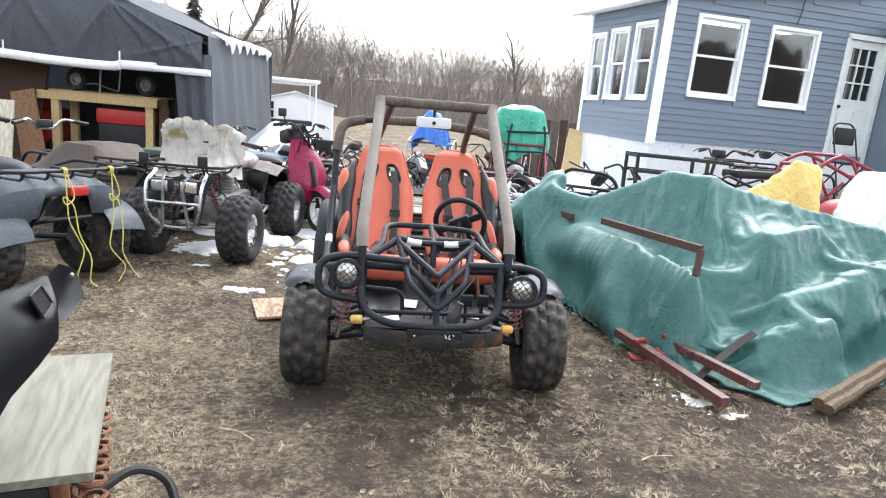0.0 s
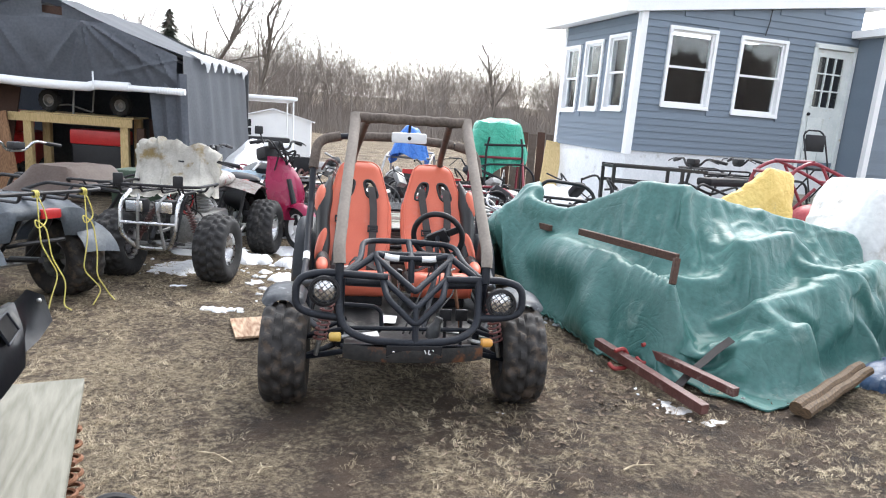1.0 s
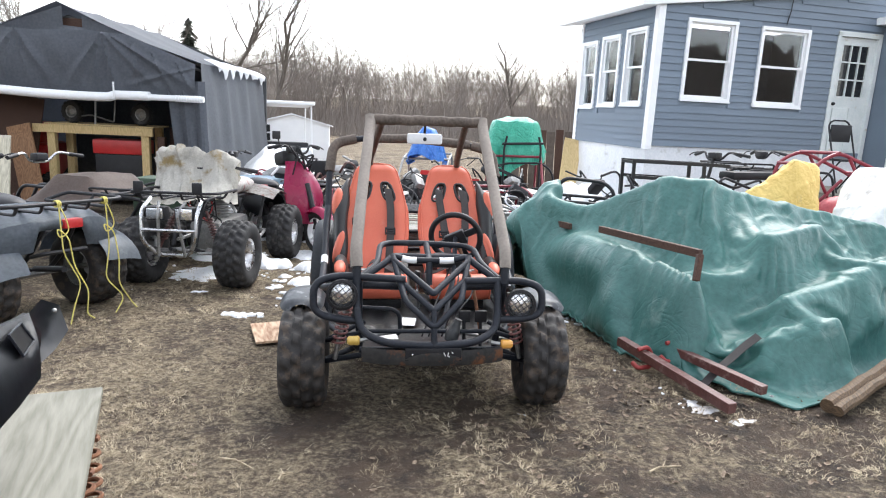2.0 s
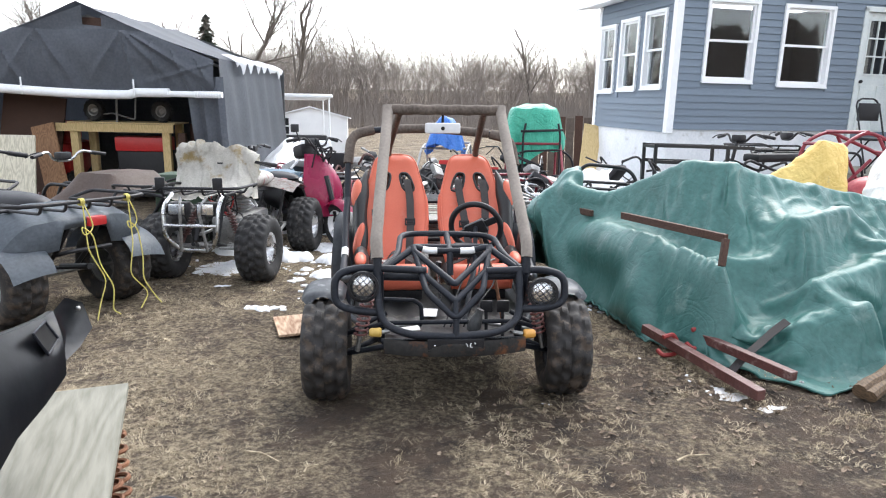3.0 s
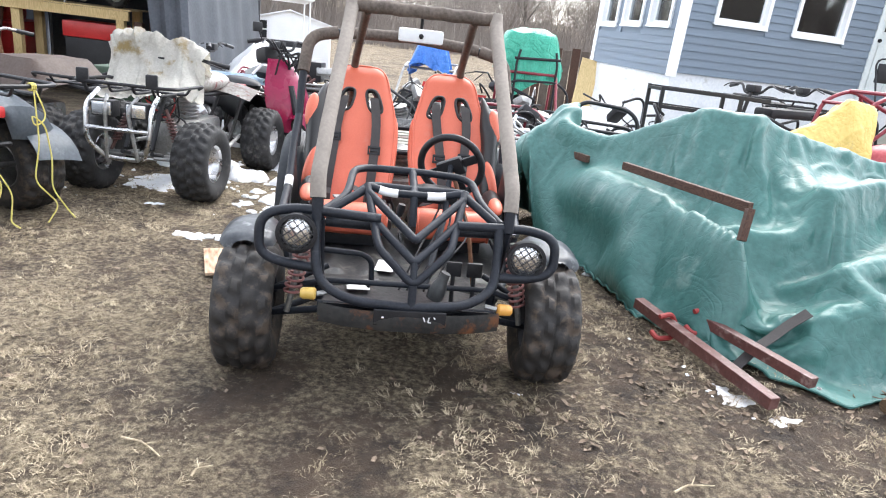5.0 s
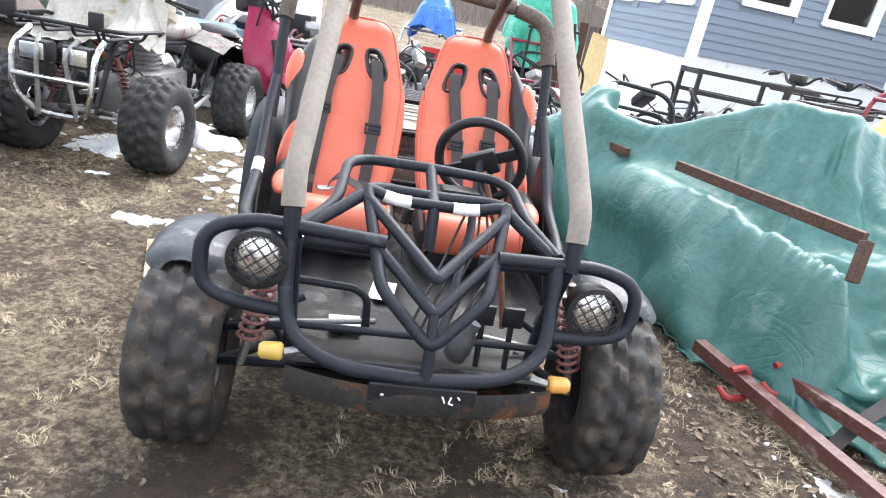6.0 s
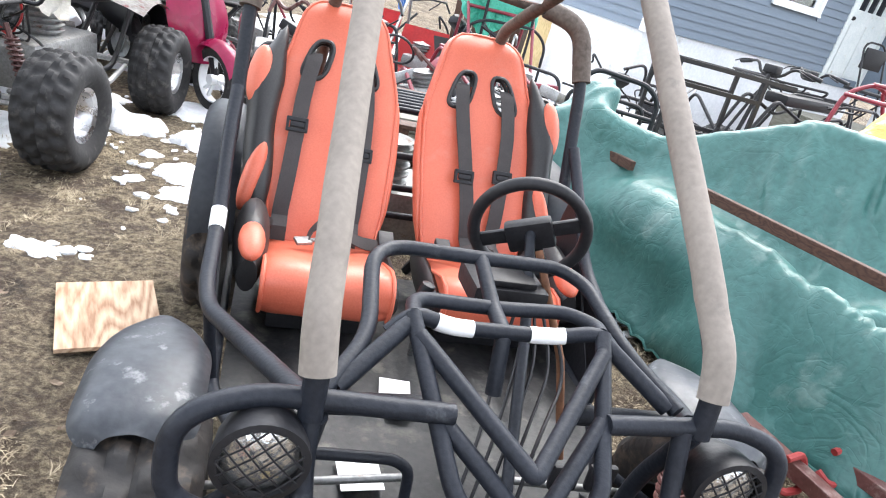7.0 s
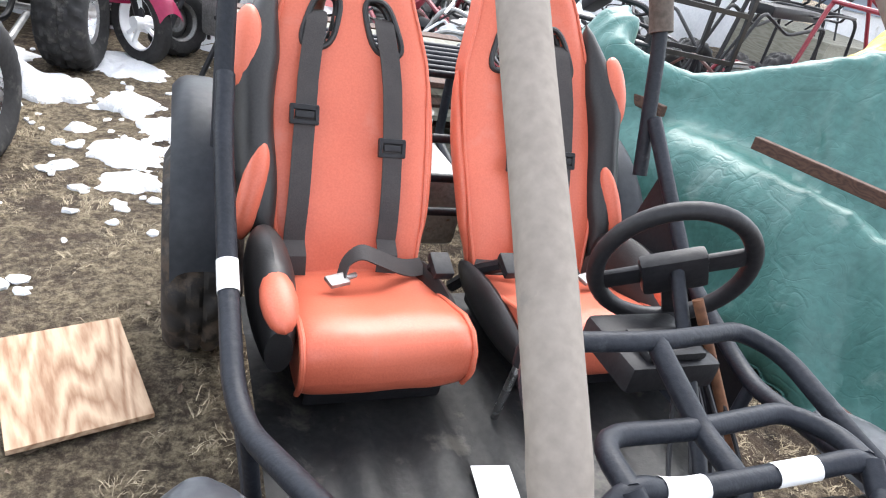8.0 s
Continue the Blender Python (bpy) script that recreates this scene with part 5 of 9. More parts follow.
# bar rolls of foam across the front suspension mounts
for s in (-1, 1):
    bug_tube("damper_bar", [(s * 0.30, 0.09, 0.575), (s * 0.12, 0.11, 0.565)], r=0.018)
    bug_tube("damper_rod", [(s * 0.36, 0.088, 0.577), (s * 0.30, 0.09, 0.575)], r=0.008, mat=M_CHROME)
    bug_tube("frame_rail", [(s * 0.315, 0.03, 0.60), (s * 0.315, 0.11, 0.43), (s * 0.31, 0.14, 0.26), (s * 0.42, 0.52, 0.25), (s * 0.43, 1.15, 0.25)], rad=0.05)
    # pillars: black stub, then grey foam all the way up
    u0, u1 = (-0.325, -0.276) if s < 0 else (0.319, 0.294)
    bug_tube("pillar", [(u0, 0.025, 0.60), (u0, 0.035, 0.70), (u0 - 0.008 * s, 0.20, 0.885), (u1, 0.65, 1.295)], r=0.019, rad=0.06)
    bm = bmesh.new()
    pts = rounded([(u0, 0.030, 0.668), (u0 + 0.004 * s, 0.055, 0.735), (u0 - 0.008 * s, 0.21, 0.895), (u1, 0.635, 1.283), (u1, 0.652, 1.318)], 0.05)
    pts = [p.lerp(q, k / 6) for p, q in zip(pts, pts[1:]) for k in range(6)] + [pts[-1]]
    tube(bm, pts, 0.0260, 16)
    for v in bm.verts:
        v.co += Vector((1, 0.4, 0)) * 0.0016 * noise.noise(v.co * 9) + Vector((0, 1, 0)) * 0.004 * math.exp(-((v.co.z - 0.80) / 0.012) ** 2)
    part("foam_sleeve", bm, M_FOAM, buggy, "weathered grey pipe foam round the pillar")
    # rear hoop legs and side rails
    e = -0.515 if s < 0 else 0.487
    bug_tube("side_rail", [(s * 0.325, 0.06, 0.595), (s * 0.375, 0.20, 0.555), (e * 0.97, 0.545, 0.452), (e, 0.63, 0.462), (e, 0.83, 0.535), (e * 1.01, 1.03, 0.71), (e, 1.12, 0.80)], r=0.018, rad=0.06)
    bug_tube("lower_rail", [(s * 0.31, 0.14, 0.27), (e * 0.93, 0.52, 0.27), (e * 0.95, 1.12, 0.30)], r=0.016)
    bug_tube("side_upright", [(e * 0.97, 0.55, 0.45), (e * 0.93, 0.54, 0.27)], r=0.013)
    bm = bmesh.new()
    q = [(e * 0.965, 0.545, 0.445), (e * 0.99, 0.83, 0.525), (e, 1.03, 0.69), (e * 0.955, 1.11, 0.30), (e * 0.935, 0.54, 0.28)]
    bm.faces.new([bm.verts.new(p) for p in q])
    bmesh.ops.solidify(bm, geom=bm.faces[:], thickness=0.006)
    part("side_panel", bm, M_BLACK, buggy, "black side panel below the rail", smooth=False)
    bug_tube("roof_rail", [(s * 0.215, 0.675, 1.290), (s * 0.220, 0.74, 1.285), (s * 0.275, 1.45, 1.07), (s * 0.30, 1.62, 0.62)], r=0.02, rad=0.08, mat=M_FOAMDK)
hoop = [(-0.520, 1.10, 0.66), (-0.512, 1.21, 1.00), (-0.495, 1.275, 1.165), (-0.36, 1.29, 1.195), (0.0, 1.29, 1.205), (0.34, 1.29, 1.175), (0.462, 1.265, 1.145), (0.482, 1.20, 0.99), (0.488, 1.10, 0.66)]
bug_tube("rear_hoop", hoop, r=0.019, rad=0.07)
bm = bmesh.new()
tube(bm, rounded(hoop[1:4], 0.07), 0.029, 14)
part("foam_sleeve", bm, M_FOAMDK, buggy, "brown-grey pipe foam round the rear hoop")
bm = bmesh.new()
tube(bm, rounded(hoop[5:8], 0.07), 0.029, 14)
part("foam_sleeve", bm, M_FOAMDK, buggy, "brown-grey pipe foam round the rear hoop")
bm = bmesh.new()
tube(bm, [(-0.30, 1.291, 1.198), (0.0, 1.291, 1.206), (0.33, 1.291, 1.178)], 0.027, 14)
part("foam_sleeve", bm, M_FOAMDK, buggy)
bm = bmesh.new()
tube(bm, [Vector((-0.262 + 0.56 * k / 20, 0.652 + 0.002 * math.sin(k), 1.302 + 0.002 * math.sin(k * 1.7))) for k in range(21)], 0.0255, 14)
part("roof_bar", bm, M_FOAMDK, buggy, "front roof bar wrapped in brown foam")
wrapped([(-0.325, 0.06, 0.595), (-0.375, 0.20, 0.555), (-0.515 * 0.97, 0.545, 0.452), (-0.515, 0.63, 0.462), (-0.515, 0.83, 0.535), (-0.515 * 1.01, 1.03, 0.71), (-0.515, 1.12, 0.80)], 0.06, 1, 0.795, 0.850, 0.0192, "white sticker wrapped round the side rail")
# mirror under the roof bar
bm = bmesh.new()
box(bm, (-0.088, 0.672, 1.184), (0.094, 0.696, 1.238), bevel=0.011)
mir = part("mirror", bm, M_TRIM, buggy, "pale plastic rear-view mirror")
bm = bmesh.new()
ellipsoid(bm, (0.003, 0.668, 1.210), (0.010, 0.008, 0.010))
tube(bm, [(0.003, 0.69, 1.236), (0.003, 0.665, 1.285)], 0.007, 8)
part("mirror_mount", bm, M_BLACK, mir)
# headlamps with wire guards
for u, z, tilt in ((-0.385, 0.555, 0), (0.388, 0.517, 4)):
    m = pose(u, 0.0, z, -6, 0, -90 - tilt)
    bm = bmesh.new()
    lathe(bm, [(0.02, 0.085), (0.045, 0.07), (0.062, 0.025), (0.067, -0.012), (0.067, -0.024), (0.056, -0.026), (0.054, -0.016)], m @ pose(0, 0, 0, 0, 0, 180), 28)
    lamp = part("headlight", bm, M_BLACK, buggy, "round headlight behind a wire grid")
    bm = bmesh.new()
    lathe(bm, [(0.0, -0.026), (0.022, -0.024), (0.04, -0.018), (0.0545, -0.010), (0.055, 0.0)], m @ pose(0, 0, 0, 0, 0, 180), 28)
    part("lens", bm, M_LAMP, lamp, "bright faceted lens")
    for k in range(-2, 3):
        w = math.sqrt(max(0.0, 0.058 ** 2 - (k * 0.021) ** 2))
        for a in (45, -45):
            mm = m @ pose(0, 0, 0, a)
            bm = bmesh.new()
            tube(bm, [mm @ Vector((0.027, k * 0.021, -w)), mm @ Vector((0.032, k * 0.021, 0)), mm @ Vector((0.027, k * 0.021, w))], 0.0016, 5)
            part("guard_wire", bm, M_BLACK, lamp)
    bug_tube("lamp_bracket", [(u, 0.05, z), (u * 0.86, 0.06, z - 0.01)], r=0.012)
for u, z, mt, lb in ((-0.333, 0.375, M_AMBER, "yellow marker lamp"), (0.318, 0.358, M_AMBER2, "orange marker lamp")):
    s = math.copysign(1, u)
    bm = bmesh.new()
    lathe(bm, [(0.0, s * 0.026), (0.013, s * 0.026), (0.019, s * 0.019), (0.0205, -s * 0.019), (0.015, -s * 0.025), (0.0, -s * 0.025)], pose(u, -0.08, z), 18)
    mk = part("marker_lamp", bm, mt, buggy, lb)
    bm = bmesh.new()
    tube(bm, [(u - s * 0.026, -0.08, z), (u - s * 0.065, -0.07, z + 0.005)], 0.009, 8)
    part("marker_stem", bm, M_STEEL, mk)
# nose plate, skid plate, floor
bm = bmesh.new()
box(bm, (-0.12, -0.152, 0.308), (0.115, -0.142, 0.362), bevel=0.003)
pl = part("nose_plate", bm, M_BLACK, buggy, "black front plate with white chalk strokes", smooth=False)
bm = bmesh.new()
for a, b, c, d in ((0.040, 0.345, 0.047, 0.330), (0.060, 0.345, 0.056, 0.330), (0.056, 0.330, 0.066, 0.327), (0.074, 0.347, 0.079, 0.341)):
    tube(bm, [(a, -0.1535, b), (c, -0.1535, d)], 0.0022, 5)
part("chalk_stroke", bm, M_WHITE, pl)
bm = bmesh.new()
ellipsoid(bm, (-0.090, -0.1535, 0.336), (0.005, 0.003, 0.005), None, 10, 6)
part("bolt", bm, M_CHROME, pl)
bm = bmesh.new()
prof = [(-0.150, 0.352), (-0.158, 0.315), (-0.145, 0.285), (-0.05, 0.262), (0.10, 0.255)]
rows = []
for u in np.linspace(-0.30, 0.30, 13):
    k = 0.055 * (abs(u) / 0.30) ** 2.5
    rows.append([bm.verts.new((u, v + k, z)) for v, z in prof])
for a, b in zip(rows, rows[1:]):
    for k in range(len(prof) - 1):
        bm.faces.new((a[k], b[k], b[k + 1], a[k + 1]))
bmesh.ops.solidify(bm, geom=bm.faces[:], thickness=0.005)
part("skid_plate", bm, shade("scraped_skid_plate", (0.035, 0.036, 0.038), (0.07, 0.068, 0.065), rough=0.6, scale=6, fine=50, bump=0.2, c3=(0.24, 0.105, 0.05), spots=0.57), buggy, "black skid plate with orange rust along its edge")
bm = bmesh.new()
rows = []
for v in np.linspace(-0.03, 1.15, 60):
    hw = 0.29 if v < 0.1 else min(0.46, 0.29 + (v - 0.1) * 0.42)
    rise = 0.0 if v > 0.12 else (0.12 - v) * 0.35
    row = []
    for u in np.linspace(-hw, hw, 49):
        rib = 0.013 if (0.42 < v < 1.0 and (math.floor((u + 1) / 0.075) % 2)) else 0.0
        row.append(bm.verts.new((u, v, 0.272 + rise + rib + 0.003 * noise.noise(Vector((u * 6, v * 6, 0))))))
    rows.append(row)
for a, b in zip(rows, rows[1:]):
    for k in range(48):
        bm.faces.new((a[k], a[k + 1], b[k + 1], b[k]))
bmesh.ops.solidify(bm, geom=bm.faces[:], thickness=0.006)
part("floor_pan", bm, M_PAN, buggy, "dirty grey ribbed floor pan")
for (u, v, w, h, a) in ((-0.177, 0.255, 0.085, 0.095, 4), (-0.07, 0.50, 0.075, 0.14, -8), (-0.24, 0.07, 0.05, 0.03, 0)):
    bm = bmesh.new()
    box(bm, (-w / 2, -h / 2, 0), (w / 2, h / 2, 0.001), pose(u, v, 0.287, 0, 0, a))
    part("warning_label", bm, M_WHITE, buggy, "white paper label on the floor", smooth=False)
bug_tube("foot_rail", [(-0.315, 0.10, 0.470), (-0.165, 0.10, 0.462), (-0.135, 0.10, 0.44), (-0.13, 0.10, 0.36), (-0.145, 0.10, 0.345)], r=0.010, rad=0.03)
bug_tube("foot_rail", [(-0.31, 0.06, 0.372), (0.30, 0.06, 0.372)], r=0.010)
bug_tube("cross_tube", [(-0.31, 0.02, 0.30), (0.31, 0.02, 0.30)], r=0.014)
# pedals, master cylinder, column
bm = bmesh.new()
lathe(bm, [(0.0, -0.03), (0.028, -0.03), (0.032, 0.0), (0.026, 0.03), (0.018, 0.05), (0.018, 0.075), (0.0, 0.075)], pose(0.10, 0.05, 0.36, 0, -70, 0), 16)
part("fluid_reservoir", bm, M_PAN, buggy, "grey fluid reservoir")
for u in (0.16, 0.235):
    bm = bmesh.new()
    box(bm, (u - 0.028, 0.10, 0.40), (u + 0.028, 0.115, 0.455), bevel=0.006)
    tube(bm, [(u, 0.11, 0.40), (u, 0.09, 0.29)], 0.008, 8)
    part("pedal", bm, M_BLACK, buggy)
bm = bmesh.new()
box(bm, (0.02, 0.42, 0.585), (0.19, 0.56, 0.635), bevel=0.012)
box(bm, (0.05, 0.43, 0.635), (0.16, 0.50, 0.650), bevel=0.006)
part("dash_box", bm, M_BLACK, buggy, "black switch box under the guard hoop")
bm = bmesh.new()
for k in range(5):
    a = 0.13 + 0.02 * k
    tube(bm, rounded([(a, 0.44, 0.59), (a - 0.05 + 0.02 * k, 0.34, 0.50 + 0.02 * math.sin(k)), (0.02 + 0.03 * k, 0.20, 0.42), (0.03 * k - 0.03, 0.12, 0.33)], 0.06), 0.004, 6)
part("wiring", bm, M_BLACK, buggy)
bug_tube("steering_column", [(0.166, 0.562, 0.72), (0.14, 0.38, 0.55), (0.06, 0.10, 0.36)], r=0.012, mat=M_TUBE, rad=0.02)
bug_tube("steering_rod", [(0.17, 0.50, 0.70), (0.24, 0.38, 0.50), (0.27, 0.30, 0.30)], r=0.009, mat=M_RUST, rad=0.02)
bm = bmesh.new()
n_ = Vector((0.27, 0.91, 0.30)).normalized()
x_ = (Vector((0.81, -0.38, 0.43)) - n_ * n_.dot(Vector((0.81, -0.38, 0.43)))).normalized()
sw = Matrix.Translation((0.168, 0.572, 0.716)) @ Matrix((x_, n_, x_.cross(n_))).transposed().to_4x4()
tube(bm, [sw @ Vector((0.128 * math.cos(a), 0, 0.128 * math.sin(a))) for a in np.linspace(0, 2 * math.pi, 41)[:-1]], 0.0150, 12, closed=True)
stw = part("steering_wheel", bm, M_BLACK, buggy, "black three-spoke steering wheel")
bm = bmesh.new()
box(bm, (-0.12, -0.006, -0.022), (0.12, 0.006, 0.014), sw, bevel=0.004)
box(bm, (-0.022, -0.006, -0.12), (0.022, 0.006, 0.0), sw, bevel=0.004)
box(bm, (-0.055, -0.018, -0.045), (0.055, 0.014, 0.030), sw, bevel=0.010)
part("spoke", bm, M_BLACK, stw)
bm = bmesh.new()
lathe(bm, [(0.0, 0.03), (0.017, 0.024), (0.019, 0.0), (0.012, -0.03), (0.0, -0.03)], pose(-0.020, 0.63, 0.500, 0, -78, 0), 14)
lev = part("shift_lever", bm, M_BLACK, buggy, "shift lever with a black knob")
bm = bmesh.new()
tube(bm, [(-0.022, 0.635, 0.475), (0.0, 0.69, 0.28)], 0.008, 8)
part("lever_rod", bm, M_CHROME, lev)
# suspension
for s in (-1, 1):
    hub = s * (0.50 if s < 0 else 0.47)
    for v in (0.06, 0.22):
        bug_tube("a_arm", [(s * 0.29, v, 0.265), (hub * 0.96, 0.145, 0.205)], r=0.013)
        bug_tube("a_arm", [(s * 0.29, v, 0.37), (hub * 0.94, 0.145, 0.30)], r=0.011)
    bug_tube("tie_rod", [(s * 0.10, 0.20, 0.33), (hub * 0.95, 0.23, 0.27)], r=0.008, mat=M_STEEL)
    bm = bmesh.new()
    a, b = Vector((s * 0.42, 0.09, 0.235)), Vector((s * 0.355, 0.085, 0.545))
    tube(bm, [a, b], 0.011, 10)
    sh = part("shock_absorber", bm, M_STEEL, buggy)
    bm = bmesh.new()
    ax = (b - a).normalized()
    x_ = ax.orthogonal().normalized()
    y_ = ax.cross(x_)
    tube(bm, [a + (b - a) * (0.22 + 0.62 * k / 110) + (x_ * math.cos(k * 0.5) + y_ * math.sin(k * 0.5)) * 0.027 for k in range(111)], 0.005, 6)
    part("spring", bm, shade("faded_red_spring", (0.16, 0.06, 0.055), (0.26, 0.11, 0.10), rough=0.6, scale=10, fine=60), sh, "faded red coil spring")
# wheels
wheel(buggy, pose(-0.556, 0.150, 0.230), 0.232, 0.200, 0.105, M_TYRE, M_BLACK, 17, 4, -1)
wheel(buggy, pose(0.525, 0.150, 0.230, 0, 0, -3), 0.232, 0.200, 0.105, M_TYRE, M_BLACK, 17, 4, 1)
wheel(buggy, pose(-0.538, 1.40, 0.260), 0.27, 0.18, 0.125, M_TYRE, M_BLACK, 18, 4, -1)
wheel(buggy, pose(0.53, 1.40, 0.260), 0.27, 0.18, 0.125, M_TYRE, M_BLACK, 18, 4, 1)
# front mudguards: shallow scuffed domes; rear mudguards: curved shells
for s in (-1, 1):
    uc = -0.570 if s < 0 else 0.540
    bm = bmesh.new()
    rows = []
    for i in range(37):
        v = 0.115 + 0.33 * i / 36
        t = (v - 0.28) / 0.170
        hw = (0.094 * max(0.0, 1 - abs(t) ** 9) ** 0.5 if t < 0 else 0.094 * max(0.0, 1 - abs(t) ** 2.6) ** 0.5) + 0.004
        dip = 0.024 * abs(t) ** 1.8 + 0.012 * max(0.0, -t - 0.8) / 0.2
        rows.append([bm.verts.new((uc + hw * k / 9, v, 0.510 - 0.016 * (k / 9) ** 2 - 0.022 * abs(k / 9) ** 6 - dip + 0.0015 * noise.noise(Vector((k * 0.3, v * 30, s))))) for k in range(-9, 10)])
    for a, b in zip(rows, rows[1:]):
        for k in range(18):
            bm.faces.new((a[k], a[k + 1], b[k + 1], b[k]))
    bmesh.ops.solidify(bm, geom=bm.faces[:], thickness=0.004)
    part("mudguard", bm, M_FENDER, buggy, "scuffed grey plastic front mudguard")
    bug_tube("mudguard_stay", [(uc, 0.20, 0.492), (uc * 0.86, 0.17, 0.43), (uc * 0.82, 0.16, 0.28)], r=0.009)
    bm = bmesh.new()
    rows = []
    for i in range(17):
        a = radians(35 + 140 * i / 16)
        rows.append([bm.verts.new((s * 0.548 + s * 0.062 * k / 4, 1.44 + 0.345 * math.cos(a), 0.345 + 0.335 * math.sin(a) - 0.03 * (abs(k) / 4) ** 4)) for k in range(-4, 5)])
    for a, b in zip(rows, rows[1:]):
        for k in range(8):
            bm.faces.new((a[k], a[k + 1], b[k + 1], b[k]))
    bmesh.ops.solidify(bm, geom=bm.faces[:], thickness=0.005)
    part("mudguard", bm, shade("dark_mudguard", (0.03, 0.035, 0.045), (0.05, 0.056, 0.066), rough=0.45, scale=9, fine=60, bump=0.05), buggy, "dark grey rear mudguard")
# engine behind the seats, slatted rack above it
bm = bmesh.new()
box(bm, (-0.16, 1.45, 0.24), (0.20, 1.80, 0.46), bevel=0.03)
lathe(bm, [(0.0, 0.40)] + [(0.10 if k % 4 in (1, 2) else 0.075, 0.42 + 0.008 * k) for k in range(26)] + [(0.0, 0.64)], pose(0, 1.60, 0, 0, -90, 0), 18)
part("engine", bm, M_STEEL, buggy, "small finned engine behind the seats")
for s in (-1, 1):
    bug_tube("rear_frame", [(s * 0.43, 1.15, 0.26), (s * 0.30, 1.55, 0.30), (s * 0.28, 1.95, 0.40), (s * 0.28, 1.95, 0.72)], rad=0.06)
for k in range(7):
    bug_tube("rack_slat", [(-0.31, 1.60 + 0.06 * k, 0.725), (0.31, 1.60 + 0.06 * k, 0.725)], r=0.011)
bug_tube("rack_side", [(-0.31, 1.56, 0.725), (-0.31, 2.0, 0.725)], r=0.013)
bug_tube("rack_side", [(0.31, 1.56, 0.725), (0.31, 2.0, 0.725)], r=0.013)
for z in (0.42, 0.52, 0.63):
    bug_tube("seat_back_bar", [(-0.47, 1.33, z), (0.45, 1.33, z)], r=0.012)
bm = bmesh.new()
lathe(bm, [(0.0, -0.025), (0.022, -0.025), (0.026, 0.0), (0.022, 0.03), (0.0, 0.032)], pose(0.52, 1.50, 0.62, 0, -90, 0), 14)
part("fuel_cap", bm, M_AMBER, buggy, "yellow filler cap behind the seat")
bug_tube("cap_stem", [(0.52, 1.50, 0.60), (0.50, 1.50, 0.45)], r=0.010)


# seats
def seat_face(u0, s, h):
    """Point of the backrest's front at s across (-1..1) and h up (0..1)."""
    w = np.interp(h, [0, 0.15, 0.4, 0.58, 0.66, 0.74, 0.82, 0.88, 0.93, 0.962, 0.985, 1.0], [0.152, 0.170, 0.184, 0.187, 0.181, 0.166, 0.150, 0.140, 0.128, 0.112, 0.085, 0.030])
    v = 1.065 + 0.370 * h - 0.030 * s * s * (1 - 0.6 * h) - 0.012 * math.exp(-((h - 0.22) / 0.15) ** 2) + 0.022 * abs(s) ** 7 + 0.03 * max(0.0, (h - 0.93) / 0.07) ** 2
    return Vector((u0 + w * s, v, 0.395 + 0.650 * h))


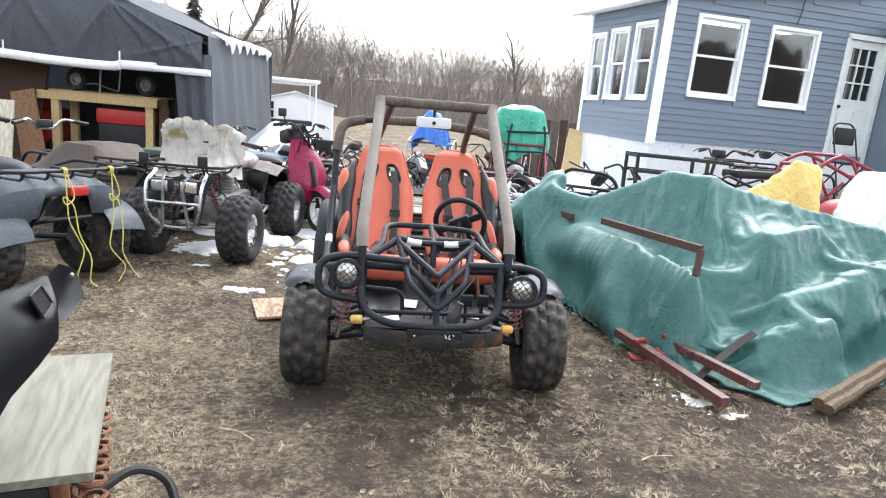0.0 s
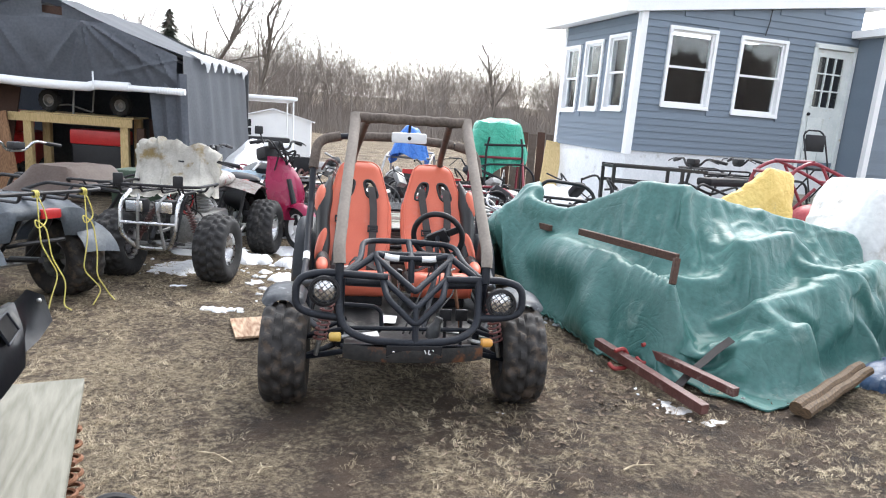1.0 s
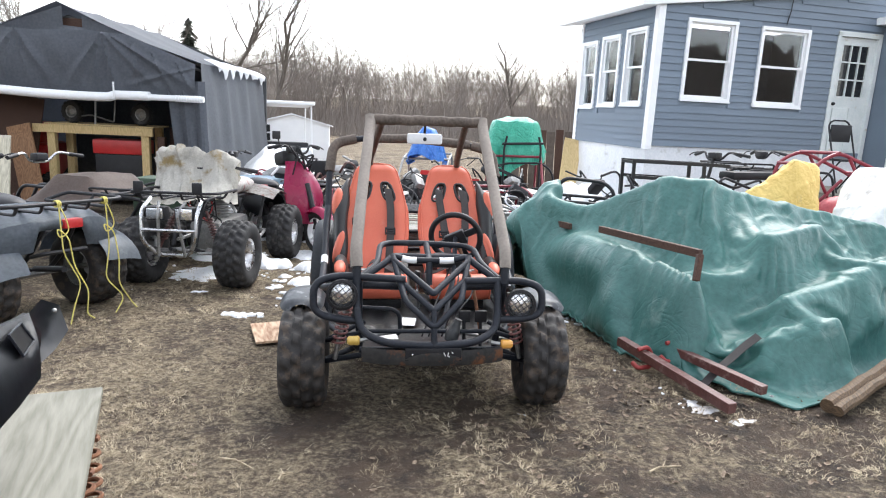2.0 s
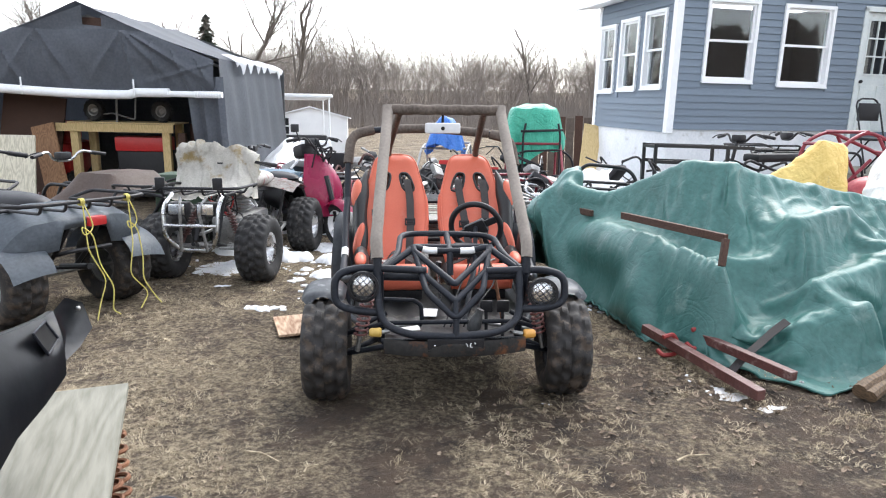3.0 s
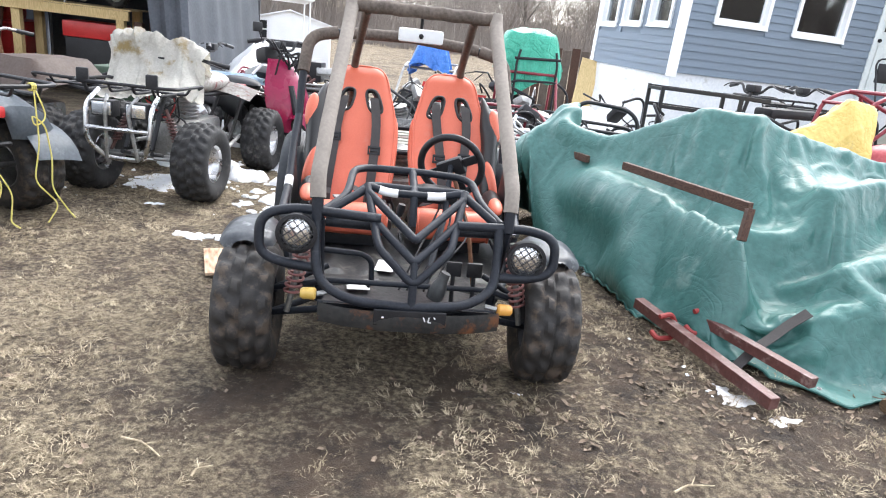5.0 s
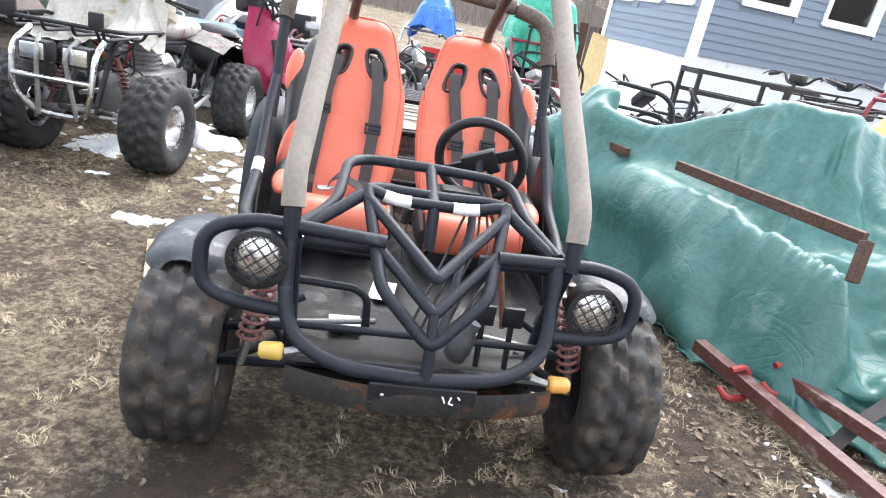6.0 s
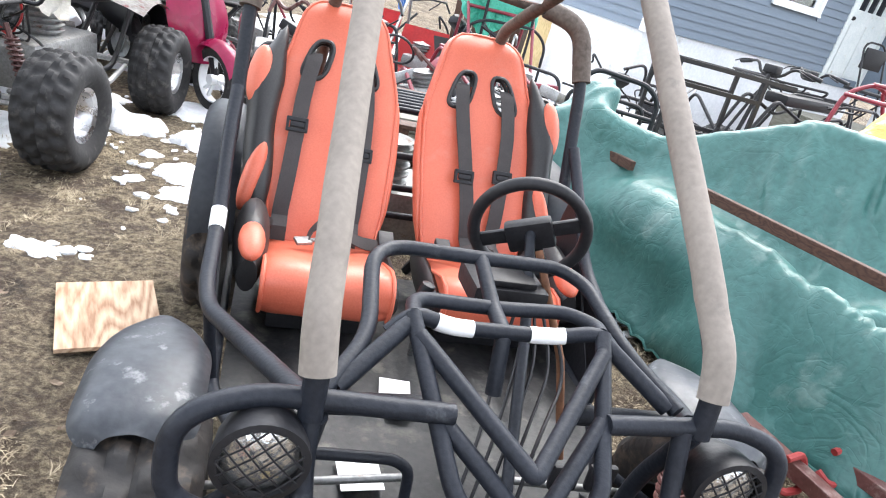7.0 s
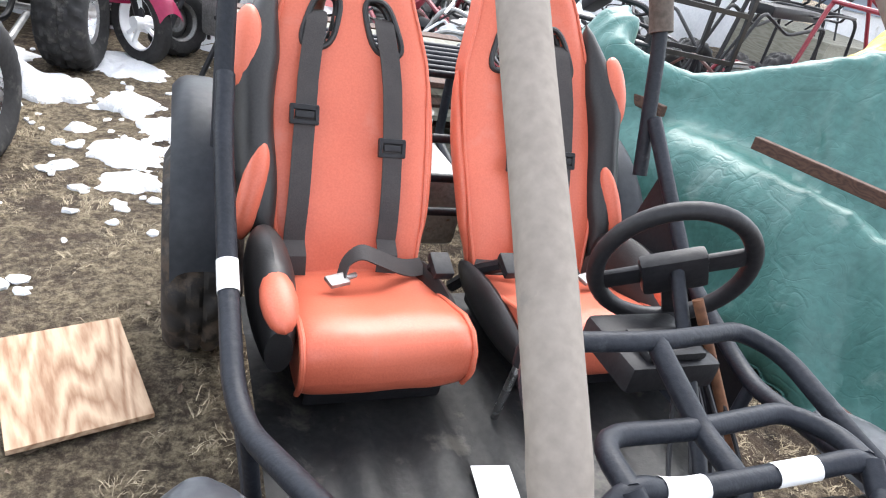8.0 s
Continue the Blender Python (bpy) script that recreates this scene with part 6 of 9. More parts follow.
def bucket_seat(u0, out):
    bm = bmesh.new()
    box(bm, (u0 - 0.14, 0.76, 0.285), (u0 + 0.14, 1.10, 0.338), bevel=0.01)
    seat = part("seat", bm, M_BLACK, buggy, "orange and black vinyl bucket seat")
    bm = bmesh.new()
    NU, NH = 44, 84
    grid = [[bm.verts.new(seat_face(u0, -1 + 2 * i / NU, j / NH)) for i in range(NU + 1)] for j in range(NH + 1)]
    holes = [(-0.42, 0.745), (0.42, 0.745)]

    def in_hole(s, h):
        for c, hc in holes:
            sk = c + (0.10 if c < 0 else -0.10) * -(h - hc) / 0.09 * -0.7
            if (abs(s - sk) / 0.205) ** 3 + (abs(h - hc) / 0.078) ** 3 < 1:
                return True
        return False

    for j in range(NH):
        for i in range(NU):
            if not in_hole(-1 + 2 * (i + 0.5) / NU, (j + 0.5) / NH):
                bm.faces.new((grid[j][i], grid[j][i + 1], grid[j + 1][i + 1], grid[j + 1][i]))
    bmesh.ops.delete(bm, geom=[v for v in bm.verts if not v.link_faces], context="VERTS")
    bmesh.ops.recalc_face_normals(bm, faces=bm.faces)
    if bm.faces[0].normal.y > 0:
        bmesh.ops.reverse_faces(bm, faces=bm.faces)
    ext = bmesh.ops.extrude_face_region(bm, geom=bm.faces[:])
    bmesh.ops.translate(bm, vec=(0, 0.055, -0.012), verts=[g for g in ext["geom"] if isinstance(g, bmesh.types.BMVert)])
    part("backrest", bm, M_ORANGE, seat, "orange vinyl backrest with two belt slots")
    bm = bmesh.new()
    tube(bm, [seat_face(u0, q[0], q[1]) + Vector((0, -0.002, 0)) for q in [(-0.985, k / 50 * 0.985) for k in range(51)] + [(-0.985 + 1.97 * k / 8, 0.995) for k in range(1, 8)] + [(0.985, 0.985 - k / 50 * 0.985) for k in range(51)]], 0.0045, 8)
    part("piping", bm, M_ORANGE, seat)
    for c, hc in holes:
        bm = bmesh.new()
        ring = []
        for k in range(28):
            a = 2 * math.pi * k / 28
            ca, sa = math.cos(a), math.sin(a)
            ds, dh = math.copysign(abs(ca) ** 0.66, ca) * 0.212, math.copysign(abs(sa) ** 0.66, sa) * 0.082
            sk = c + (0.10 if c < 0 else -0.10) * -dh / 0.09 * -0.7
            ring.append(seat_face(u0, sk + ds, hc + dh) + Vector((0, -0.002, 0)))
        for off, rr in ((0.0, 0.0068), (0.03, 0.010)):
            tube(bm, [p + Vector((0, off, -off * 0.3)) for p in ring], rr, 8, closed=True)
        part("slot_rim", bm, M_BLKVINYL, seat, "black rim of a belt slot")
    # side wings: black with orange insets on the outer side, plain on the inner one
    for sd in (-1, 1):
        outer = sd == out
        bm = bmesh.new()
        rows = []
        for j in range(25):
            h = 0.02 + (0.84 if outer else 0.62) * j / 24
            c = seat_face(u0, sd, h)
            k = math.sin(math.pi * min(1, max(0.02, j / 24))) ** 0.55
            bulge = 1 + (0.55 * math.exp(-((h - 0.64) / 0.11) ** 2) + 0.20 * math.exp(-((h - 0.25) / 0.14) ** 2) if outer else 0)
            a_, b_ = (0.040 * k * bulge if outer else 0.016 * k), (0.060 * k * (1 + 0.30 * math.exp(-((h - 0.64) / 0.14) ** 2)) if outer else 0.03 * k)
            c = c + Vector((sd * (0.028 if outer else 0.004), 0.004 if outer else 0.03, 0))
            rows.append([bm.verts.new(c + Vector((a_ * math.cos(t), b_ * math.sin(t), 0.12 * -b_ * math.sin(t)))) for t in np.linspace(0, 2 * math.pi, 19)[:-1]])
        for a, b in zip(rows, rows[1:]):
            for k in range(18):
                bm.faces.new((a[k], a[(k + 1) % 18], b[(k + 1) % 18], b[k]))
        bm.faces.new(rows[0][::-1])
        bm.faces.new(rows[-1])
        part("bolster", bm, M_BLKVINYL if outer else M_ORANGE, seat, "black vinyl side bolster" if outer else "")
        if outer:
            for h, sz, tw in ((0.64, 0.092, 6), (0.25, 0.105, -4)):
                c = seat_face(u0, sd, h) + Vector((sd * (0.050 if h > 0.4 else 0.042), -0.034 if h > 0.4 else -0.028, 0.004))
                bm = bmesh.new()
                ellipsoid(bm, (0, 0, 0), (0.034 if h > 0.4 else 0.027, 0.030, sz), Matrix.Translation(c) @ pose(0, 0, 0, -29, sd * tw, sd * 20), 16, 12)
                part("bolster_inset", bm, M_ORANGE, seat, "orange vinyl inset")
    # cushion
    bm = bmesh.new()
    prof = [(1.085, 0.395), (1.02, 0.418), (0.93, 0.440), (0.84, 0.468), (0.775, 0.488), (0.725, 0.484), (0.697, 0.458), (0.690, 0.420), (0.697, 0.378), (0.715, 0.348), (0.76, 0.338), (0.90, 0.335), (1.085, 0.335)]
    round_ = [(p.y, p.z) for p in rounded([(0, v, z) for v, z in prof], 0.03, True, 4)]
    rows = []
    for i in range(33):
        s = -1 + i / 16
        k = 1 - 0.05 * abs(s) ** 4
        dz = -0.016 * abs(s) ** 8 - 0.006 * (1 - s * s)
        rows.append([bm.verts.new((u0 + 0.160 * s, 0.89 + (v - 0.89) * k + 0.002 * noise.noise(Vector((s * 3, v * 9, 1))), z + dz * (1 if z > 0.4 else -0.4) + 0.003 * noise.noise(Vector((s * 2.5 + u0 * 9, v * 8, 0))))) for v, z in round_])
    for a, b in zip(rows, rows[1:]):
        for k in range(len(round_)):
            bm.faces.new((a[k], a[(k + 1) % len(round_)], b[(k + 1) % len(round_)], b[k]))
    bm.faces.new(rows[0][::-1])
    bm.faces.new(rows[-1])
    part("cushion", bm, M_ORANGE, seat, "orange vinyl seat cushion")
    for s in (-1, 1):
        bm = bmesh.new()
        tube(bm, [(u0 + 0.161 * s, 0.89 + (v - 0.89) * 0.955, z - (0.015 if z > 0.4 else -0.006)) for v, z in prof[1:-3]], 0.006, 8)
        part("piping", bm, M_ORANGE, seat)
    # black hip bolster with an orange top
    for sd in (-1, 1):
        big = sd == out
        bm = bmesh.new()
        rows = []
        for j in range(13):
            t = j / 12
            v, z = 0.735 + 0.36 * t, (0.455 + 0.02 * math.sin(math.pi * t) + 0.02 * t if big else 0.41)
            k = max(0.05, math.sin(math.pi * min(1, 0.08 + t * 0.9))) ** 0.45
            a_, b_ = (0.046 if big else 0.024) * k, (0.082 if big else 0.05) * k
            c = Vector((u0 + sd * (0.198 if big else 0.172), v, z - 0.015))
            rows.append([bm.verts.new(c + Vector((a_ * math.cos(q), 0, b_ * math.sin(q)))) for q in np.linspace(0, 2 * math.pi, 17)[:-1]])
        for a, b in zip(rows, rows[1:]):
            for k in range(16):
                bm.faces.new((a[k], a[(k + 1) % 16], b[(k + 1) % 16], b[k]))
        bm.faces.new(rows[0][::-1])
        bm.faces.new(rows[-1])
        part("hip_bolster", bm, M_BLKVINYL, seat, "black vinyl hip bolster")
        if big:
            bm = bmesh.new()
            ellipsoid(bm, (0, 0, 0), (0.033, 0.074, 0.030), pose(u0 + sd * 0.196, 0.795, 0.506, 12, sd * 12, 0), 16, 12)
            part("bolster_inset", bm, M_ORANGE, seat, "orange vinyl inset")
    # harness
    for k, (s0, s1, hb) in enumerate(((-0.50, -0.84, 0.50), (0.40, 0.50, 0.42)) if out < 0 else ((-0.44, -0.12, 0.40), (0.44, 0.36, 0.42))):
        pts = []
        for j in range(26):
            t = j / 25
            h = 0.752 - 0.72 * t
            s = s0 + (s1 - s0) * t + 0.05 * math.sin(3 * t + k)
            pts.append(seat_face(u0, s, max(0.0, h)) + Vector((0, -0.012 - 0.02 * math.sin(math.pi * t) - (0.03 if t > 0.9 else 0), 0)))
        pts = [pts[0] + Vector((0, 0.06, 0.006)), pts[0] + Vector((0, 0.015, 0.01))] + pts
        bm = bmesh.new()
        ribbon(bm, pts, 0.045)
        belt = part("harness_strap", bm, M_WEB, seat, "dark grey webbing shoulder strap")
        c = seat_face(u0, s0 + (s1 - s0) * (0.752 - hb) / 0.72 + 0.02, hb) + Vector((0, -0.036, 0))
        bm = bmesh.new()
        mm = Matrix.Translation(c) @ pose(0, 0, 0, -25, 0, 0)
        box(bm, (-0.031, -0.006, -0.005), (0.031, 0.007, 0.007), mm, bevel=0.003)
        box(bm, (-0.031, -0.006, -0.036), (0.031, 0.007, -0.026), mm, bevel=0.003)
        for sx in (-0.031, 0.023):
            box(bm, (sx, -0.006, -0.034), (sx + 0.008, 0.007, 0.004), mm)
        box(bm, (-0.02, -0.009, -0.022), (0.02, -0.002, -0.008), mm, bevel=0.002)
        part("strap_adjuster", bm, M_BLACK, belt, "black plastic strap adjuster")
    bm = bmesh.new()
    lap = [(u0 - out * 0.165, 1.04, 0.425), (u0 - out * 0.10, 0.985, 0.452), (u0 - out * 0.02, 0.955, 0.50), (u0 + out * 0.015, 0.95, 0.518), (u0 + out * 0.04, 0.96, 0.49), (u0 + out * 0.055, 0.93, 0.462)]
    ribbon(bm, rounded(lap, 0.04), 0.042, (0.2, 1, 0.3))
    belt = part("lap_strap", bm, M_WEB, seat, "grey webbing lap strap lying on the cushion")
    bm = bmesh.new()
    mm = pose(u0 + out * 0.065, 0.915, 0.468, 8, 0, 20)
    box(bm, (-0.022, -0.016, -0.004), (0.022, 0.016, 0.006), mm, bevel=0.003)
    tube(bm, [mm @ Vector((0.02, 0, 0.002)), mm @ Vector((0.045, 0.004, 0.002))], 0.006, 8)
    part("buckle_tongue", bm, M_STEEL, belt, "bright metal belt tongue")
    bm = bmesh.new()
    ribbon(bm, rounded([(u0 + out * 0.155, 1.06, 0.40), (u0 + out * 0.150, 1.03, 0.45), (u0 + out * 0.165, 0.99, 0.48), (u0 + out * 0.19, 0.97, 0.45)], 0.03), 0.04, (0.3, 1, 0))
    part("lap_strap", bm, M_WEB, seat)


bucket_seat(-0.235, -1)
bucket_seat(0.225, 1)
# belt stalks between the seats
for u in (-0.035, 0.045):
    bm = bmesh.new()
    tube(bm, [(u, 1.10, 0.33), (u * 1.5, 1.02, 0.43), (u * 2.0, 0.965, 0.475)], 0.016, 8)
    box(bm, (-0.022, -0.03, -0.01), (0.022, 0.03, 0.012), pose(u * 2.1, 0.94, 0.488, 20, 0, 0), bevel=0.005)
    part("belt_stalk", bm, M_BLACK, buggy)

# ---- quads and scooter ----
def shell(rows, material, parent, name, label="", thick=0.006):
    """A moulded plastic shell from rows of points."""
    bm = bmesh.new()
    g = [[bm.verts.new(p) for p in r] for r in rows]
    for a, b in zip(g, g[1:]):
        for k in range(len(a) - 1):
            bm.faces.new((a[k], a[k + 1], b[k + 1], b[k]))
    bmesh.ops.solidify(bm, geom=bm.faces[:], thickness=thick)
    return part(name, bm, material, parent, label)


def rod(name, pts, r, material, parent, rad=0.04, label="", n=8):
    bm = bmesh.new()
    pipe(bm, pts, r, rad, n)
    return part(name, bm, material, parent, label)


def rack(parent, y0, y1, z, w, material, bars=4, r=0.011, lip=0.05):
    s = 1 if y1 > y0 else -1
    rod("rack_rim", [(-w * 0.7, y0, z), (-w, y0 + s * 0.05, z + lip), (-w, y1 - s * 0.05, z + lip), (-w * 0.75, y1, z + lip), (w * 0.75, y1, z + lip), (w, y1 - s * 0.05, z + lip), (w, y0 + s * 0.05, z + lip), (w * 0.7, y0, z)], r, material, parent, 0.06)
    for k in range(bars):
        x = -w * 0.7 + 1.4 * w * k / (bars - 1)
        rod("rack_bar", [(x, y0, z), (x, y1 - s * 0.02, z), (x, y1, z + lip)], r * 0.8, material, parent, 0.03)
    rod("rack_bar", [(-w, (y0 + y1) / 2, z + lip), (-w * 0.9, (y0 + y1) / 2, z), (w * 0.9, (y0 + y1) / 2, z), (w, (y0 + y1) / 2, z + lip)], r * 0.8, material, parent, 0.02)


def fenders(parent, y, w, z, R, material, front=True):
    """A pair of wheel arches."""
    for s in (-1, 1):
        rows = []
        for i in range(11):
            a = radians(12 + 156 * i / 10)
            rows.append([(s * (w - 0.14 + 0.26 * k / 5), y + (R + 0.08) * math.cos(a), z + (R + 0.02) * math.sin(a) * 0.85 - 0.03 * (k / 5) ** 2) for k in range(6)])
        shell(rows, material, parent, "fender")


def handlebar(parent, y, z, w, material=None, lean=0.0, grips=True, clutter=True):
    m = material or M_BLACK
    rod("handlebar", [(-w, y - 0.10, z + 0.02), (-w * 0.45, y - 0.03, z + 0.06), (-0.09, y, z - 0.03), (0.09, y, z - 0.03), (w * 0.45, y - 0.03, z + 0.06), (w, y - 0.10, z + 0.02)], 0.012, m, parent, 0.05)
    if grips:
        for s in (-1, 1):
            bm = bmesh.new()
            tube(bm, [(s * w * 0.70, y - 0.065, z + 0.04), (s * w * 1.02, y - 0.102, z + 0.018)], 0.018, 10)
            part("grip", bm, M_BLACK, parent)
            rod("brake_lever", [(s * w * 0.62, y + 0.0, z + 0.05), (s * w * 0.75, y + 0.03, z + 0.04), (s * w * 0.98, y + 0.0, z + 0.01)], 0.006, M_BLACK, parent, 0.03)
    if clutter:
        bm = bmesh.new()
        box(bm, (-0.06, y - 0.05, z - 0.02), (0.06, y + 0.04, z + 0.05), bevel=0.015)
        part("instrument_pod", bm, M_BLACK, parent)


def quad(m, name, label, group, body=None, R=0.26, W=0.23, wb=1.22, track=0.37, tmat=None, rim=None, knobs=20):
    q = thing(name, label, "quad bike", m, group)
    f, b = wb / 2, -wb / 2
    for x, y in ((-track, f), (track, f), (-track, b), (track, b)):
        wheel(q, pose(x, y, R - 0.006), R, W, 0.12, tmat or M_TYRE2, rim or M_STEEL, knobs, 4, int(math.copysign(1, x)))
    for y in (f, b):
        rod("axle", [(-track, y, R), (track, y, R)], 0.018, M_STEEL, q)
    for s in (-1, 1):
        rod("frame_rail", [(s * 0.10, f + 0.12, 0.30), (s * 0.13, f - 0.1, 0.24), (s * 0.13, b + 0.1, 0.24), (s * 0.11, b - 0.1, 0.40), (s * 0.10, b - 0.25, 0.60)], 0.016, M_BLACK, q, 0.08)
        rod("frame_rail", [(s * 0.09, f + 0.10, 0.32), (s * 0.08, f - 0.10, 0.66), (s * 0.09, b, 0.62), (s * 0.10, b - 0.25, 0.60)], 0.016, M_BLACK, q, 0.08)
        for dy in (-0.10, 0.10):
            rod("a_arm", [(s * 0.10, f + dy, 0.27), (s * (track - 0.10), f, 0.25)], 0.012, M_STEEL, q)
        bm = bmesh.new()
        a_, b_ = Vector((s * (track - 0.14), f, 0.28)), Vector((s * 0.12, f - 0.05, 0.58))
        tube(bm, [a_, b_], 0.012, 8)
        for k in range(9):
            c = a_.lerp(b_, 0.25 + 0.07 * k)
            tube(bm, [c + Vector((0.028 * math.cos(t), 0.028 * math.sin(t), 0)) for t in np.linspace(0, 6.28, 9)[:-1]], 0.006, 5, closed=True)
        part("shock_absorber", bm, M_REDMETAL, q, "red coil shock absorber")
    bm = bmesh.new()
    box(bm, (-0.13, b + 0.28, 0.22), (0.13, f - 0.28, 0.46), bevel=0.04)
    lathe(bm, [(0.0, 0.40)] + [(0.10 if k % 4 in (1, 2) else 0.075, 0.42 + 0.007 * k) for k in range(26)] + [(0.0, 0.62)], pose(0, 0.02, 0, 0, -90, 0), 18)
    lathe(bm, [(0.0, 0.12), (0.09, 0.12), (0.10, 0.15), (0.07, 0.17), (0.0, 0.175)], pose(0, 0.02, 0.34), 16)
    part("engine", bm, M_STEEL, q, "grimy finned engine")
    return q


# grey quad with its rear rack and tail lamp towards the camera
g1 = quad(on_ground(-3.13, 4.02, 69), "quad_bike", "faded grey quad with black racks and yellow rope", "quads in the row", R=0.27, W=0.25, tmat=M_TYRE)
fenders(g1, -0.61, 0.40, 0.30, 0.27, M_GREYBODY)
fenders(g1, 0.61, 0.40, 0.30, 0.27, M_GREYBODY)
rows = []
for i in range(19):
    k = max(0, i - 6)
    y = -0.87 + 0.64 * k / 12 - (0.02 * math.sin(i / 6 * math.pi) if i < 6 else 0)
    row = []
    for x in np.linspace(-0.50, 0.50, 27):
        z = 0.60 + 0.07 * math.sin(math.pi * k / 12) + 0.05 * math.cos(x * 3.2) - 0.15 * (max(0.0, abs(x) - 0.30) / 0.20) ** 2
        z -= 0.030 * max(0, 6 - i) * (1.0 if abs(x) > 0.16 else 0.35)
        row.append((x * (1 - 0.012 * max(0, 6 - i)), y + 0.10 * (abs(x) / 0.5) ** 3 * (1 - k / 12) - 0.006 * math.cos(x * 40) * (abs(x) < 0.16), z + 0.004 * noise.noise(Vector((x * 7, y * 7, 1)))))
    rows.append(row)
shell(rows, M_GREYBODY, g1, "rear_body", "faded grey-blue rear body panel", 0.012)
bm = bmesh.new()
box(bm, (0.0, -0.915, 0.585), (0.125, -0.855, 0.645), bevel=0.012)
part("tail_lamp", bm, M_RED, g1, "red tail lamp")
rack(g1, -0.30, -0.94, 0.70, 0.44, M_BLACK, 5, 0.012)
rack(g1, 0.38, 0.98, 0.72, 0.42, M_BLACK, 5, 0.012)
bm = bmesh.new()
ellipsoid(bm, (0, -0.16, 0.70), (0.14, 0.36, 0.07), None, 18, 10)
part("seat", bm, M_BLACK, g1, "black quad seat")
rows = [[(x, 0.2 + 0.7 * i / 8, 0.62 + 0.12 * math.sin(math.pi * (0.25 + 0.6 * i / 8)) - 0.25 * abs(x) ** 2) for x in np.linspace(-0.42, 0.42, 11)] for i in range(9)]
shell(rows, M_GREYBODY, g1, "front_body", "", 0.02)
handlebar(g1, 0.32, 0.96, 0.36)
rod("hitch_bar", [(0, -0.60, 0.30), (0, -0.88, 0.33)], 0.02, M_BLACK, g1)
rod("grab_bar", [(-0.15, -0.8, 0.42), (-0.15, -0.91, 0.45), (0.15, -0.91, 0.45), (0.15, -0.8, 0.42)], 0.013, M_BLACK, g1)
# yellow rope hanging in loops off the rack
rope = []
for k, x0 in enumerate((-0.06, 0.26)):
    pts = [(x0, -1.05, 0.76), (x0 + 0.02, -1.08, 0.68), (x0 + 0.05, -1.08, 0.58), (x0 - 0.03, -1.09, 0.54), (x0 - 0.04, -1.08, 0.61), (x0 + 0.03, -1.09, 0.55), (x0 + 0.05, -1.10, 0.36), (x0 + 0.13 - 0.1 * k, -1.11, 0.20), (x0 + 0.10 + 0.02 * k, -1.12, 0.05), (x0 + 0.13, -1.15, 0.02)]
    pts2 = [(x0, -1.06, 0.74), (x0 - 0.01, -1.09, 0.45), (x0 + 0.09 - 0.15 * k, -1.10, 0.25), (x0 + 0.02 + 0.05 * k, -1.11, 0.10), (x0 - 0.02, -1.13, 0.015)]
    for p in (pts, pts2):
        rod("rope", [(q[0], q[1] + 0.11, q[2]) for q in p], 0.0042, M_ROPE, g1, 0.05, "yellow plastic rope", 6)
    bm = bmesh.new()
    for t in range(3):
        tube(bm, [(x0 - 0.012 + 0.010 * t, -0.94 + 0.020 * math.cos(a), 0.748 + 0.020 * math.sin(a)) for a in np.linspace(0, 6.28, 10)[:-1]], 0.0042, 6, closed=True)
    part("rope", bm, M_ROPE, g1, "yellow rope knotted round the rack")

M_DIRTY = shade("dirty_pale_plastic", (0.20, 0.17, 0.15), (0.46, 0.44, 0.42), rough=0.6, scale=9, fine=50, bump=0.15, c3=(0.22, 0.05, 0.05), spots=0.60)
# stripped sport quad facing the camera, an old cloth over its seat
g2 = quad(on_ground(-2.00, 5.43, 180), "quad_bike", "stripped sport quad with an old cloth over its seat", "quads in the row", R=0.265, W=0.24, wb=1.25, track=0.385, rim=M_CHROME)
rod("front_bumper", [(-0.20, 0.82, 0.70), (-0.21, 0.95, 0.62), (-0.20, 0.98, 0.40), (-0.12, 0.90, 0.28), (0.12, 0.90, 0.28), (0.20, 0.98, 0.40), (0.21, 0.95, 0.62), (0.20, 0.82, 0.70)], 0.015, M_CHROME, g2, 0.06)
rod("front_bumper", [(-0.20, 0.98, 0.48), (0.20, 0.98, 0.48)], 0.013, M_CHROME, g2)
rod("front_bumper", [(-0.10, 0.93, 0.28), (-0.07, 0.98, 0.60), (-0.10, 0.90, 0.68)], 0.012, M_STEEL, g2, 0.04)
rod("front_bumper", [(0.10, 0.93, 0.28), (0.07, 0.98, 0.60), (0.10, 0.90, 0.68)], 0.012, M_STEEL, g2, 0.04)
for x in (-0.11, 0.11):
    bm = bmesh.new()
    box(bm, (x - 0.075, 0.86, 0.545), (x + 0.075, 0.95, 0.65), bevel=0.018)
    hl = part("headlight", bm, M_BLACK, g2, "rectangular headlight")
    bm = bmesh.new()
    box(bm, (x - 0.062, 0.945, 0.557), (x + 0.062, 0.958, 0.638), bevel=0.008)
    part("lens", bm, M_LAMP, hl)
rack(g2, 0.40, 0.92, 0.70, 0.33, M_BLACK, 4, 0.011)
handlebar(g2, 0.30, 0.86, 0.40, clutter=True)
for x in (-0.20, 0.24):
    bm = bmesh.new()
    box(bm, (-0.035, -0.015, -0.04), (0.035, 0.015, 0.05), pose(x, 0.92, 0.78, 0, 0, 20), bevel=0.01)
    tube(bm, [(x, 0.92, 0.74), (x, 0.88, 0.69)], 0.008, 6)
    part("indicator", bm, M_BLACK, g2)
bm = bmesh.new()
ellipsoid(bm, (0, -0.30, 0.72), (0.14, 0.42, 0.08), None, 16, 10)
part("seat", bm, M_DIRTY, g2, "torn pale seat cover")
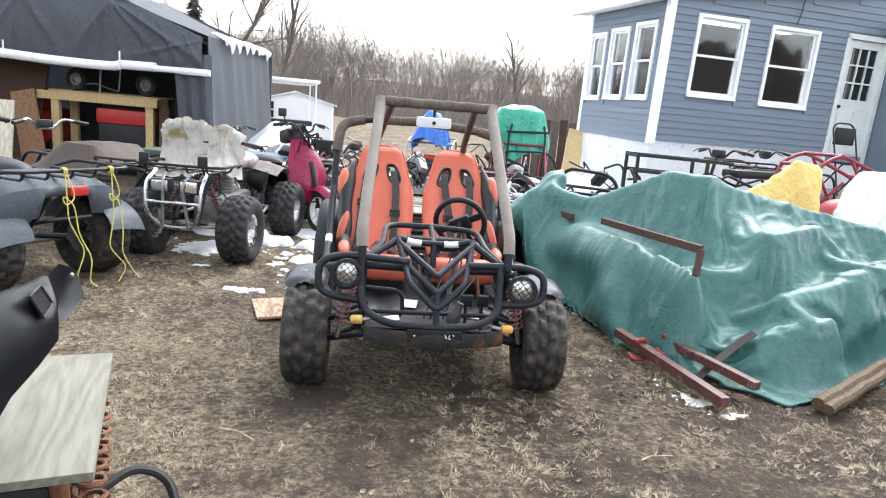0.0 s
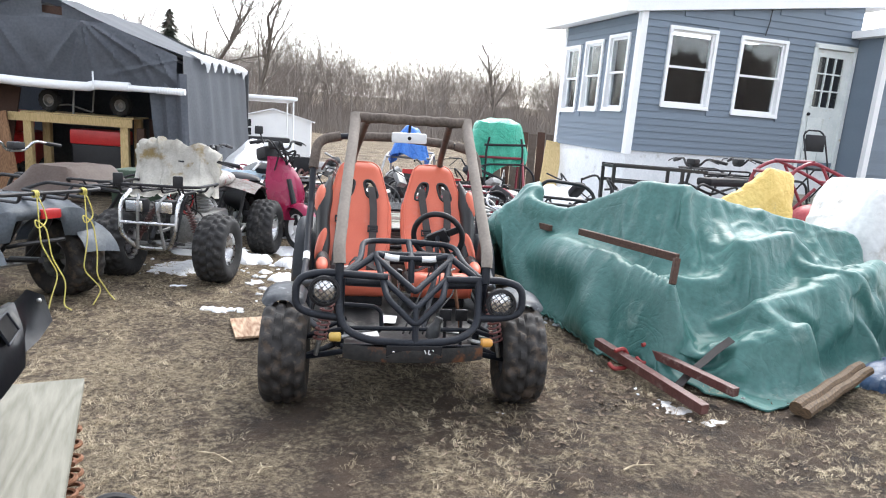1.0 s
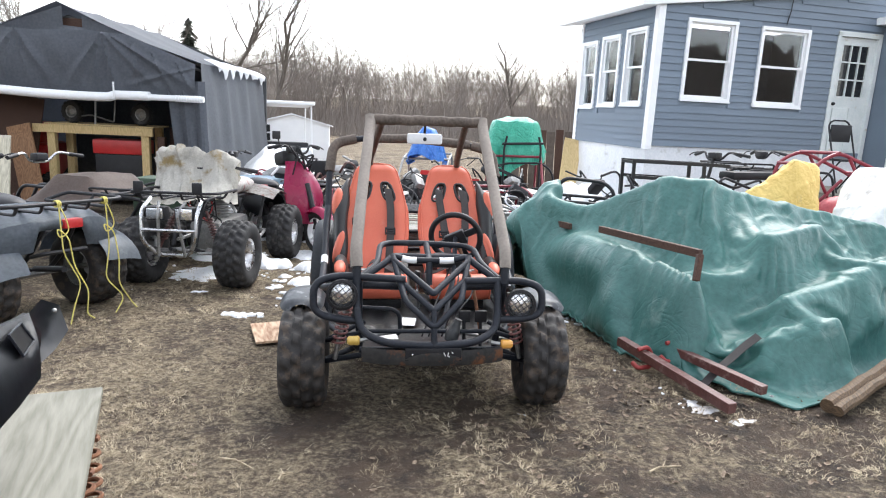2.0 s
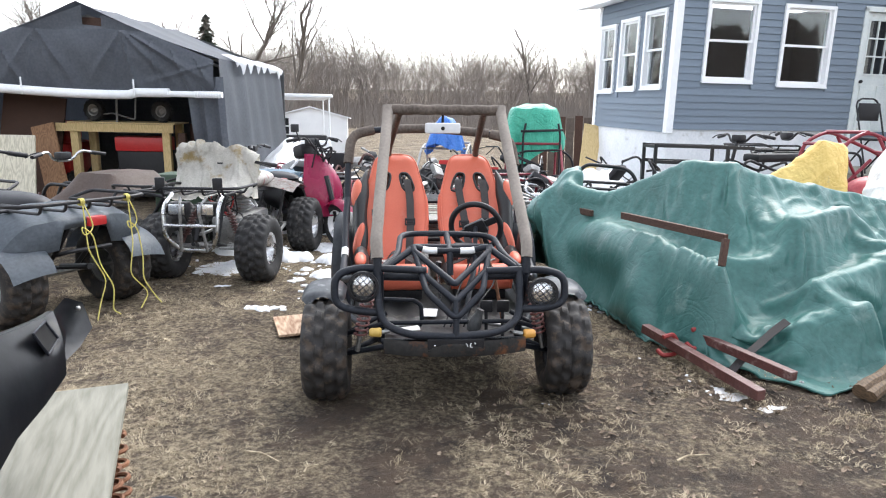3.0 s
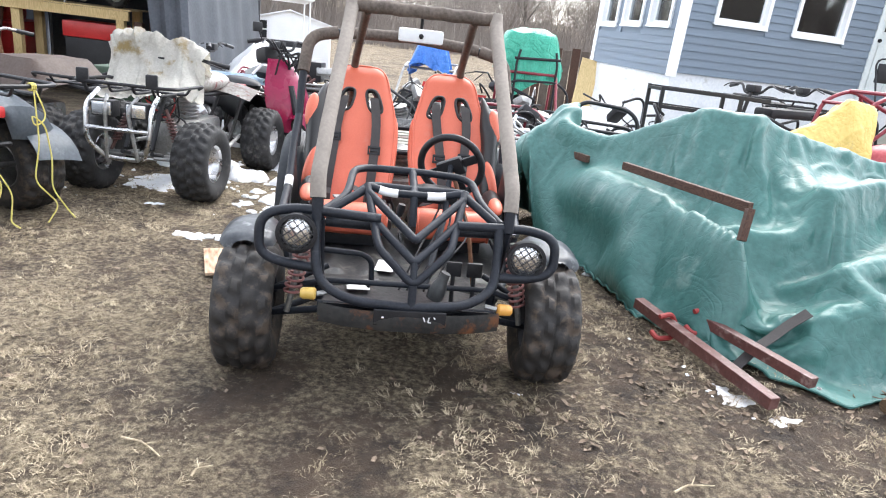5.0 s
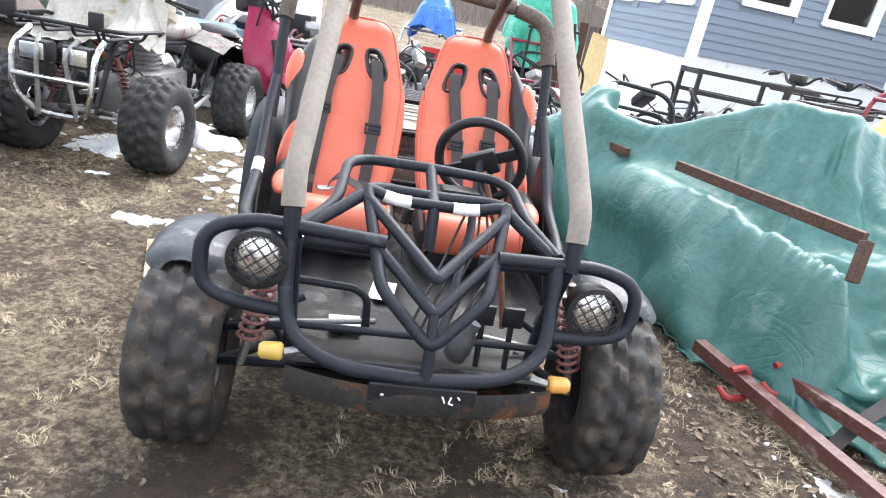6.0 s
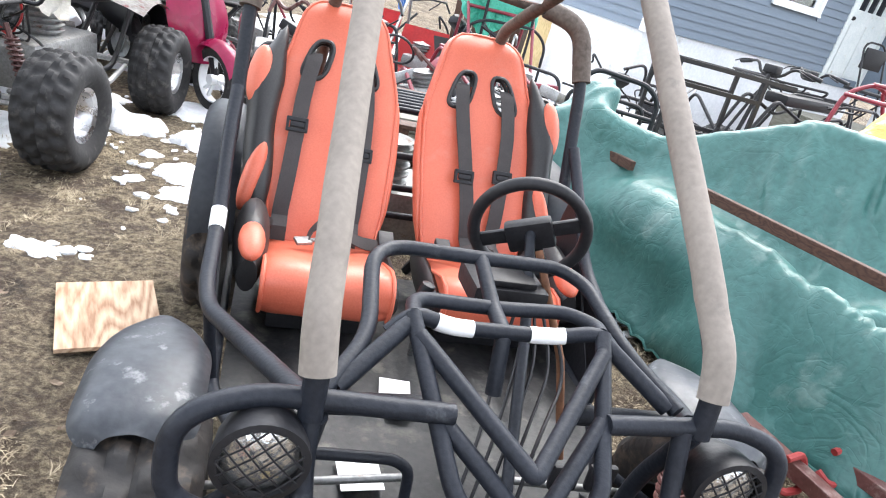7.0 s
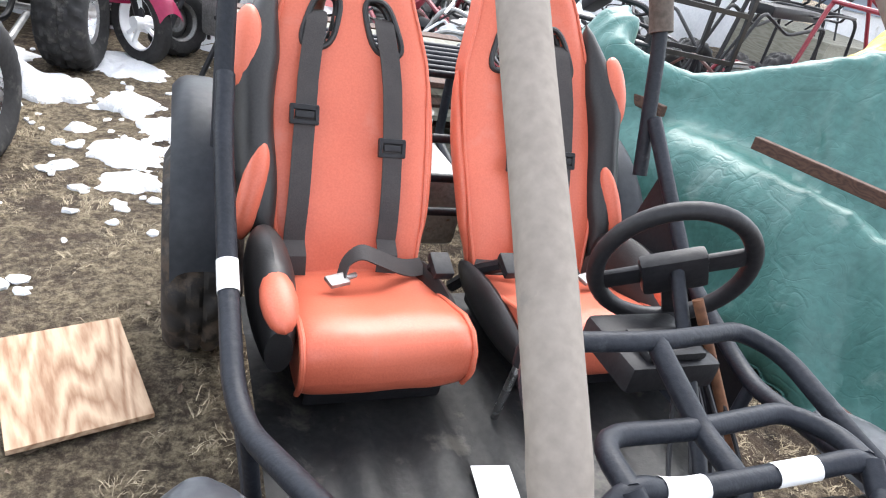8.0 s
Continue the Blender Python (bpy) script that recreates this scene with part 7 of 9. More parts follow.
shell([[(x, -0.35 - 0.45 * i / 6, 0.66 + 0.06 * math.sin(i / 2) - 0.5 * abs(x) ** 2) for x in np.linspace(-0.36, 0.36, 9)] for i in range(7)], M_DIRTY, g2, "rear_fender", "dirty pale rear fender", 0.008)
bm = bmesh.new()
box(bm, (-0.12, -0.95, 0.63), (0.12, -0.86, 0.68), bevel=0.015)
part("tail_lamp", bm, M_RED, g2, "red tail lamp")
for s in (-1, 1):
    rod("mud_bar", [(s * 0.25, 0.30, 0.30), (s * 0.32, 0.0, 0.27), (s * 0.27, -0.35, 0.30)], 0.015, M_STEEL, g2)
cab = []
for k in range(9):
    a = random.Random(k)
    cab.append(rod("cable", [(0.1 - 0.03 * k, 0.30, 0.84), (a.uniform(-0.2, 0.2), 0.40, a.uniform(0.5, 0.66)), (a.uniform(-0.18, 0.18), 0.40, 0.5), (a.uniform(-0.1, 0.1), 0.15, 0.40)], 0.006, M_BLACK if k % 3 else M_RED, g2, 0.08, "", 5))
# cloth thrown over the bars
nn = 56
cx_, cy_ = np.meshgrid(np.linspace(-0.30, 0.36, nn), np.linspace(-0.28, 0.78, nn), indexing="ij")
gen = np.random.default_rng(12)
cx_, cy_ = 0.03 + (cx_ - 0.03) * 0.94 - (cy_ - 0.25) * 0.34, 0.25 + (cy_ - 0.25) * 0.94 + (cx_ - 0.03) * 0.34
laid = np.stack([cx_, cy_, np.full(cx_.shape, 1.09)], 2)


def bars_below(X, Y):
    """Handlebar, seat and rack as the cloth feels them."""
    bar = 1.03 + 0.08 * X - 0.9 * np.maximum(0, np.abs(X - 0.02) - 0.24) + 0.03 * np.exp(-((X + 0.17) / 0.05) ** 2) - 1.9 * np.maximum(0, Y - 0.27) - 0.8 * np.maximum(0, 0.27 - Y)
    return np.maximum(bar, np.where(Y > 0.35, 0.64, 0.58))


CP = cloth(laid + np.stack([0 * cx_, 0 * cx_, 0.02 * blend_noise(gen, cx_.shape, (9, 9))], 2), laid, 1.03 + 0.10 * np.clip(blend_noise(gen, cx_.shape, (6, 6)), 0, 1), bars_below, np.zeros(cx_.shape), 240, 0.0002, 0.25)
CN = np.cross(np.gradient(CP, axis=0), np.gradient(CP, axis=1))
CN /= np.maximum(np.linalg.norm(CN, axis=2, keepdims=True), 1e-9)
for cells, high in (((4, 3), 0.045), ((8, 6), 0.026), ((15, 14), 0.010)):
    CP = CP + CN * (high * np.clip(1 - 2.6 * np.abs(blend_noise(gen, cx_.shape, cells)), 0, 1))[..., None]
bm = bmesh.new()
g = [[bm.verts.new(tuple(CP[i, j])) for j in range(nn)] for i in range(nn)]
for a, b in zip(g, g[1:]):
    for k in range(nn - 1):
        bm.faces.new((a[k], a[k + 1], b[k + 1], b[k]))
bmesh.ops.solidify(bm, geom=bm.faces[:], thickness=0.004)
cl = part("cloth", bm, M_CLOTH)
cl.matrix_world = on_ground(-2.06, 5.43, 180)
tagged(cl, "stained white cloth thrown over a quad's handlebar", "cloth")

# brown-covered quad behind the grey one
g3 = quad(on_ground(-3.40, 5.55, 75), "quad_bike", "quad under a brown vinyl cover", "quads in the row", R=0.25)
rows = []
for i in range(19):
    y = -0.64 + 0.74 * i / 18
    end = min(1.0, min(i, 18 - i) / 4.5)
    rows.append([(x, y, 0.56 + 0.22 * min(1.0, 0.25 + 0.75 * end) * min(1.0, max(0.0, (0.42 - abs(x)) / 0.17)) + 0.014 * noise.noise(Vector((x * 6, y * 6, 0))) + 0.02 * math.cos(x * 4)) for x in np.linspace(-0.42, 0.42, 25)])
shell(rows, shade("brown_vinyl_cover", (0.12, 0.085, 0.07), (0.18, 0.135, 0.115), rough=0.6, scale=4, fine=60, bump=0.15), g3, "cover", "brown vinyl cover", 0.01)
handlebar(g3, 0.38, 0.90, 0.38, M_CHROME)
rack(g3, -0.5, -0.95, 0.66, 0.36, M_BLACK, 4)
g4 = quad(on_ground(-2.35, 7.35, 95), "quad_bike", "quad with pale worn racks behind the stripped one", "quads in the row", R=0.25)
rack(g4, -0.35, -0.95, 0.64, 0.40, M_STEEL, 5)
rack(g4, 0.35, 0.95, 0.66, 0.40, M_STEEL, 5)
handlebar(g4, 0.25, 0.92, 0.38)
shell([[(x, -0.4 + 0.8 * i / 8, 0.60 + 0.10 * math.cos(x * 3)) for x in np.linspace(-0.40, 0.40, 11)] for i in range(9)], shade("pale_blue_plastic", (0.22, 0.34, 0.45), (0.32, 0.45, 0.56), rough=0.4), g4, "body", "pale blue body panel")
bm = bmesh.new()
box(bm, (-0.15, -0.9, 0.70), (0.15, -0.62, 0.90), bevel=0.015)
part("storage_box", bm, M_BLACK, g4)

# scooter
sc = thing("motor_scooter", "magenta motor scooter with dark tail and white rims", "scooter", on_ground(-1.72, 6.62, -131))
for y in (0.50, -0.66):
    bm = bmesh.new()
    lathe(bm, [(0.150, -0.035), (0.195, -0.045), (0.222, -0.022), (0.225, 0.0), (0.222, 0.022), (0.195, 0.045), (0.150, 0.035)], pose(0, y, 0.225), 36, True)
    w = part("wheel", bm, M_TYRE2, sc)
    bm = bmesh.new()
    lathe(bm, [(0.155, -0.03), (0.142, -0.03), (0.138, 0.0), (0.142, 0.03), (0.155, 0.03)], pose(0, y, 0.225), 36)
    for k in range(3):
        mm = pose(0, y, 0.225) @ pose(0, 0, 0, 120 * k + 20)
        for s in (-0.22, 0.22):
            beam(bm, mm @ Vector((0, 0, 0.02)), mm @ pose(0, 0, 0, math.degrees(s)) @ Vector((0, 0, 0.145)), 0.022, 0.016)
    lathe(bm, [(0.0, -0.05), (0.035, -0.05), (0.035, 0.05), (0.0, 0.05)], pose(0, y, 0.225), 16)
    part("rim", bm, M_TRIM, w, "white three-spoke rim")
rows = []
for i in range(13):
    a = radians(25 + 130 * i / 12)
    rows.append([(0.075 * k / 3, 0.50 + 0.275 * math.cos(a), 0.225 + 0.262 * math.sin(a) - 0.05 * (abs(k) / 3) ** 2) for k in range(-3, 4)])
shell(rows, M_MAGENTA, sc, "front_fender", "magenta front fender")
rows = []
for i in range(11):
    t = i / 10
    z = 0.30 + 0.62 * t
    w_ = 0.11 + 0.12 * math.sin(math.pi * min(1, t * 0.9 + 0.1)) ** 1.2
    rows.append([(w_ * k / 4, 0.40 - 0.22 * t - 0.10 * (k / 4) ** 2 + 0.05 * math.sin(math.pi * t), z) for k in range(-4, 5)])
shell(rows, M_MAGENTA, sc, "leg_shield", "magenta leg shield", 0.02)
bm = bmesh.new()
box(bm, (-0.12, -0.40, 0.25), (0.12, 0.22, 0.31), bevel=0.025)
part("footboard", bm, M_BLACK, sc)
rows = []
for i in range(9):
    t = i / 8
    y = -0.32 - 0.62 * t
    rows.append([(0.14 * math.sin(a) * (1 - 0.35 * t * t), y, 0.38 + 0.18 * math.cos(a) + 0.08 * t) for a in np.linspace(-2.2, 2.2, 13)])
shell(rows, M_BLACK, sc, "rear_body", "dark rear body", 0.01)
bm = bmesh.new()
ellipsoid(bm, (0, -0.60, 0.64), (0.13, 0.34, 0.06), None, 16, 8)
part("seat", bm, M_BLACK, sc)
bm = bmesh.new()
box(bm, (-0.10, 0.06, 0.86), (0.10, 0.24, 1.0), pose(0, 0, 0, 14), bevel=0.04)
box(bm, (-0.06, 0.16, 0.98), (0.07, 0.26, 1.05), pose(0, 0, 0, 8), bevel=0.02)
part("headset", bm, M_BLACK, sc, "dark stripped handlebar cowl with loose cables")
for k in range(9):
    a = random.Random(60 + k)
    rod("cable", [(a.uniform(-0.1, 0.1), 0.2, 0.95), (a.uniform(-0.22, 0.22), a.uniform(0.1, 0.32), a.uniform(0.9, 1.12)), (a.uniform(-0.12, 0.12), 0.2, a.uniform(0.7, 0.86))], 0.008, M_BLACK, sc, 0.05, "", 5)
handlebar(sc, 0.17, 1.03, 0.30, clutter=False)
bm = bmesh.new()
tube(bm, [(0.20, 0.15, 1.05), (0.25, 0.16, 1.16)], 0.007, 6)
box(bm, (0.215, 0.14, 1.14), (0.30, 0.165, 1.22), bevel=0.01)
part("mirror", bm, M_BLACK, sc)
rod("fork", [(0, 0.50, 0.225), (0, 0.30, 0.70)], 0.028, M_BLACK, sc)

# ---- karts, racks and covered things behind ----
def kart(m, label, frame_mat, group="karts behind the buggy", cage=0.62, seat_mat=None, R=0.20, bars=True, pipes=False):
    k = thing("go_kart", label, "go-kart", m, group)
    for x, y in ((-0.42, 0.62), (0.42, 0.62), (-0.44, -0.55), (0.44, -0.55)):
        wheel(k, pose(x, y, R - 0.005), R, 0.16, 0.10, M_TYRE2, M_STEEL, 16, 3, int(math.copysign(1, x)))
    for s in (-1, 1):
        rod("frame_rail", [(s * 0.12, 0.95, 0.26), (s * 0.32, 0.55, 0.20), (s * 0.36, -0.3, 0.20), (s * 0.25, -0.85, 0.28)], 0.016, frame_mat, k, 0.10)
        if cage:
            rod("cage_tube", [(s * 0.14, 0.92, 0.30), (s * 0.30, 0.45, 0.45), (s * 0.33, -0.10, 0.40 + cage * 0.9), (s * 0.32, -0.35, 0.42 + cage), (s * 0.34, -0.55, 0.30)], 0.016, frame_mat, k, 0.10)
    rod("cross_tube", [(-0.42, 0.62, 0.22), (0.42, 0.62, 0.22)], 0.014, frame_mat, k)
    rod("cross_tube", [(-0.44, -0.55, 0.22), (0.44, -0.55, 0.22)], 0.016, M_STEEL, k)
    rod("front_bar", [(-0.14, 0.92, 0.30), (-0.14, 1.0, 0.36), (0.14, 1.0, 0.36), (0.14, 0.92, 0.30)], 0.015, frame_mat, k, 0.05)
    if cage:
        rod("cage_tube", [(-0.32, -0.35, 0.42 + cage), (0.32, -0.35, 0.42 + cage)], 0.016, frame_mat, k)
        rod("cage_tube", [(-0.33, -0.10, 0.40 + cage * 0.9), (0.33, -0.10, 0.40 + cage * 0.9)], 0.016, frame_mat, k)
    shell([[(x, -0.30 + 0.40 * max(0, 1 - i / 4) - 0.05 * i, 0.28 + 0.07 * max(0, i - 3)) for x in np.linspace(-0.22, 0.22, 7)] for i in range(10)], seat_mat or M_BLKVINYL, k, "seat", "", 0.03)
    bm = bmesh.new()
    tube(bm, [pose(0, 0.20, 0.56, 55) @ Vector((0.14 * math.cos(a), 0.14 * math.sin(a), 0)) for a in np.linspace(0, 6.28, 21)[:-1]], 0.011, 8, closed=True)
    tube(bm, [(0, 0.20, 0.56), (0, 0.48, 0.30)], 0.010, 6)
    part("steering_wheel", bm, M_BLACK, k)
    bm = bmesh.new()
    box(bm, (-0.18, -0.80, 0.24), (0.14, -0.50, 0.46), bevel=0.04)
    lathe(bm, [(0.0, 0.40)] + [(0.09 if j % 4 in (1, 2) else 0.07, 0.42 + 0.007 * j) for j in range(22)] + [(0.0, 0.59)], pose(0, -0.66, 0, 0, -90, 0), 16)
    part("engine", bm, M_STEEL, k)
    if pipes:
        for j in range(7):
            x = -0.20 + 0.066 * j
            rod("coil_pipe", [(x, 0.66, 0.20), (x * 1.1, 0.74, 0.34), (x * 0.9, 0.66, 0.44)], 0.010, M_CHROME if j % 2 else M_STEEL, k, 0.05)
        rod("exhaust_pipe", [(-0.28, 0.60, 0.44), (-0.05, 0.72, 0.50), (0.14, 0.70, 0.55), (0.30, 0.58, 0.50)], 0.024, M_CHROME, k, 0.08)
    return k


def cover(name, label, cx, cy, w, d, zlo, zhi, material, seed, rz=0.0, taper=0.8, cat="tarpaulin", sag=0.05, n=26):
    """A loose sheet over a bulky thing: flat-topped, hanging in folds to an uneven hem."""
    bm = bmesh.new()
    rows = []
    for j in range(n):
        t = j / (n - 1)
        row = []
        for i in range(84):
            a = 2 * math.pi * i / 84
            ca, sa = math.cos(a), math.sin(a)
            sq = (abs(ca) ** 4 + abs(sa) ** 4) ** -0.25
            if t < 0.4:
                rr, z = t / 0.4 * taper, zhi - sag * (t / 0.4) ** 3
            else:
                u = (t - 0.4) / 0.6
                rr, z = taper + (1 - taper) * u ** 0.7, zhi - sag - (zhi - zlo - sag) * u * (1 + 0.22 * math.sin(2 * a + seed) + 0.10 * math.sin(5 * a + seed))
            f = 1 + (0.20 * abs(((a * 1.11 + seed * 0.37 + 0.3 * math.sin(3 * a)) % 1) * 2 - 1) + 0.10 * abs(((a * 2.55 + seed * 0.7 + 0.2 * t) % 1) * 2 - 1) - 0.16) * min(1, max(0, t - 0.22) * 1.5) + 0.05 * noise.noise(Vector((ca * 2 + seed, sa * 2, t * 3)))
            row.append(bm.verts.new((rr * sq * ca * f * w / 2, rr * sq * sa * f * d / 2, z + 0.04 * noise.noise(Vector((ca * rr * 2.5, sa * rr * 2.5, seed))))))
        rows.append(row)
    for a, b in zip(rows, rows[1:]):
        for k in range(84):
            bm.faces.new((a[k], a[(k + 1) % 84], b[(k + 1) % 84], b[k]))
    bmesh.ops.remove_doubles(bm, verts=rows[0], dist=0.02)
    ob = part(name, bm, material)
    ob.matrix_world = pose(cx, cy, 0, 0, 0, rz)
    return tagged(ob, label, cat)


# blue cover and its kart, bright green cover and its kart
kart(on_ground(-0.52, 9.0, 172), "go-kart with a red seat under a blue cover", M_STEEL, cage=0.55, seat_mat=M_RED)
cover("tarpaulin", "small blue tarpaulin over a go-kart", -0.52, 9.25, 0.56, 0.5, 0.55, 1.0, M_TARPBL, 2, taper=0.55, sag=0.12)
kart(on_ground(0.72, 8.35, 185), "stripped go-kart with bright pipes under a green cover", M_MAROON, cage=0.66, pipes=True)
cover("tarpaulin", "bright green tarpaulin over a go-kart's cage", 0.68, 8.85, 0.80, 0.75, 0.62, 1.20, M_TARPLT, 5, taper=0.72)
gg = thing("wheeled_frame", "black tube frame standing before the green cover", "metal frame", on_ground(0.80, 8.42, 180))
rod("frame_tube", [(-0.22, 0, 0.0), (-0.23, 0.0, 1.10), (-0.20, 0.0, 1.25)], 0.014, M_BLACK, gg)
rod("frame_tube", [(0.24, 0, 0.0), (0.24, 0.0, 1.10), (0.21, 0.0, 1.25)], 0.014, M_BLACK, gg)
rod("frame_tube", [(-0.26, 0.0, 1.17), (0.27, 0.0, 1.15)], 0.016, M_BLACK, gg)
rod("frame_tube", [(-0.40, 0.05, 0.0), (-0.40, 0.05, 0.80), (-0.26, 0.03, 0.92), (0.26, 0.03, 0.90), (0.42, 0.05, 0.78), (0.42, 0.05, 0.0)], 0.014, M_BLACK, gg, 0.1)
kart(on_ground(-0.15, 7.55, 165), "small kart with a snowy red seat", M_REDMETAL, cage=0.0, seat_mat=M_RED)
kart(on_ground(0.55, 7.15, 200), "kart chassis with tangled cables", M_MAROON, cage=0.25, pipes=True)
kart(on_ground(-0.95, 8.1, 150), "kart chassis half buried in snow", M_STEEL, cage=0.0)
# low pallet of snowy boards right behind the buggy
pal = thing("pallet", "weathered wooden pallet of boards dusted with snow", "pallet", on_ground(-0.20, 5.35, 8))
for j in range(3):
    bm = bmesh.new()
    box(bm, (-0.55 + 0.5 * j, -0.5, 0.0), (-0.46 + 0.5 * j, 0.5, 0.09), bevel=0.004)
    part("bearer", bm, M_OLDWOOD, pal, smooth=False)
for k in range(4):
    for j in range(7):
        bm = bmesh.new()
        z = 0.092 + 0.135 * k
        box(bm, (-0.60, -0.5 + j * 0.148, z), (0.60, -0.39 + j * 0.148, z + 0.022), bevel=0.003)
        part("board", bm, M_BENCH if (j + k) % 3 else M_OLDWOOD, pal, smooth=False)
    if k < 3:
        for j in range(3):
            bm = bmesh.new()
            box(bm, (-0.55 + 0.5 * j, -0.5, z + 0.0225), (-0.46 + 0.5 * j, 0.5, z + 0.134))
            part("bearer", bm, M_OLDWOOD, pal, smooth=False)

# black steel rack, stripped black quads and the maroon frame by the house
rk = thing("steel_rack", "black square-tube steel rack in front of the house", "rack", on_ground(2.16, 6.85, 4))
for x in (-0.36, 0.36):
    for y in (-0.20, 0.20):
        bm = bmesh.new()
        beam(bm, (x, y, 0), (x, y, 1.06 - 0.03 * (x > 0)), 0.032, 0.032, 0.003, up=(0, 1, 0))
        part("post", bm, M_BLACK, rk, smooth=False)
for y in (-0.20, 0.20):
    for z in (0.55, 0.88, 1.04):
        bm = bmesh.new()
        beam(bm, (-0.36, y, z), (0.62 if z > 1 else 0.36, y, z - 0.02), 0.03, 0.034, 0.003)
        part("rail", bm, M_BLACK, rk, smooth=False)
for x in (-0.36, 0.36):
    bm = bmesh.new()
    beam(bm, (x, -0.2, 1.03), (x, 0.2, 1.03), 0.03, 0.03)
    part("rail", bm, M_BLACK, rk, smooth=False)
lp = thing("quad_rack", "loose black tubular carrier leaning on parts", "rack", on_ground(1.26, 6.05, -4))
rod("carrier_tube", [(-0.28, 0, 0.0), (-0.28, 0, 0.78), (-0.20, 0.0, 0.88), (0.16, 0, 0.85), (0.26, 0, 0.76), (0.26, 0, 0.0)], 0.017, M_BLACK, lp, 0.10)
rod("carrier_tube", [(-0.27, 0.0, 0.66), (0.26, 0.0, 0.64)], 0.014, M_BLACK, lp)
rod("carrier_tube", [(-0.28, 0.25, 0.0), (-0.28, 0.25, 0.70), (0.26, 0.25, 0.68), (0.26, 0.25, 0.0)], 0.015, M_BLACK, lp, 0.08)
bq = thing("quad_bike", "stripped black quad frame with wide handlebar", "quad bike", on_ground(3.02, 7.2, 118), "frames by the house")
for x, y in ((-0.38, 0.6), (0.38, 0.6), (-0.38, -0.55), (0.38, -0.55)):
    wheel(bq, pose(x, y, 0.24), 0.245, 0.2, 0.12, M_TYRE2, M_STEEL, 16, 3, int(math.copysign(1, x)))
for s in (-1, 1):
    rod("frame_tube", [(s * 0.12, 0.7, 0.3), (s * 0.14, 0.3, 0.9), (s * 0.14, -0.2, 0.75), (s * 0.2, -0.7, 0.85), (s * 0.2, -0.7, 0.35), (s * 0.12, 0.5, 0.28)], 0.015, M_BLACK, bq, 0.08)
handlebar(bq, 0.30, 1.10, 0.36)
rod("steering_stem", [(0, 0.45, 0.5), (0, 0.30, 1.14)], 0.018, M_BLACK, bq)
rack(bq, -0.25, -0.80, 0.92, 0.38, M_BLACK, 4)
bm = bmesh.new()
box(bm, (-0.11, -0.75, 0.86), (0.11, 0.1, 0.95), bevel=0.03)
part("seat", bm, M_BLACK, bq)
b2 = thing("quad_bike", "black quad chassis with bent racks", "quad bike", on_ground(3.75, 7.85, 100), "frames by the house")
for x, y in ((-0.38, 0.6), (0.38, 0.6), (-0.38, -0.55), (0.38, -0.55)):
    wheel(b2, pose(x, y, 0.24), 0.245, 0.2, 0.12, M_TYRE2, M_STEEL, 16, 3, int(math.copysign(1, x)))
for s in (-1, 1):
    rod("frame_tube", [(s * 0.15, 0.8, 0.30), (s * 0.18, 0.5, 0.95), (s * 0.18, -0.6, 0.95), (s * 0.15, -0.75, 0.30)], 0.015, M_BLACK, b2, 0.12)
rack(b2, 0.2, 0.8, 0.98, 0.36, M_BLACK, 4)
handlebar(b2, 0.2, 1.12, 0.36)
mf = thing("buggy_frame", "bare maroon buggy frame with a sloping cage", "vehicle frame", on_ground(3.90, 6.80, 100), "frames by the house")
for s in (-1, 1):
    rod("cage_tube", [(s * 0.30, 0.62, 0.30), (s * 0.30, 0.45, 1.08), (s * 0.28, 0.22, 1.20), (s * 0.30, -0.35, 0.98), (s * 0.33, -0.95, 0.62), (s * 0.30, -1.05, 0.28)], 0.019, M_MAROON, mf, 0.10)
    rod("frame_rail", [(s * 0.30, 0.65, 0.26), (s * 0.36, 0.0, 0.22), (s * 0.30, -1.1, 0.26)], 0.02, M_MAROON, mf, 0.1)
    rod("cage_tube", [(s * 0.31, 0.33, 0.26), (s * 0.29, -0.30, 0.90)], 0.018, M_MAROON, mf)
    rod("cage_tube", [(s * 0.31, -0.45, 0.26), (s * 0.29, 0.10, 1.14)], 0.016, M_MAROON, mf)
for y, z in ((0.45, 1.07), (0.22, 1.19), (-0.35, 0.98), (-0.95, 0.62), (0.62, 0.30), (-1.05, 0.30)):
    rod("cross_tube", [(-0.30, y, z), (0.30, y, z)], 0.018, M_MAROON, mf)
for x, y in ((-0.5, 0.5), (0.5, 0.5), (-0.5, -0.8), (0.5, -0.8)):
    wheel(mf, pose(x, y, 0.235), 0.24, 0.18, 0.12, M_TYRE2, M_STEEL, 16, 3, int(math.copysign(1, x)))
    rod("a_arm", [(x * 0.55, y, 0.27), (x * 0.9, y, 0.23)], 0.014, M_STEEL, mf)
bm = bmesh.new()
ellipsoid(bm, (0.05, -0.15, 0.58), (0.20, 0.26, 0.17), None, 18, 12)
part("fuel_tank", bm, shade("faded_red_tank", (0.36, 0.05, 0.06), (0.50, 0.10, 0.11), rough=0.4, scale=4, fine=40), mf, "faded red fuel tank")
bm = bmesh.new()
box(bm, (-0.2, -0.8, 0.24), (0.2, -0.4, 0.52), bevel=0.04)
part("engine", bm, M_STEEL, mf)
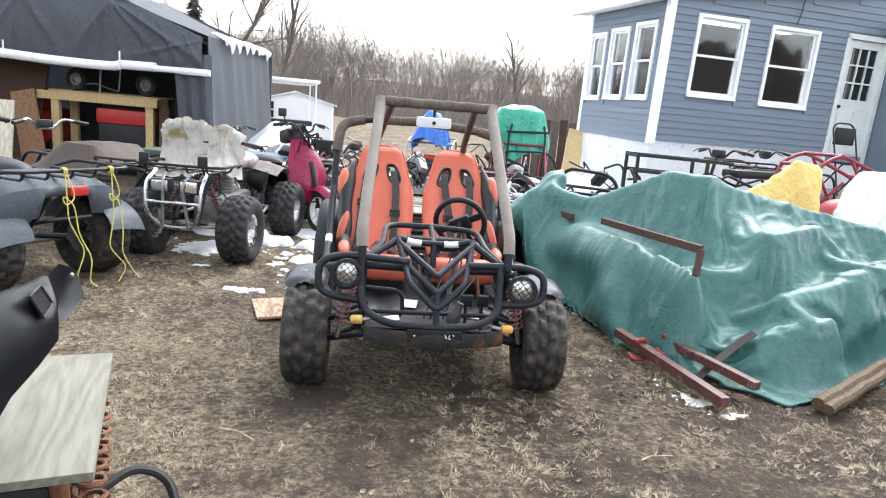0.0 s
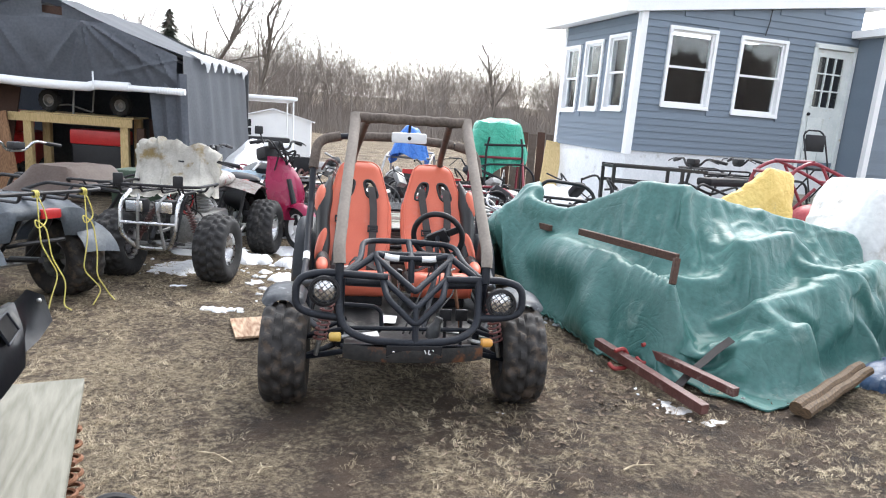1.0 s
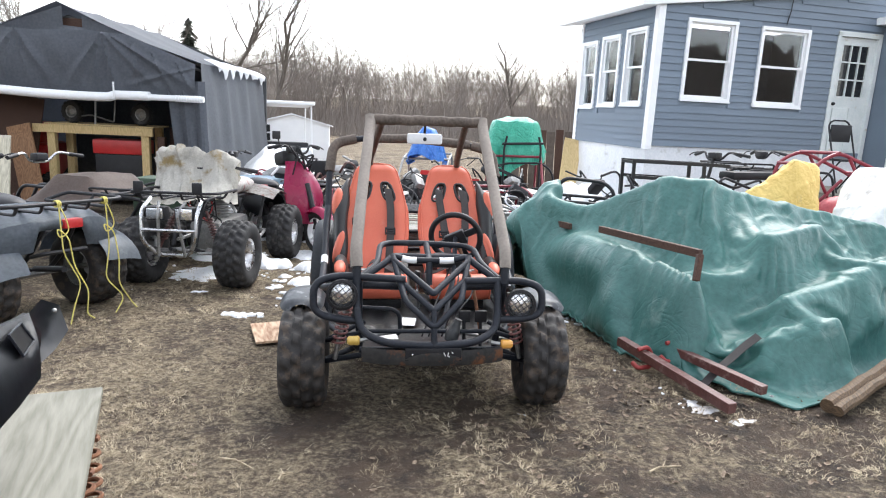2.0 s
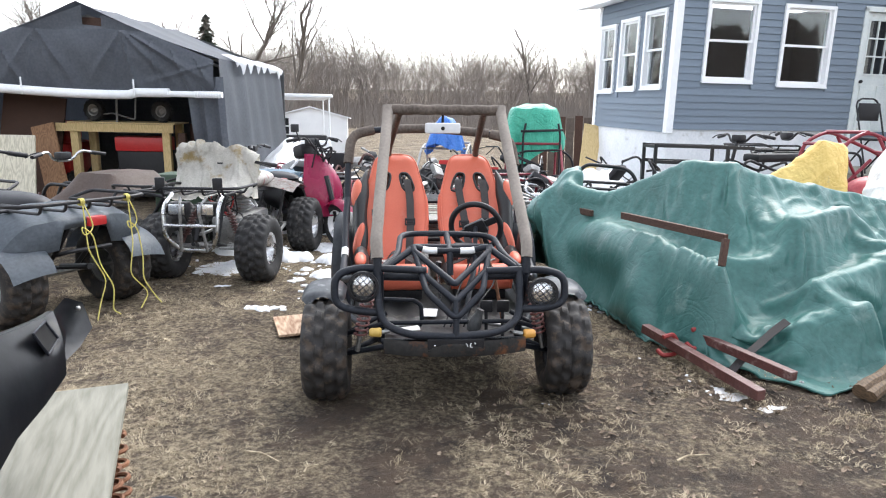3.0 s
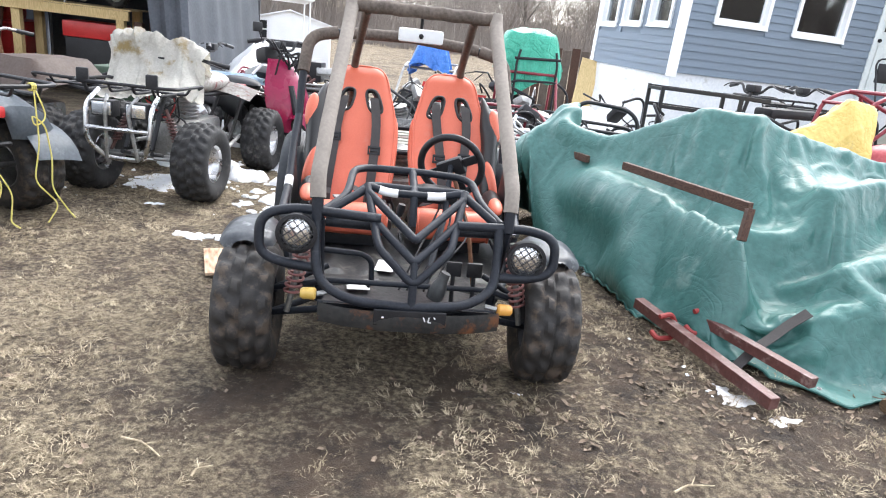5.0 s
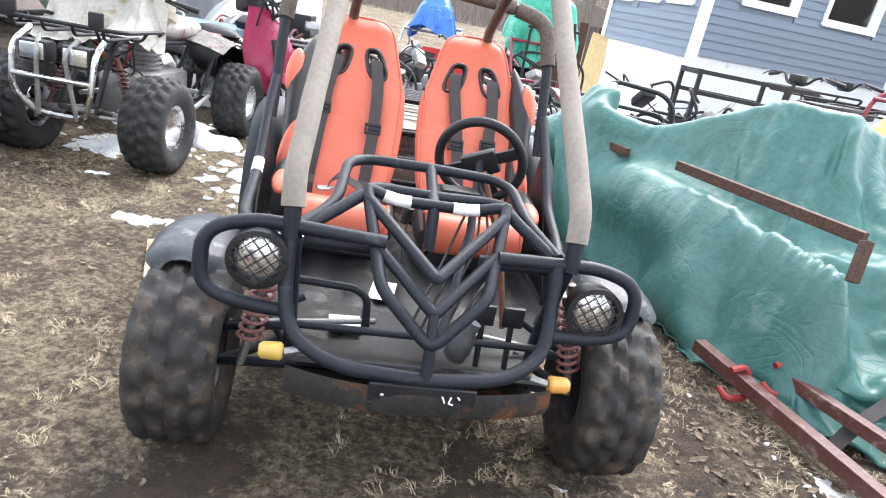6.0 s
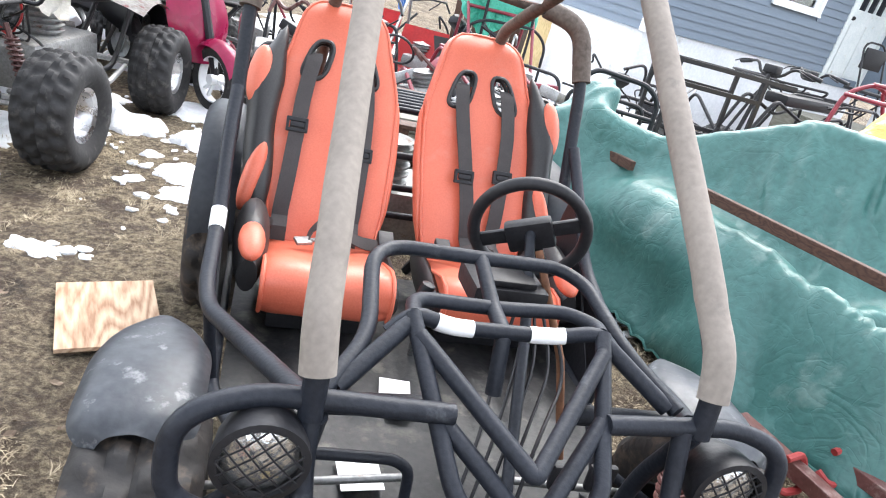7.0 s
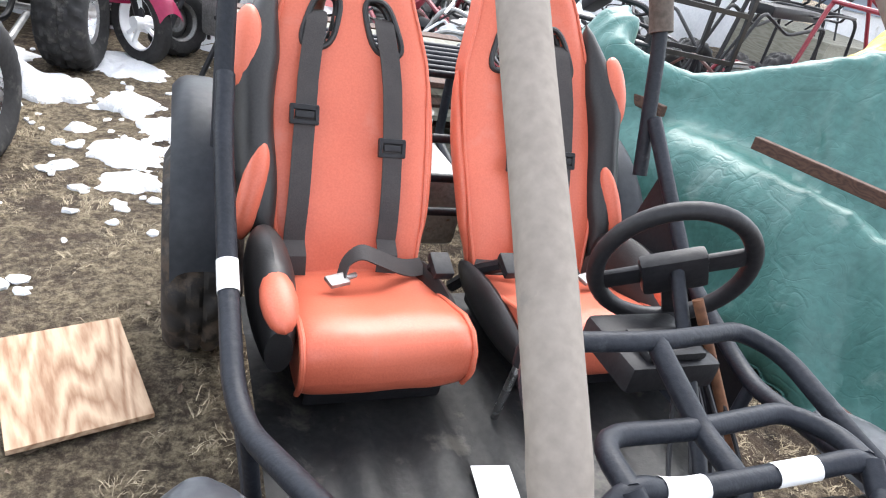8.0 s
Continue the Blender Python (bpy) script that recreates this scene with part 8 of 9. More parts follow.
# folding chair by the door
ch = thing("folding_chair", "black metal chair with a dark back by the door", "chair", pose(5.35, 9.55, ground_z(5.35, 9.55) + 0.62, 0, 0, 10))
for s in (-1, 1):
    rod("leg", [(s * 0.17, -0.24, 0.0), (s * 0.17, 0.14, 0.92), (s * 0.13, 0.16, 0.98)], 0.012, M_BLACK, ch)
    rod("leg", [(s * 0.17, 0.22, 0.0), (s * 0.17, -0.22, 0.46)], 0.012, M_BLACK, ch)
rod("back_rail", [(-0.15, 0.15, 0.95), (-0.10, 0.16, 1.0), (0.10, 0.16, 1.0), (0.15, 0.15, 0.95)], 0.012, M_BLACK, ch, 0.05)
bm = bmesh.new()
box(bm, (-0.155, 0.10, 0.70), (0.155, 0.13, 0.94), pose(0, -0.01, 0, 0), bevel=0.01)
part("backrest", bm, M_BLACK, ch)
bm = bmesh.new()
box(bm, (-0.18, -0.22, 0.44), (0.18, 0.16, 0.475), bevel=0.012)
part("seat", bm, M_BLACK, ch)
dk = thing("porch_step", "raised timber step at the foot of the door", "step", pose(5.7, 9.9, 0, 0, 0, 18))
bm = bmesh.new()
box(bm, (-0.8, -0.75, ground_z(5.7, 9.9) - 0.15), (0.75, 0.55, ground_z(5.35, 9.55) + 0.60))
part("step_body", bm, M_BENCH, dk, smooth=False)
for k in range(9):
    bm = bmesh.new()
    box(bm, (-0.82, -0.77 + k * 0.148, ground_z(5.35, 9.55) + 0.601), (0.77, -0.632 + k * 0.148, ground_z(5.35, 9.55) + 0.622), bevel=0.003)
    part("plank", bm, M_BENCH, dk, smooth=False)
# yellow cover, white covered box
crate = thing("wooden_crate", "low wooden crate under the yellow cover", "crate", on_ground(2.90, 5.85, 10))
for z in (0.0, 0.16, 0.32, 0.48):
    for y in (-0.24, 0.24):
        bm = bmesh.new()
        box(bm, (-0.26, y - 0.012, z), (0.26, y + 0.012, z + 0.13), bevel=0.003)
        part("slat", bm, M_OLDWOOD, crate, smooth=False)
    for x in (-0.25, 0.25):
        bm = bmesh.new()
        box(bm, (x - 0.012, -0.226, z), (x + 0.012, 0.226, z + 0.13), bevel=0.003)
        part("slat", bm, M_OLDWOOD, crate, smooth=False)
bm = bmesh.new()
box(bm, (-0.27, -0.26, 0.612), (0.27, 0.26, 0.64))
part("lid", bm, M_PINE, crate, smooth=False)
bx = thing("machine_box", "dark machine body below the white cover", "machine", on_ground(3.75, 5.22, 8))
bm = bmesh.new()
box(bm, (-0.38, -0.30, 0.10), (0.38, 0.30, 0.80), bevel=0.03)
part("body", bm, M_BLACK, bx)
for x in (-0.34, 0.34):
    wheel(bx, pose(x, -0.28, 0.155), 0.16, 0.12, 0.08, M_TYRE2, M_STEEL, 14, 3, -1)
kd = kart(on_ground(3.62, 4.35, 215), "dark kart at the end of the tarpaulin", M_BLACK, cage=0.0)

# golf cart and shed far behind
gc = thing("golf_cart", "white golf cart with a flat roof", "golf cart", on_ground(-4.35, 15.2, 20))
bm = bmesh.new()
box(bm, (-0.62, -0.95, 1.72), (0.62, 0.95, 1.80), bevel=0.03)
part("roof", bm, M_TRIM, gc)
for x in (-0.55, 0.55):
    for y, z in ((0.85, 0.75), (-0.80, 0.70)):
        rod("roof_post", [(x, y, z), (x, y * 0.9, 1.73)], 0.018, M_TRIM, gc)
bm = bmesh.new()
box(bm, (-0.55, -1.1, 0.30), (0.55, 0.0, 0.78), bevel=0.08)
box(bm, (-0.55, 0.45, 0.30), (0.55, 1.15, 0.85), bevel=0.12)
box(bm, (-0.55, -0.1, 0.28), (0.55, 0.6, 0.36), bevel=0.02)
part("body", bm, M_TRIM, gc)
bm = bmesh.new()
box(bm, (-0.50, -0.65, 0.78), (0.50, -0.10, 0.90), bevel=0.04)
part("seat", bm, M_BLACK, gc)
for x, y in ((-0.48, 0.80), (0.48, 0.80), (-0.48, -0.75), (0.48, -0.75)):
    wheel(gc, pose(x, y, 0.225), 0.23, 0.2, 0.12, M_TYRE2, M_TRIM, 14, 3, int(math.copysign(1, x)))
sh = thing("garden_shed", "white garden shed with a small dark window", "shed", on_ground(-5.35, 19.5, 12))
bm = bmesh.new()
box(bm, (-1.05, -0.9, 0), (1.05, 0.9, 1.25))
v = [bm.verts.new(p) for p in ((-1.05, -0.9, 1.25), (1.05, -0.9, 1.25), (0, -0.9, 1.52), (-1.05, 0.9, 1.25), (1.05, 0.9, 1.25), (0, 0.9, 1.52))]
for f in ((0, 1, 2), (3, 5, 4), (0, 2, 5, 3), (2, 1, 4, 5)):
    bm.faces.new([v[i] for i in f])
part("wall", bm, M_TRIM, sh, smooth=False)
for s in (-1, 1):
    bm = bmesh.new()
    beam(bm, (s * 1.15, 0, 1.235), (0, 0, 1.545), 2.0, 0.03)
    part("roof", bm, M_ROOF, sh, smooth=False)
for z in (0.78, 1.02):
    bm = bmesh.new()
    box(bm, (-0.82, -0.93, z), (-0.60, -0.895, z + 0.20))
    part("window", bm, M_DARKGLASS, sh, smooth=False)
# low brown fence and white boards at the back corner of the house
fn = thing("board_fence", "low weathered board fence beyond the house", "fence", on_ground(2.4, 15.5, 4))
for k in range(16):
    bm = bmesh.new()
    box(bm, (-1.6 + 0.2 * k, 0, 0), (-1.42 + 0.2 * k, 0.025, 1.35 + 0.03 * math.sin(k * 2.3)), bevel=0.004)
    part("board", bm, M_FOAMDK if k % 2 else M_OLDWOOD, fn, smooth=False)
for k, (x, a) in enumerate(((1.62, 8), (1.80, 14))):
    bs_ = thing("leaning_board", "pale sheet of board leaning at the house", "board", on_ground(x + 0.30, 12.6 + 0.2 * k, 10))
    bm = bmesh.new()
    box(bm, (-0.17, 0, 0), (0.17, 0.02, 1.25), pose(0, 0, 0, -10, a, 0), bevel=0.003)
    part("sheet", bm, M_PINE, bs_, smooth=False)

def scrap(x, y, rz, seed, label, mats, n=9, high=0.75):
    """A stripped machine: engine, bent tubes, hoses, a wheel, odd panels."""
    rng = random.Random(seed)
    e = thing("stripped_machine", label, "machine parts", on_ground(x, y, rz), "stripped machines in the yard")
    for s in (-1, 1):
        rod("frame_tube", [(s * 0.22, -0.45, 0.02), (s * 0.24, -0.30, high * rng.uniform(0.5, 0.9)), (s * 0.2, 0.15, high * rng.uniform(0.7, 1.0)), (s * 0.18, 0.45, 0.02)], 0.015, mats[0], e, 0.1)
    bm = bmesh.new()
    box(bm, (-0.16, -0.22, 0.16), (0.15, 0.16, 0.42), pose(0, 0, 0, rng.uniform(-8, 8), rng.uniform(-8, 8)), bevel=0.04)
    lathe(bm, [(0.0, 0.38)] + [(0.10 if k % 4 in (1, 2) else 0.075, 0.40 + 0.008 * k) for k in range(18)] + [(0.0, 0.56)], pose(0, 0, 0, 0, -90 + rng.uniform(-20, 20), 0), 14)
    part("engine", bm, M_STEEL, e, "grimy finned engine")
    for k in range(n):
        p = [(rng.uniform(-0.32, 0.32), rng.uniform(-0.4, 0.4), rng.uniform(0.1, high))]
        for _ in range(3):
            q = p[-1]
            p.append((q[0] + rng.uniform(-0.22, 0.22), q[1] + rng.uniform(-0.2, 0.2), min(high * 1.12, max(0.05, q[2] + rng.uniform(-0.2, 0.2)))))
        hose = k % 3 == 0
        rod("hose" if hose else "bent_tube", p, 0.007 if hose else rng.uniform(0.009, 0.015), M_BLACK if hose else rng.choice(mats), e, 0.07, "", 6)
    for k in range(3):
        c = (rng.uniform(-0.25, 0.25), rng.uniform(-0.3, 0.3), rng.uniform(0.35, high))
        bm = bmesh.new()
        box(bm, (-0.10, -0.06, -0.04), (0.10, 0.06, 0.04), Matrix.Translation(c) @ pose(0, 0, 0, rng.uniform(-40, 40), rng.uniform(-40, 40), rng.uniform(0, 180)), bevel=0.02)
        part("bracket", bm, rng.choice(mats + [M_BLACK, M_STEEL]), e)
    wheel(e, pose(0.30, rng.uniform(-0.3, 0.3), 0.195, 0, rng.uniform(-14, 14), rng.uniform(-20, 20)), 0.2, 0.12, 0.11, M_TYRE2, M_STEEL, 12, 3, 1)
    return e


SCRAP = [(-2.55, 6.55, 30, "pale"), (-1.95, 7.2, 80, "pale"), (-1.15, 7.15, 10, "red"), (-0.85, 6.55, 140, "dark"), (-0.62, 7.9, 60, "dark"), (0.10, 6.75, 20, "red"), (0.45, 6.25, 75, "pale"), (0.85, 6.75, 120, "red"), (0.80, 7.45, 40, "dark"), (1.15, 6.55, 5, "dark"),
         (1.72, 7.0, 65, "dark"), (2.35, 7.5, 15, "dark"), (2.75, 6.7, 100, "red"), (3.35, 6.6, 35, "dark"), (4.35, 6.9, 80, "red"), (4.7, 7.5, 120, "dark"), (-1.6, 8.3, 0, "dark"), (-2.3, 8.1, 45, "red"), (0.3, 9.3, 20, "dark")]
LOOKS = {"pale": ("stripped machine with pale worn tubes", [M_STEEL, M_CHROME, M_SKIRT]), "red": ("stripped machine with maroon and steel tubes", [M_MAROON, M_STEEL, M_REDMETAL]), "dark": ("stripped machine with black tubes and hoses", [M_BLACK, M_BLACK, M_STEEL])}
for i, (x, y, rz, look_) in enumerate(SCRAP):
    scrap(x, y, rz, 40 + i, LOOKS[look_][0], LOOKS[look_][1], 9, 0.62 if y < 7 else 0.82)

# ---- inside the fabric garage ----
wb = thing("workbench", "pine workbench inside the fabric garage", "workbench", TENT @ pose(0.12, 0.55, 0.0))
bm = bmesh.new()
box(bm, (-0.85, 0.0, 1.00), (0.85, 0.045, 1.12), bevel=0.004)
part("rail", bm, M_PINE, wb, smooth=False)
for k in range(4):
    bm = bmesh.new()
    box(bm, (-0.70, 0.05 + 0.16 * k, 1.122), (0.86, 0.20 + 0.16 * k, 1.142))
    part("top_board", bm, M_PINE, wb, smooth=False)
for x, mt in ((-0.62, M_PINE), (0.72, M_PINE), (0.95, M_OLDWOOD)):
    bm = bmesh.new()
    box(bm, (x - 0.055, 0.05, 0.0), (x + 0.055, 0.14, 1.0), bevel=0.004)
    part("leg", bm, mt, wb, smooth=False)
    bm = bmesh.new()
    box(bm, (x - 0.055, 0.60, 0.0), (x + 0.055, 0.69, 1.12), bevel=0.004)
    part("leg", bm, mt, wb, smooth=False)
for x in (-0.38, 0.62):
    w_ = thing("spare_wheel", "small black wheel lying on the workbench", "wheel", TENT @ pose(0.12 + x, 0.80, 1.142 + 0.165, 0, 0, 78), "wheels on the workbench")
    wheel(w_, Matrix(), 0.165, 0.10, 0.085, M_TYRE2, M_STEEL, 14, 3, -1)
ax = thing("front_axle", "bare steel axle with handlebar parts on the workbench", "axle", TENT @ pose(0.12, 0.55, 1.15))
rod("axle_tube", [(-0.5, 0.25, 0.06), (-0.1, 0.2, 0.12), (0.25, 0.15, 0.03), (0.28, 0.15, 0.36)], 0.012, M_STEEL, ax)
rod("axle_tube", [(0.0, 0.1, -0.02), (0.02, 0.12, 0.42)], 0.016, M_STEEL, ax)
rt = thing("tool_chest", "red plastic tool chest under the workbench", "tool chest", TENT @ pose(0.38, 0.95, 0.0))
bm = bmesh.new()
box(bm, (-0.36, -0.15, 0.0), (0.36, 0.22, 0.70), bevel=0.02)
part("body", bm, M_BLACK, rt)
bm = bmesh.new()
box(bm, (-0.38, -0.18, 0.702), (0.38, 0.24, 0.92), bevel=0.03)
part("lid", bm, M_RED, rt, "red lid")
rb = thing("red_mower", "red ride-on machine at the back of the garage", "mower", TENT @ pose(-1.25, 1.35, 0.0))
bm = bmesh.new()
box(bm, (-0.45, -0.35, 0.25), (0.45, 0.5, 0.80), bevel=0.10)
box(bm, (-0.30, -0.30, 0.78), (0.40, 0.25, 1.12), bevel=0.10)
part("body", bm, M_RED, rb)
for x in (-0.42, 0.42):
    wheel(rb, pose(x, -0.2, 0.195), 0.2, 0.14, 0.1, M_TYRE2, M_STEEL, 14, 3, int(math.copysign(1, x)))
    wheel(rb, pose(x, 0.35, 0.195), 0.2, 0.14, 0.1, M_TYRE2, M_STEEL, 14, 3, int(math.copysign(1, x)))
gm = thing("green_mower", "green mower body deep in the garage", "mower", TENT @ pose(1.25, 1.7, 0.0))
bm = bmesh.new()
box(bm, (-0.40, -0.35, 0.25), (0.40, 0.6, 0.72), bevel=0.12)
part("body", bm, M_GREEN, gm)
for x in (-0.38, 0.38):
    wheel(gm, pose(x, -0.1, 0.22), 0.225, 0.16, 0.12, M_TYRE2, M_STEEL, 14, 3, int(math.copysign(1, x)))
for x, y, wd, hh, tl, an, mt, nm in ((-0.62, 0.25, 0.34, 1.15, 12, -14, woody("tan_board", (0.20, 0.10, 0.05), (0.34, 0.19, 0.10), axis=2, scale=8), "rust-brown board leaning in the garage"), (-0.86, -0.45, 0.56, 1.00, 10, 0, woody("pale_weathered_door", (0.42, 0.39, 0.30), (0.66, 0.62, 0.50), axis=2, scale=6), "pale wooden door leaf leaning at the garage front"), (-1.30, 0.6, 0.9, 1.55, 6, 8, M_OLDWOOD, "dark brown sheet of wood in the garage")):
    e = thing("leaning_board", nm, "board", TENT @ pose(x, y, 0.0))
    bm = bmesh.new()
    box(bm, (-wd / 2, 0, 0), (wd / 2, 0.03, hh), pose(0, 0, 0, -tl, an, 0), bevel=0.004)
    part("sheet", bm, mt, e, smooth=False)
gb = thing("storage_bin", "dark green plastic bin behind the quads", "bin", on_ground(-2.95, 6.35, 5))
bm = bmesh.new()
box(bm, (-0.24, -0.2, 0.0), (0.24, 0.2, 0.72), bevel=0.03)
part("body", bm, shade("dark_green_plastic", (0.025, 0.05, 0.03), (0.045, 0.08, 0.045), rough=0.5), gb)

# ---- things on the lawn ----
pw = thing("plywood_sheet", "square offcut of plywood lying on the grass", "plywood", pose(-0.938, 3.624, ground_z(-0.938, 3.624) + 0.014, -2.0, -0.95, 24.2))
bm = bmesh.new()
box(bm, (-0.1425, -0.191, 0.0), (0.1425, 0.191, 0.014), bevel=0.0015)
part("sheet", bm, M_PLY, pw, smooth=False)

wd = thing("trim_board", "old brown wooden trim lying along the tarpaulin", "board")
for a, b in (((0.835, 4.93, 0.440), (0.93, 4.70, 0.452)), ((1.075, 4.31, 0.510), (1.440, 3.385, 0.560))):
    bm = bmesh.new()
    beam(bm, a, b, 0.030, 0.045, 0.004)
    part("strip", bm, M_OLDWOOD, wd, smooth=False)
bm = bmesh.new()
beam(bm, (1.425, 3.345, 0.565), (1.405, 3.30, 0.43), 0.03, 0.04, 0.004, up=(0, 1, 0))
part("strip", bm, M_OLDWOOD, wd, smooth=False)


def steel_bar(label, a, b, w):
    e = thing("steel_bar", label, "steel bar", None, "bars beside the tarpaulin")
    bm = bmesh.new()
    beam(bm, a, b, w, w, 0.004)
    part("bar", bm, M_REDMETAL, e, smooth=False)
    return e


b1 = steel_bar("scuffed red square steel bar lying on leaves", (1.10, 3.515, 0.000), (1.455, 2.750, -0.030), 0.050)
b2_ = steel_bar("scuffed red square steel bar on the tarpaulin's hem", (1.305, 3.410, 0.032), (1.640, 2.865, 0.022), 0.045)
for e, t in ((b1, 0.24), (b2_, 0.10)):
    a, b = (Vector((1.10, 3.515, 0.0)), Vector((1.455, 2.75, -0.03))) if e is b1 else (Vector((1.305, 3.410, 0.032)), Vector((1.640, 2.865, 0.022)))
    c = a.lerp(b, t)
    bm = bmesh.new()
    pts = [c + Vector((-0.035, -0.02, 0.032)), c + Vector((0.02, 0.0, 0.045)), c + Vector((0.05, 0.0, 0.0)), c + Vector((0.03, -0.05, -0.05)), c + Vector((-0.04, -0.07, -0.055)), c + Vector((-0.06, -0.03, -0.04))]
    pipe(bm, pts, 0.012, 0.02, 8)
    part("hook", bm, M_DULLRED, e, "dull red hook")
st = thing("strap", "black flat strap hanging off the tarpaulin", "strap")
bm = bmesh.new()
ribbon(bm, rounded([(1.730, 3.210, 0.180), (1.660, 3.200, 0.120), (1.590, 3.170, 0.060), (1.520, 3.140, 0.010), (1.430, 3.080, -0.065)], 0.04), 0.05, (0.6, -0.6, 0.2))
part("webbing", bm, M_WEB, st)
lg = thing("split_log", "split brown log at the hem of the tarpaulin", "log")
bm = bmesh.new()
a, b = Vector((1.92, 2.83, -0.02)), Vector((2.46, 3.26, 0.07))
for off, r0 in (((0, 0, 0), 0.036), ((0.02, -0.05, 0.0), 0.028)):
    tube(bm, [a.lerp(b, k / 8) + Vector(off) + Vector((0, 0, 0.006 * math.sin(k * 2))) for k in range(9)], r0, 9, r2=r0 * 0.85)
part("wood", bm, M_LOG, lg)
bt = cover("tarpaulin", "blue corner of a second tarpaulin beside the log", 2.78, 3.42, 0.55, 0.34, -0.09, 0.05, shade("dull_blue_tarp", (0.025, 0.055, 0.12), (0.05, 0.10, 0.19), rough=0.4, c3=(0.16, 0.21, 0.27), spots=0.62), 8, rz=40, n=18)

# worn tyres stacked at the dark end of the heap
for x, y, z, tilt in ((2.92, 3.20, 0.10, 4), (2.95, 3.23, 0.32, -9), (3.35, 3.62, 0.10, 6)):
    tt = thing("spare_tyre", "worn black tyre lying beside the tarpaulin", "tyre", pose(x, y, ground_z(x, y) + z, tilt, 90 + tilt, 15), "worn tyres by the heap")
    wheel(tt, Matrix(), 0.29, 0.20, 0.14, M_TYRE2, M_BLACK, 18, 4, 1)

# workbench corner beside the camera, with a black plastic fender on it
bn = thing("work_stand", "weathered plywood top on a rusty steel stand", "workbench")
top = pose(-0.767, 1.513, 0.456, 0, 0, 26.5)
bm = bmesh.new()
box(bm, (-0.62, -0.61, -0.020), (0.0, 0.0, 0.0), bevel=0.002)
part("plywood_top", bm, M_BENCH, bn, "pale weathered plywood top", smooth=False).matrix_local = top
gnd = ground_z(-0.8, 1.0)
for x, y in ((-0.07, -0.08), (-0.56, -0.08), (-0.07, -0.54), (-0.56, -0.54)):
    bm = bmesh.new()
    p = top @ Vector((x, y, -0.02))
    tube(bm, [p, (p.x, p.y, gnd - 0.02)], 0.02, 8)
    part("leg", bm, M_RUST, bn)
for j, (x, y) in enumerate(((-0.03, -0.24), (-0.03, -0.40))):
    bm = bmesh.new()
    c = top @ Vector((x, y, -0.03))
    tube(bm, [c + Vector((0.034 * math.cos(k * 0.42), 0.034 * math.sin(k * 0.42), -0.0026 * k)) for k in range(110)], 0.006, 6)
    part("spring", bm, M_RUST, bn, "rusty coil spring under the top")
bm = bmesh.new()
box(bm, (-0.50, -0.56, -0.34), (-0.08, -0.16, -0.05), top, bevel=0.03)
part("machine_block", bm, M_BLACK, bn)
bm = bmesh.new()
ellipsoid(bm, top @ Vector((0.02, -0.36, -0.36)), (0.09, 0.08, 0.06))
part("red_housing", bm, M_RED, bn, "red engine housing")
bm = bmesh.new()
pipe(bm, [top @ Vector(p) for p in ((-0.02, -0.30, -0.24), (0.06, -0.24, -0.22), (0.14, -0.26, -0.25), (0.17, -0.36, -0.34))], 0.012, 0.05, 8)
part("hose", bm, M_BLACK, bn)
fd = thing("quad_fender", "loose black plastic fender lying on the stand", "fender")
upper = [Vector(p) for p in ((-0.654, 0.665, 0.809), (-0.668, 0.806, 0.811), (-0.681, 0.960, 0.797), (-0.697, 1.050, 0.784), (-0.709, 1.131, 0.776), (-0.721, 1.186, 0.773))]
lower = [Vector(p) for p in ((-0.555, 0.531, 0.470), (-0.562, 0.651, 0.520), (-0.583, 0.806, 0.600), (-0.610, 0.908, 0.630), (-0.629, 1.012, 0.644), (-0.652, 1.111, 0.661))]


def along(pts, t):
    f = t * (len(pts) - 1)
    i = min(int(f), len(pts) - 2)
    return pts[i].lerp(pts[i + 1], f - i)


M_FPLASTIC = shade("smooth_black_plastic", (0.010, 0.011, 0.014), (0.019, 0.020, 0.025), rough=0.33, scale=5, fine=60, bump=0.03)
back = Vector((-0.72, 0.35, 0.25))
rows = []
for i in range(31):
    t = i / 30
    a, b = along(upper, t), along(lower, t)
    row = [a + Vector((-0.10, 0.05, -0.10)), a + Vector((-0.06, 0.03, -0.035)), a + Vector((-0.02, 0.01, -0.004))]
    for k in range(13):
        q = k / 12
        dent = -0.020 * math.exp(-((t - 0.88) / 0.05) ** 2 - ((q - 0.30) / 0.16) ** 2)
        row.append(a.lerp(b, q) + Vector((0.62, -0.45, 0.25)) * (0.030 * math.sin(math.pi * q) + dent))
    row.append(b + Vector((-0.03, 0.02, -0.012)))
    row.append(b + Vector((-0.09, 0.06, -0.010)))
    rows.append(row)
shell(rows, M_FPLASTIC, fd, "panel", "", 0.004)
fl = [Vector(p) for p in ((-0.721, 1.186, 0.773), (-0.728, 1.238, 0.788), (-0.730, 1.301, 0.756), (-0.708, 1.295, 0.698), (-0.693, 1.221, 0.678), (-0.681, 1.148, 0.672), (-0.652, 1.111, 0.661))]
mid = Vector((-0.715, 1.215, 0.722))
bm = bmesh.new()
cv = bm.verts.new(mid)
rim_ = [bm.verts.new(p) for p in fl]
inn = [bm.verts.new(p.lerp(mid, 0.45) + Vector((-0.010, 0.008, 0))) for p in fl]
for k in range(len(fl) - 1):
    bm.faces.new((rim_[k], rim_[k + 1], inn[k + 1], inn[k]))
    bm.faces.new((inn[k], inn[k + 1], cv))
bm.faces.new((rim_[-1], rim_[0], inn[0], inn[-1]))
bm.faces.new((inn[-1], inn[0], cv))
bmesh.ops.solidify(bm, geom=bm.faces[:], thickness=0.004)
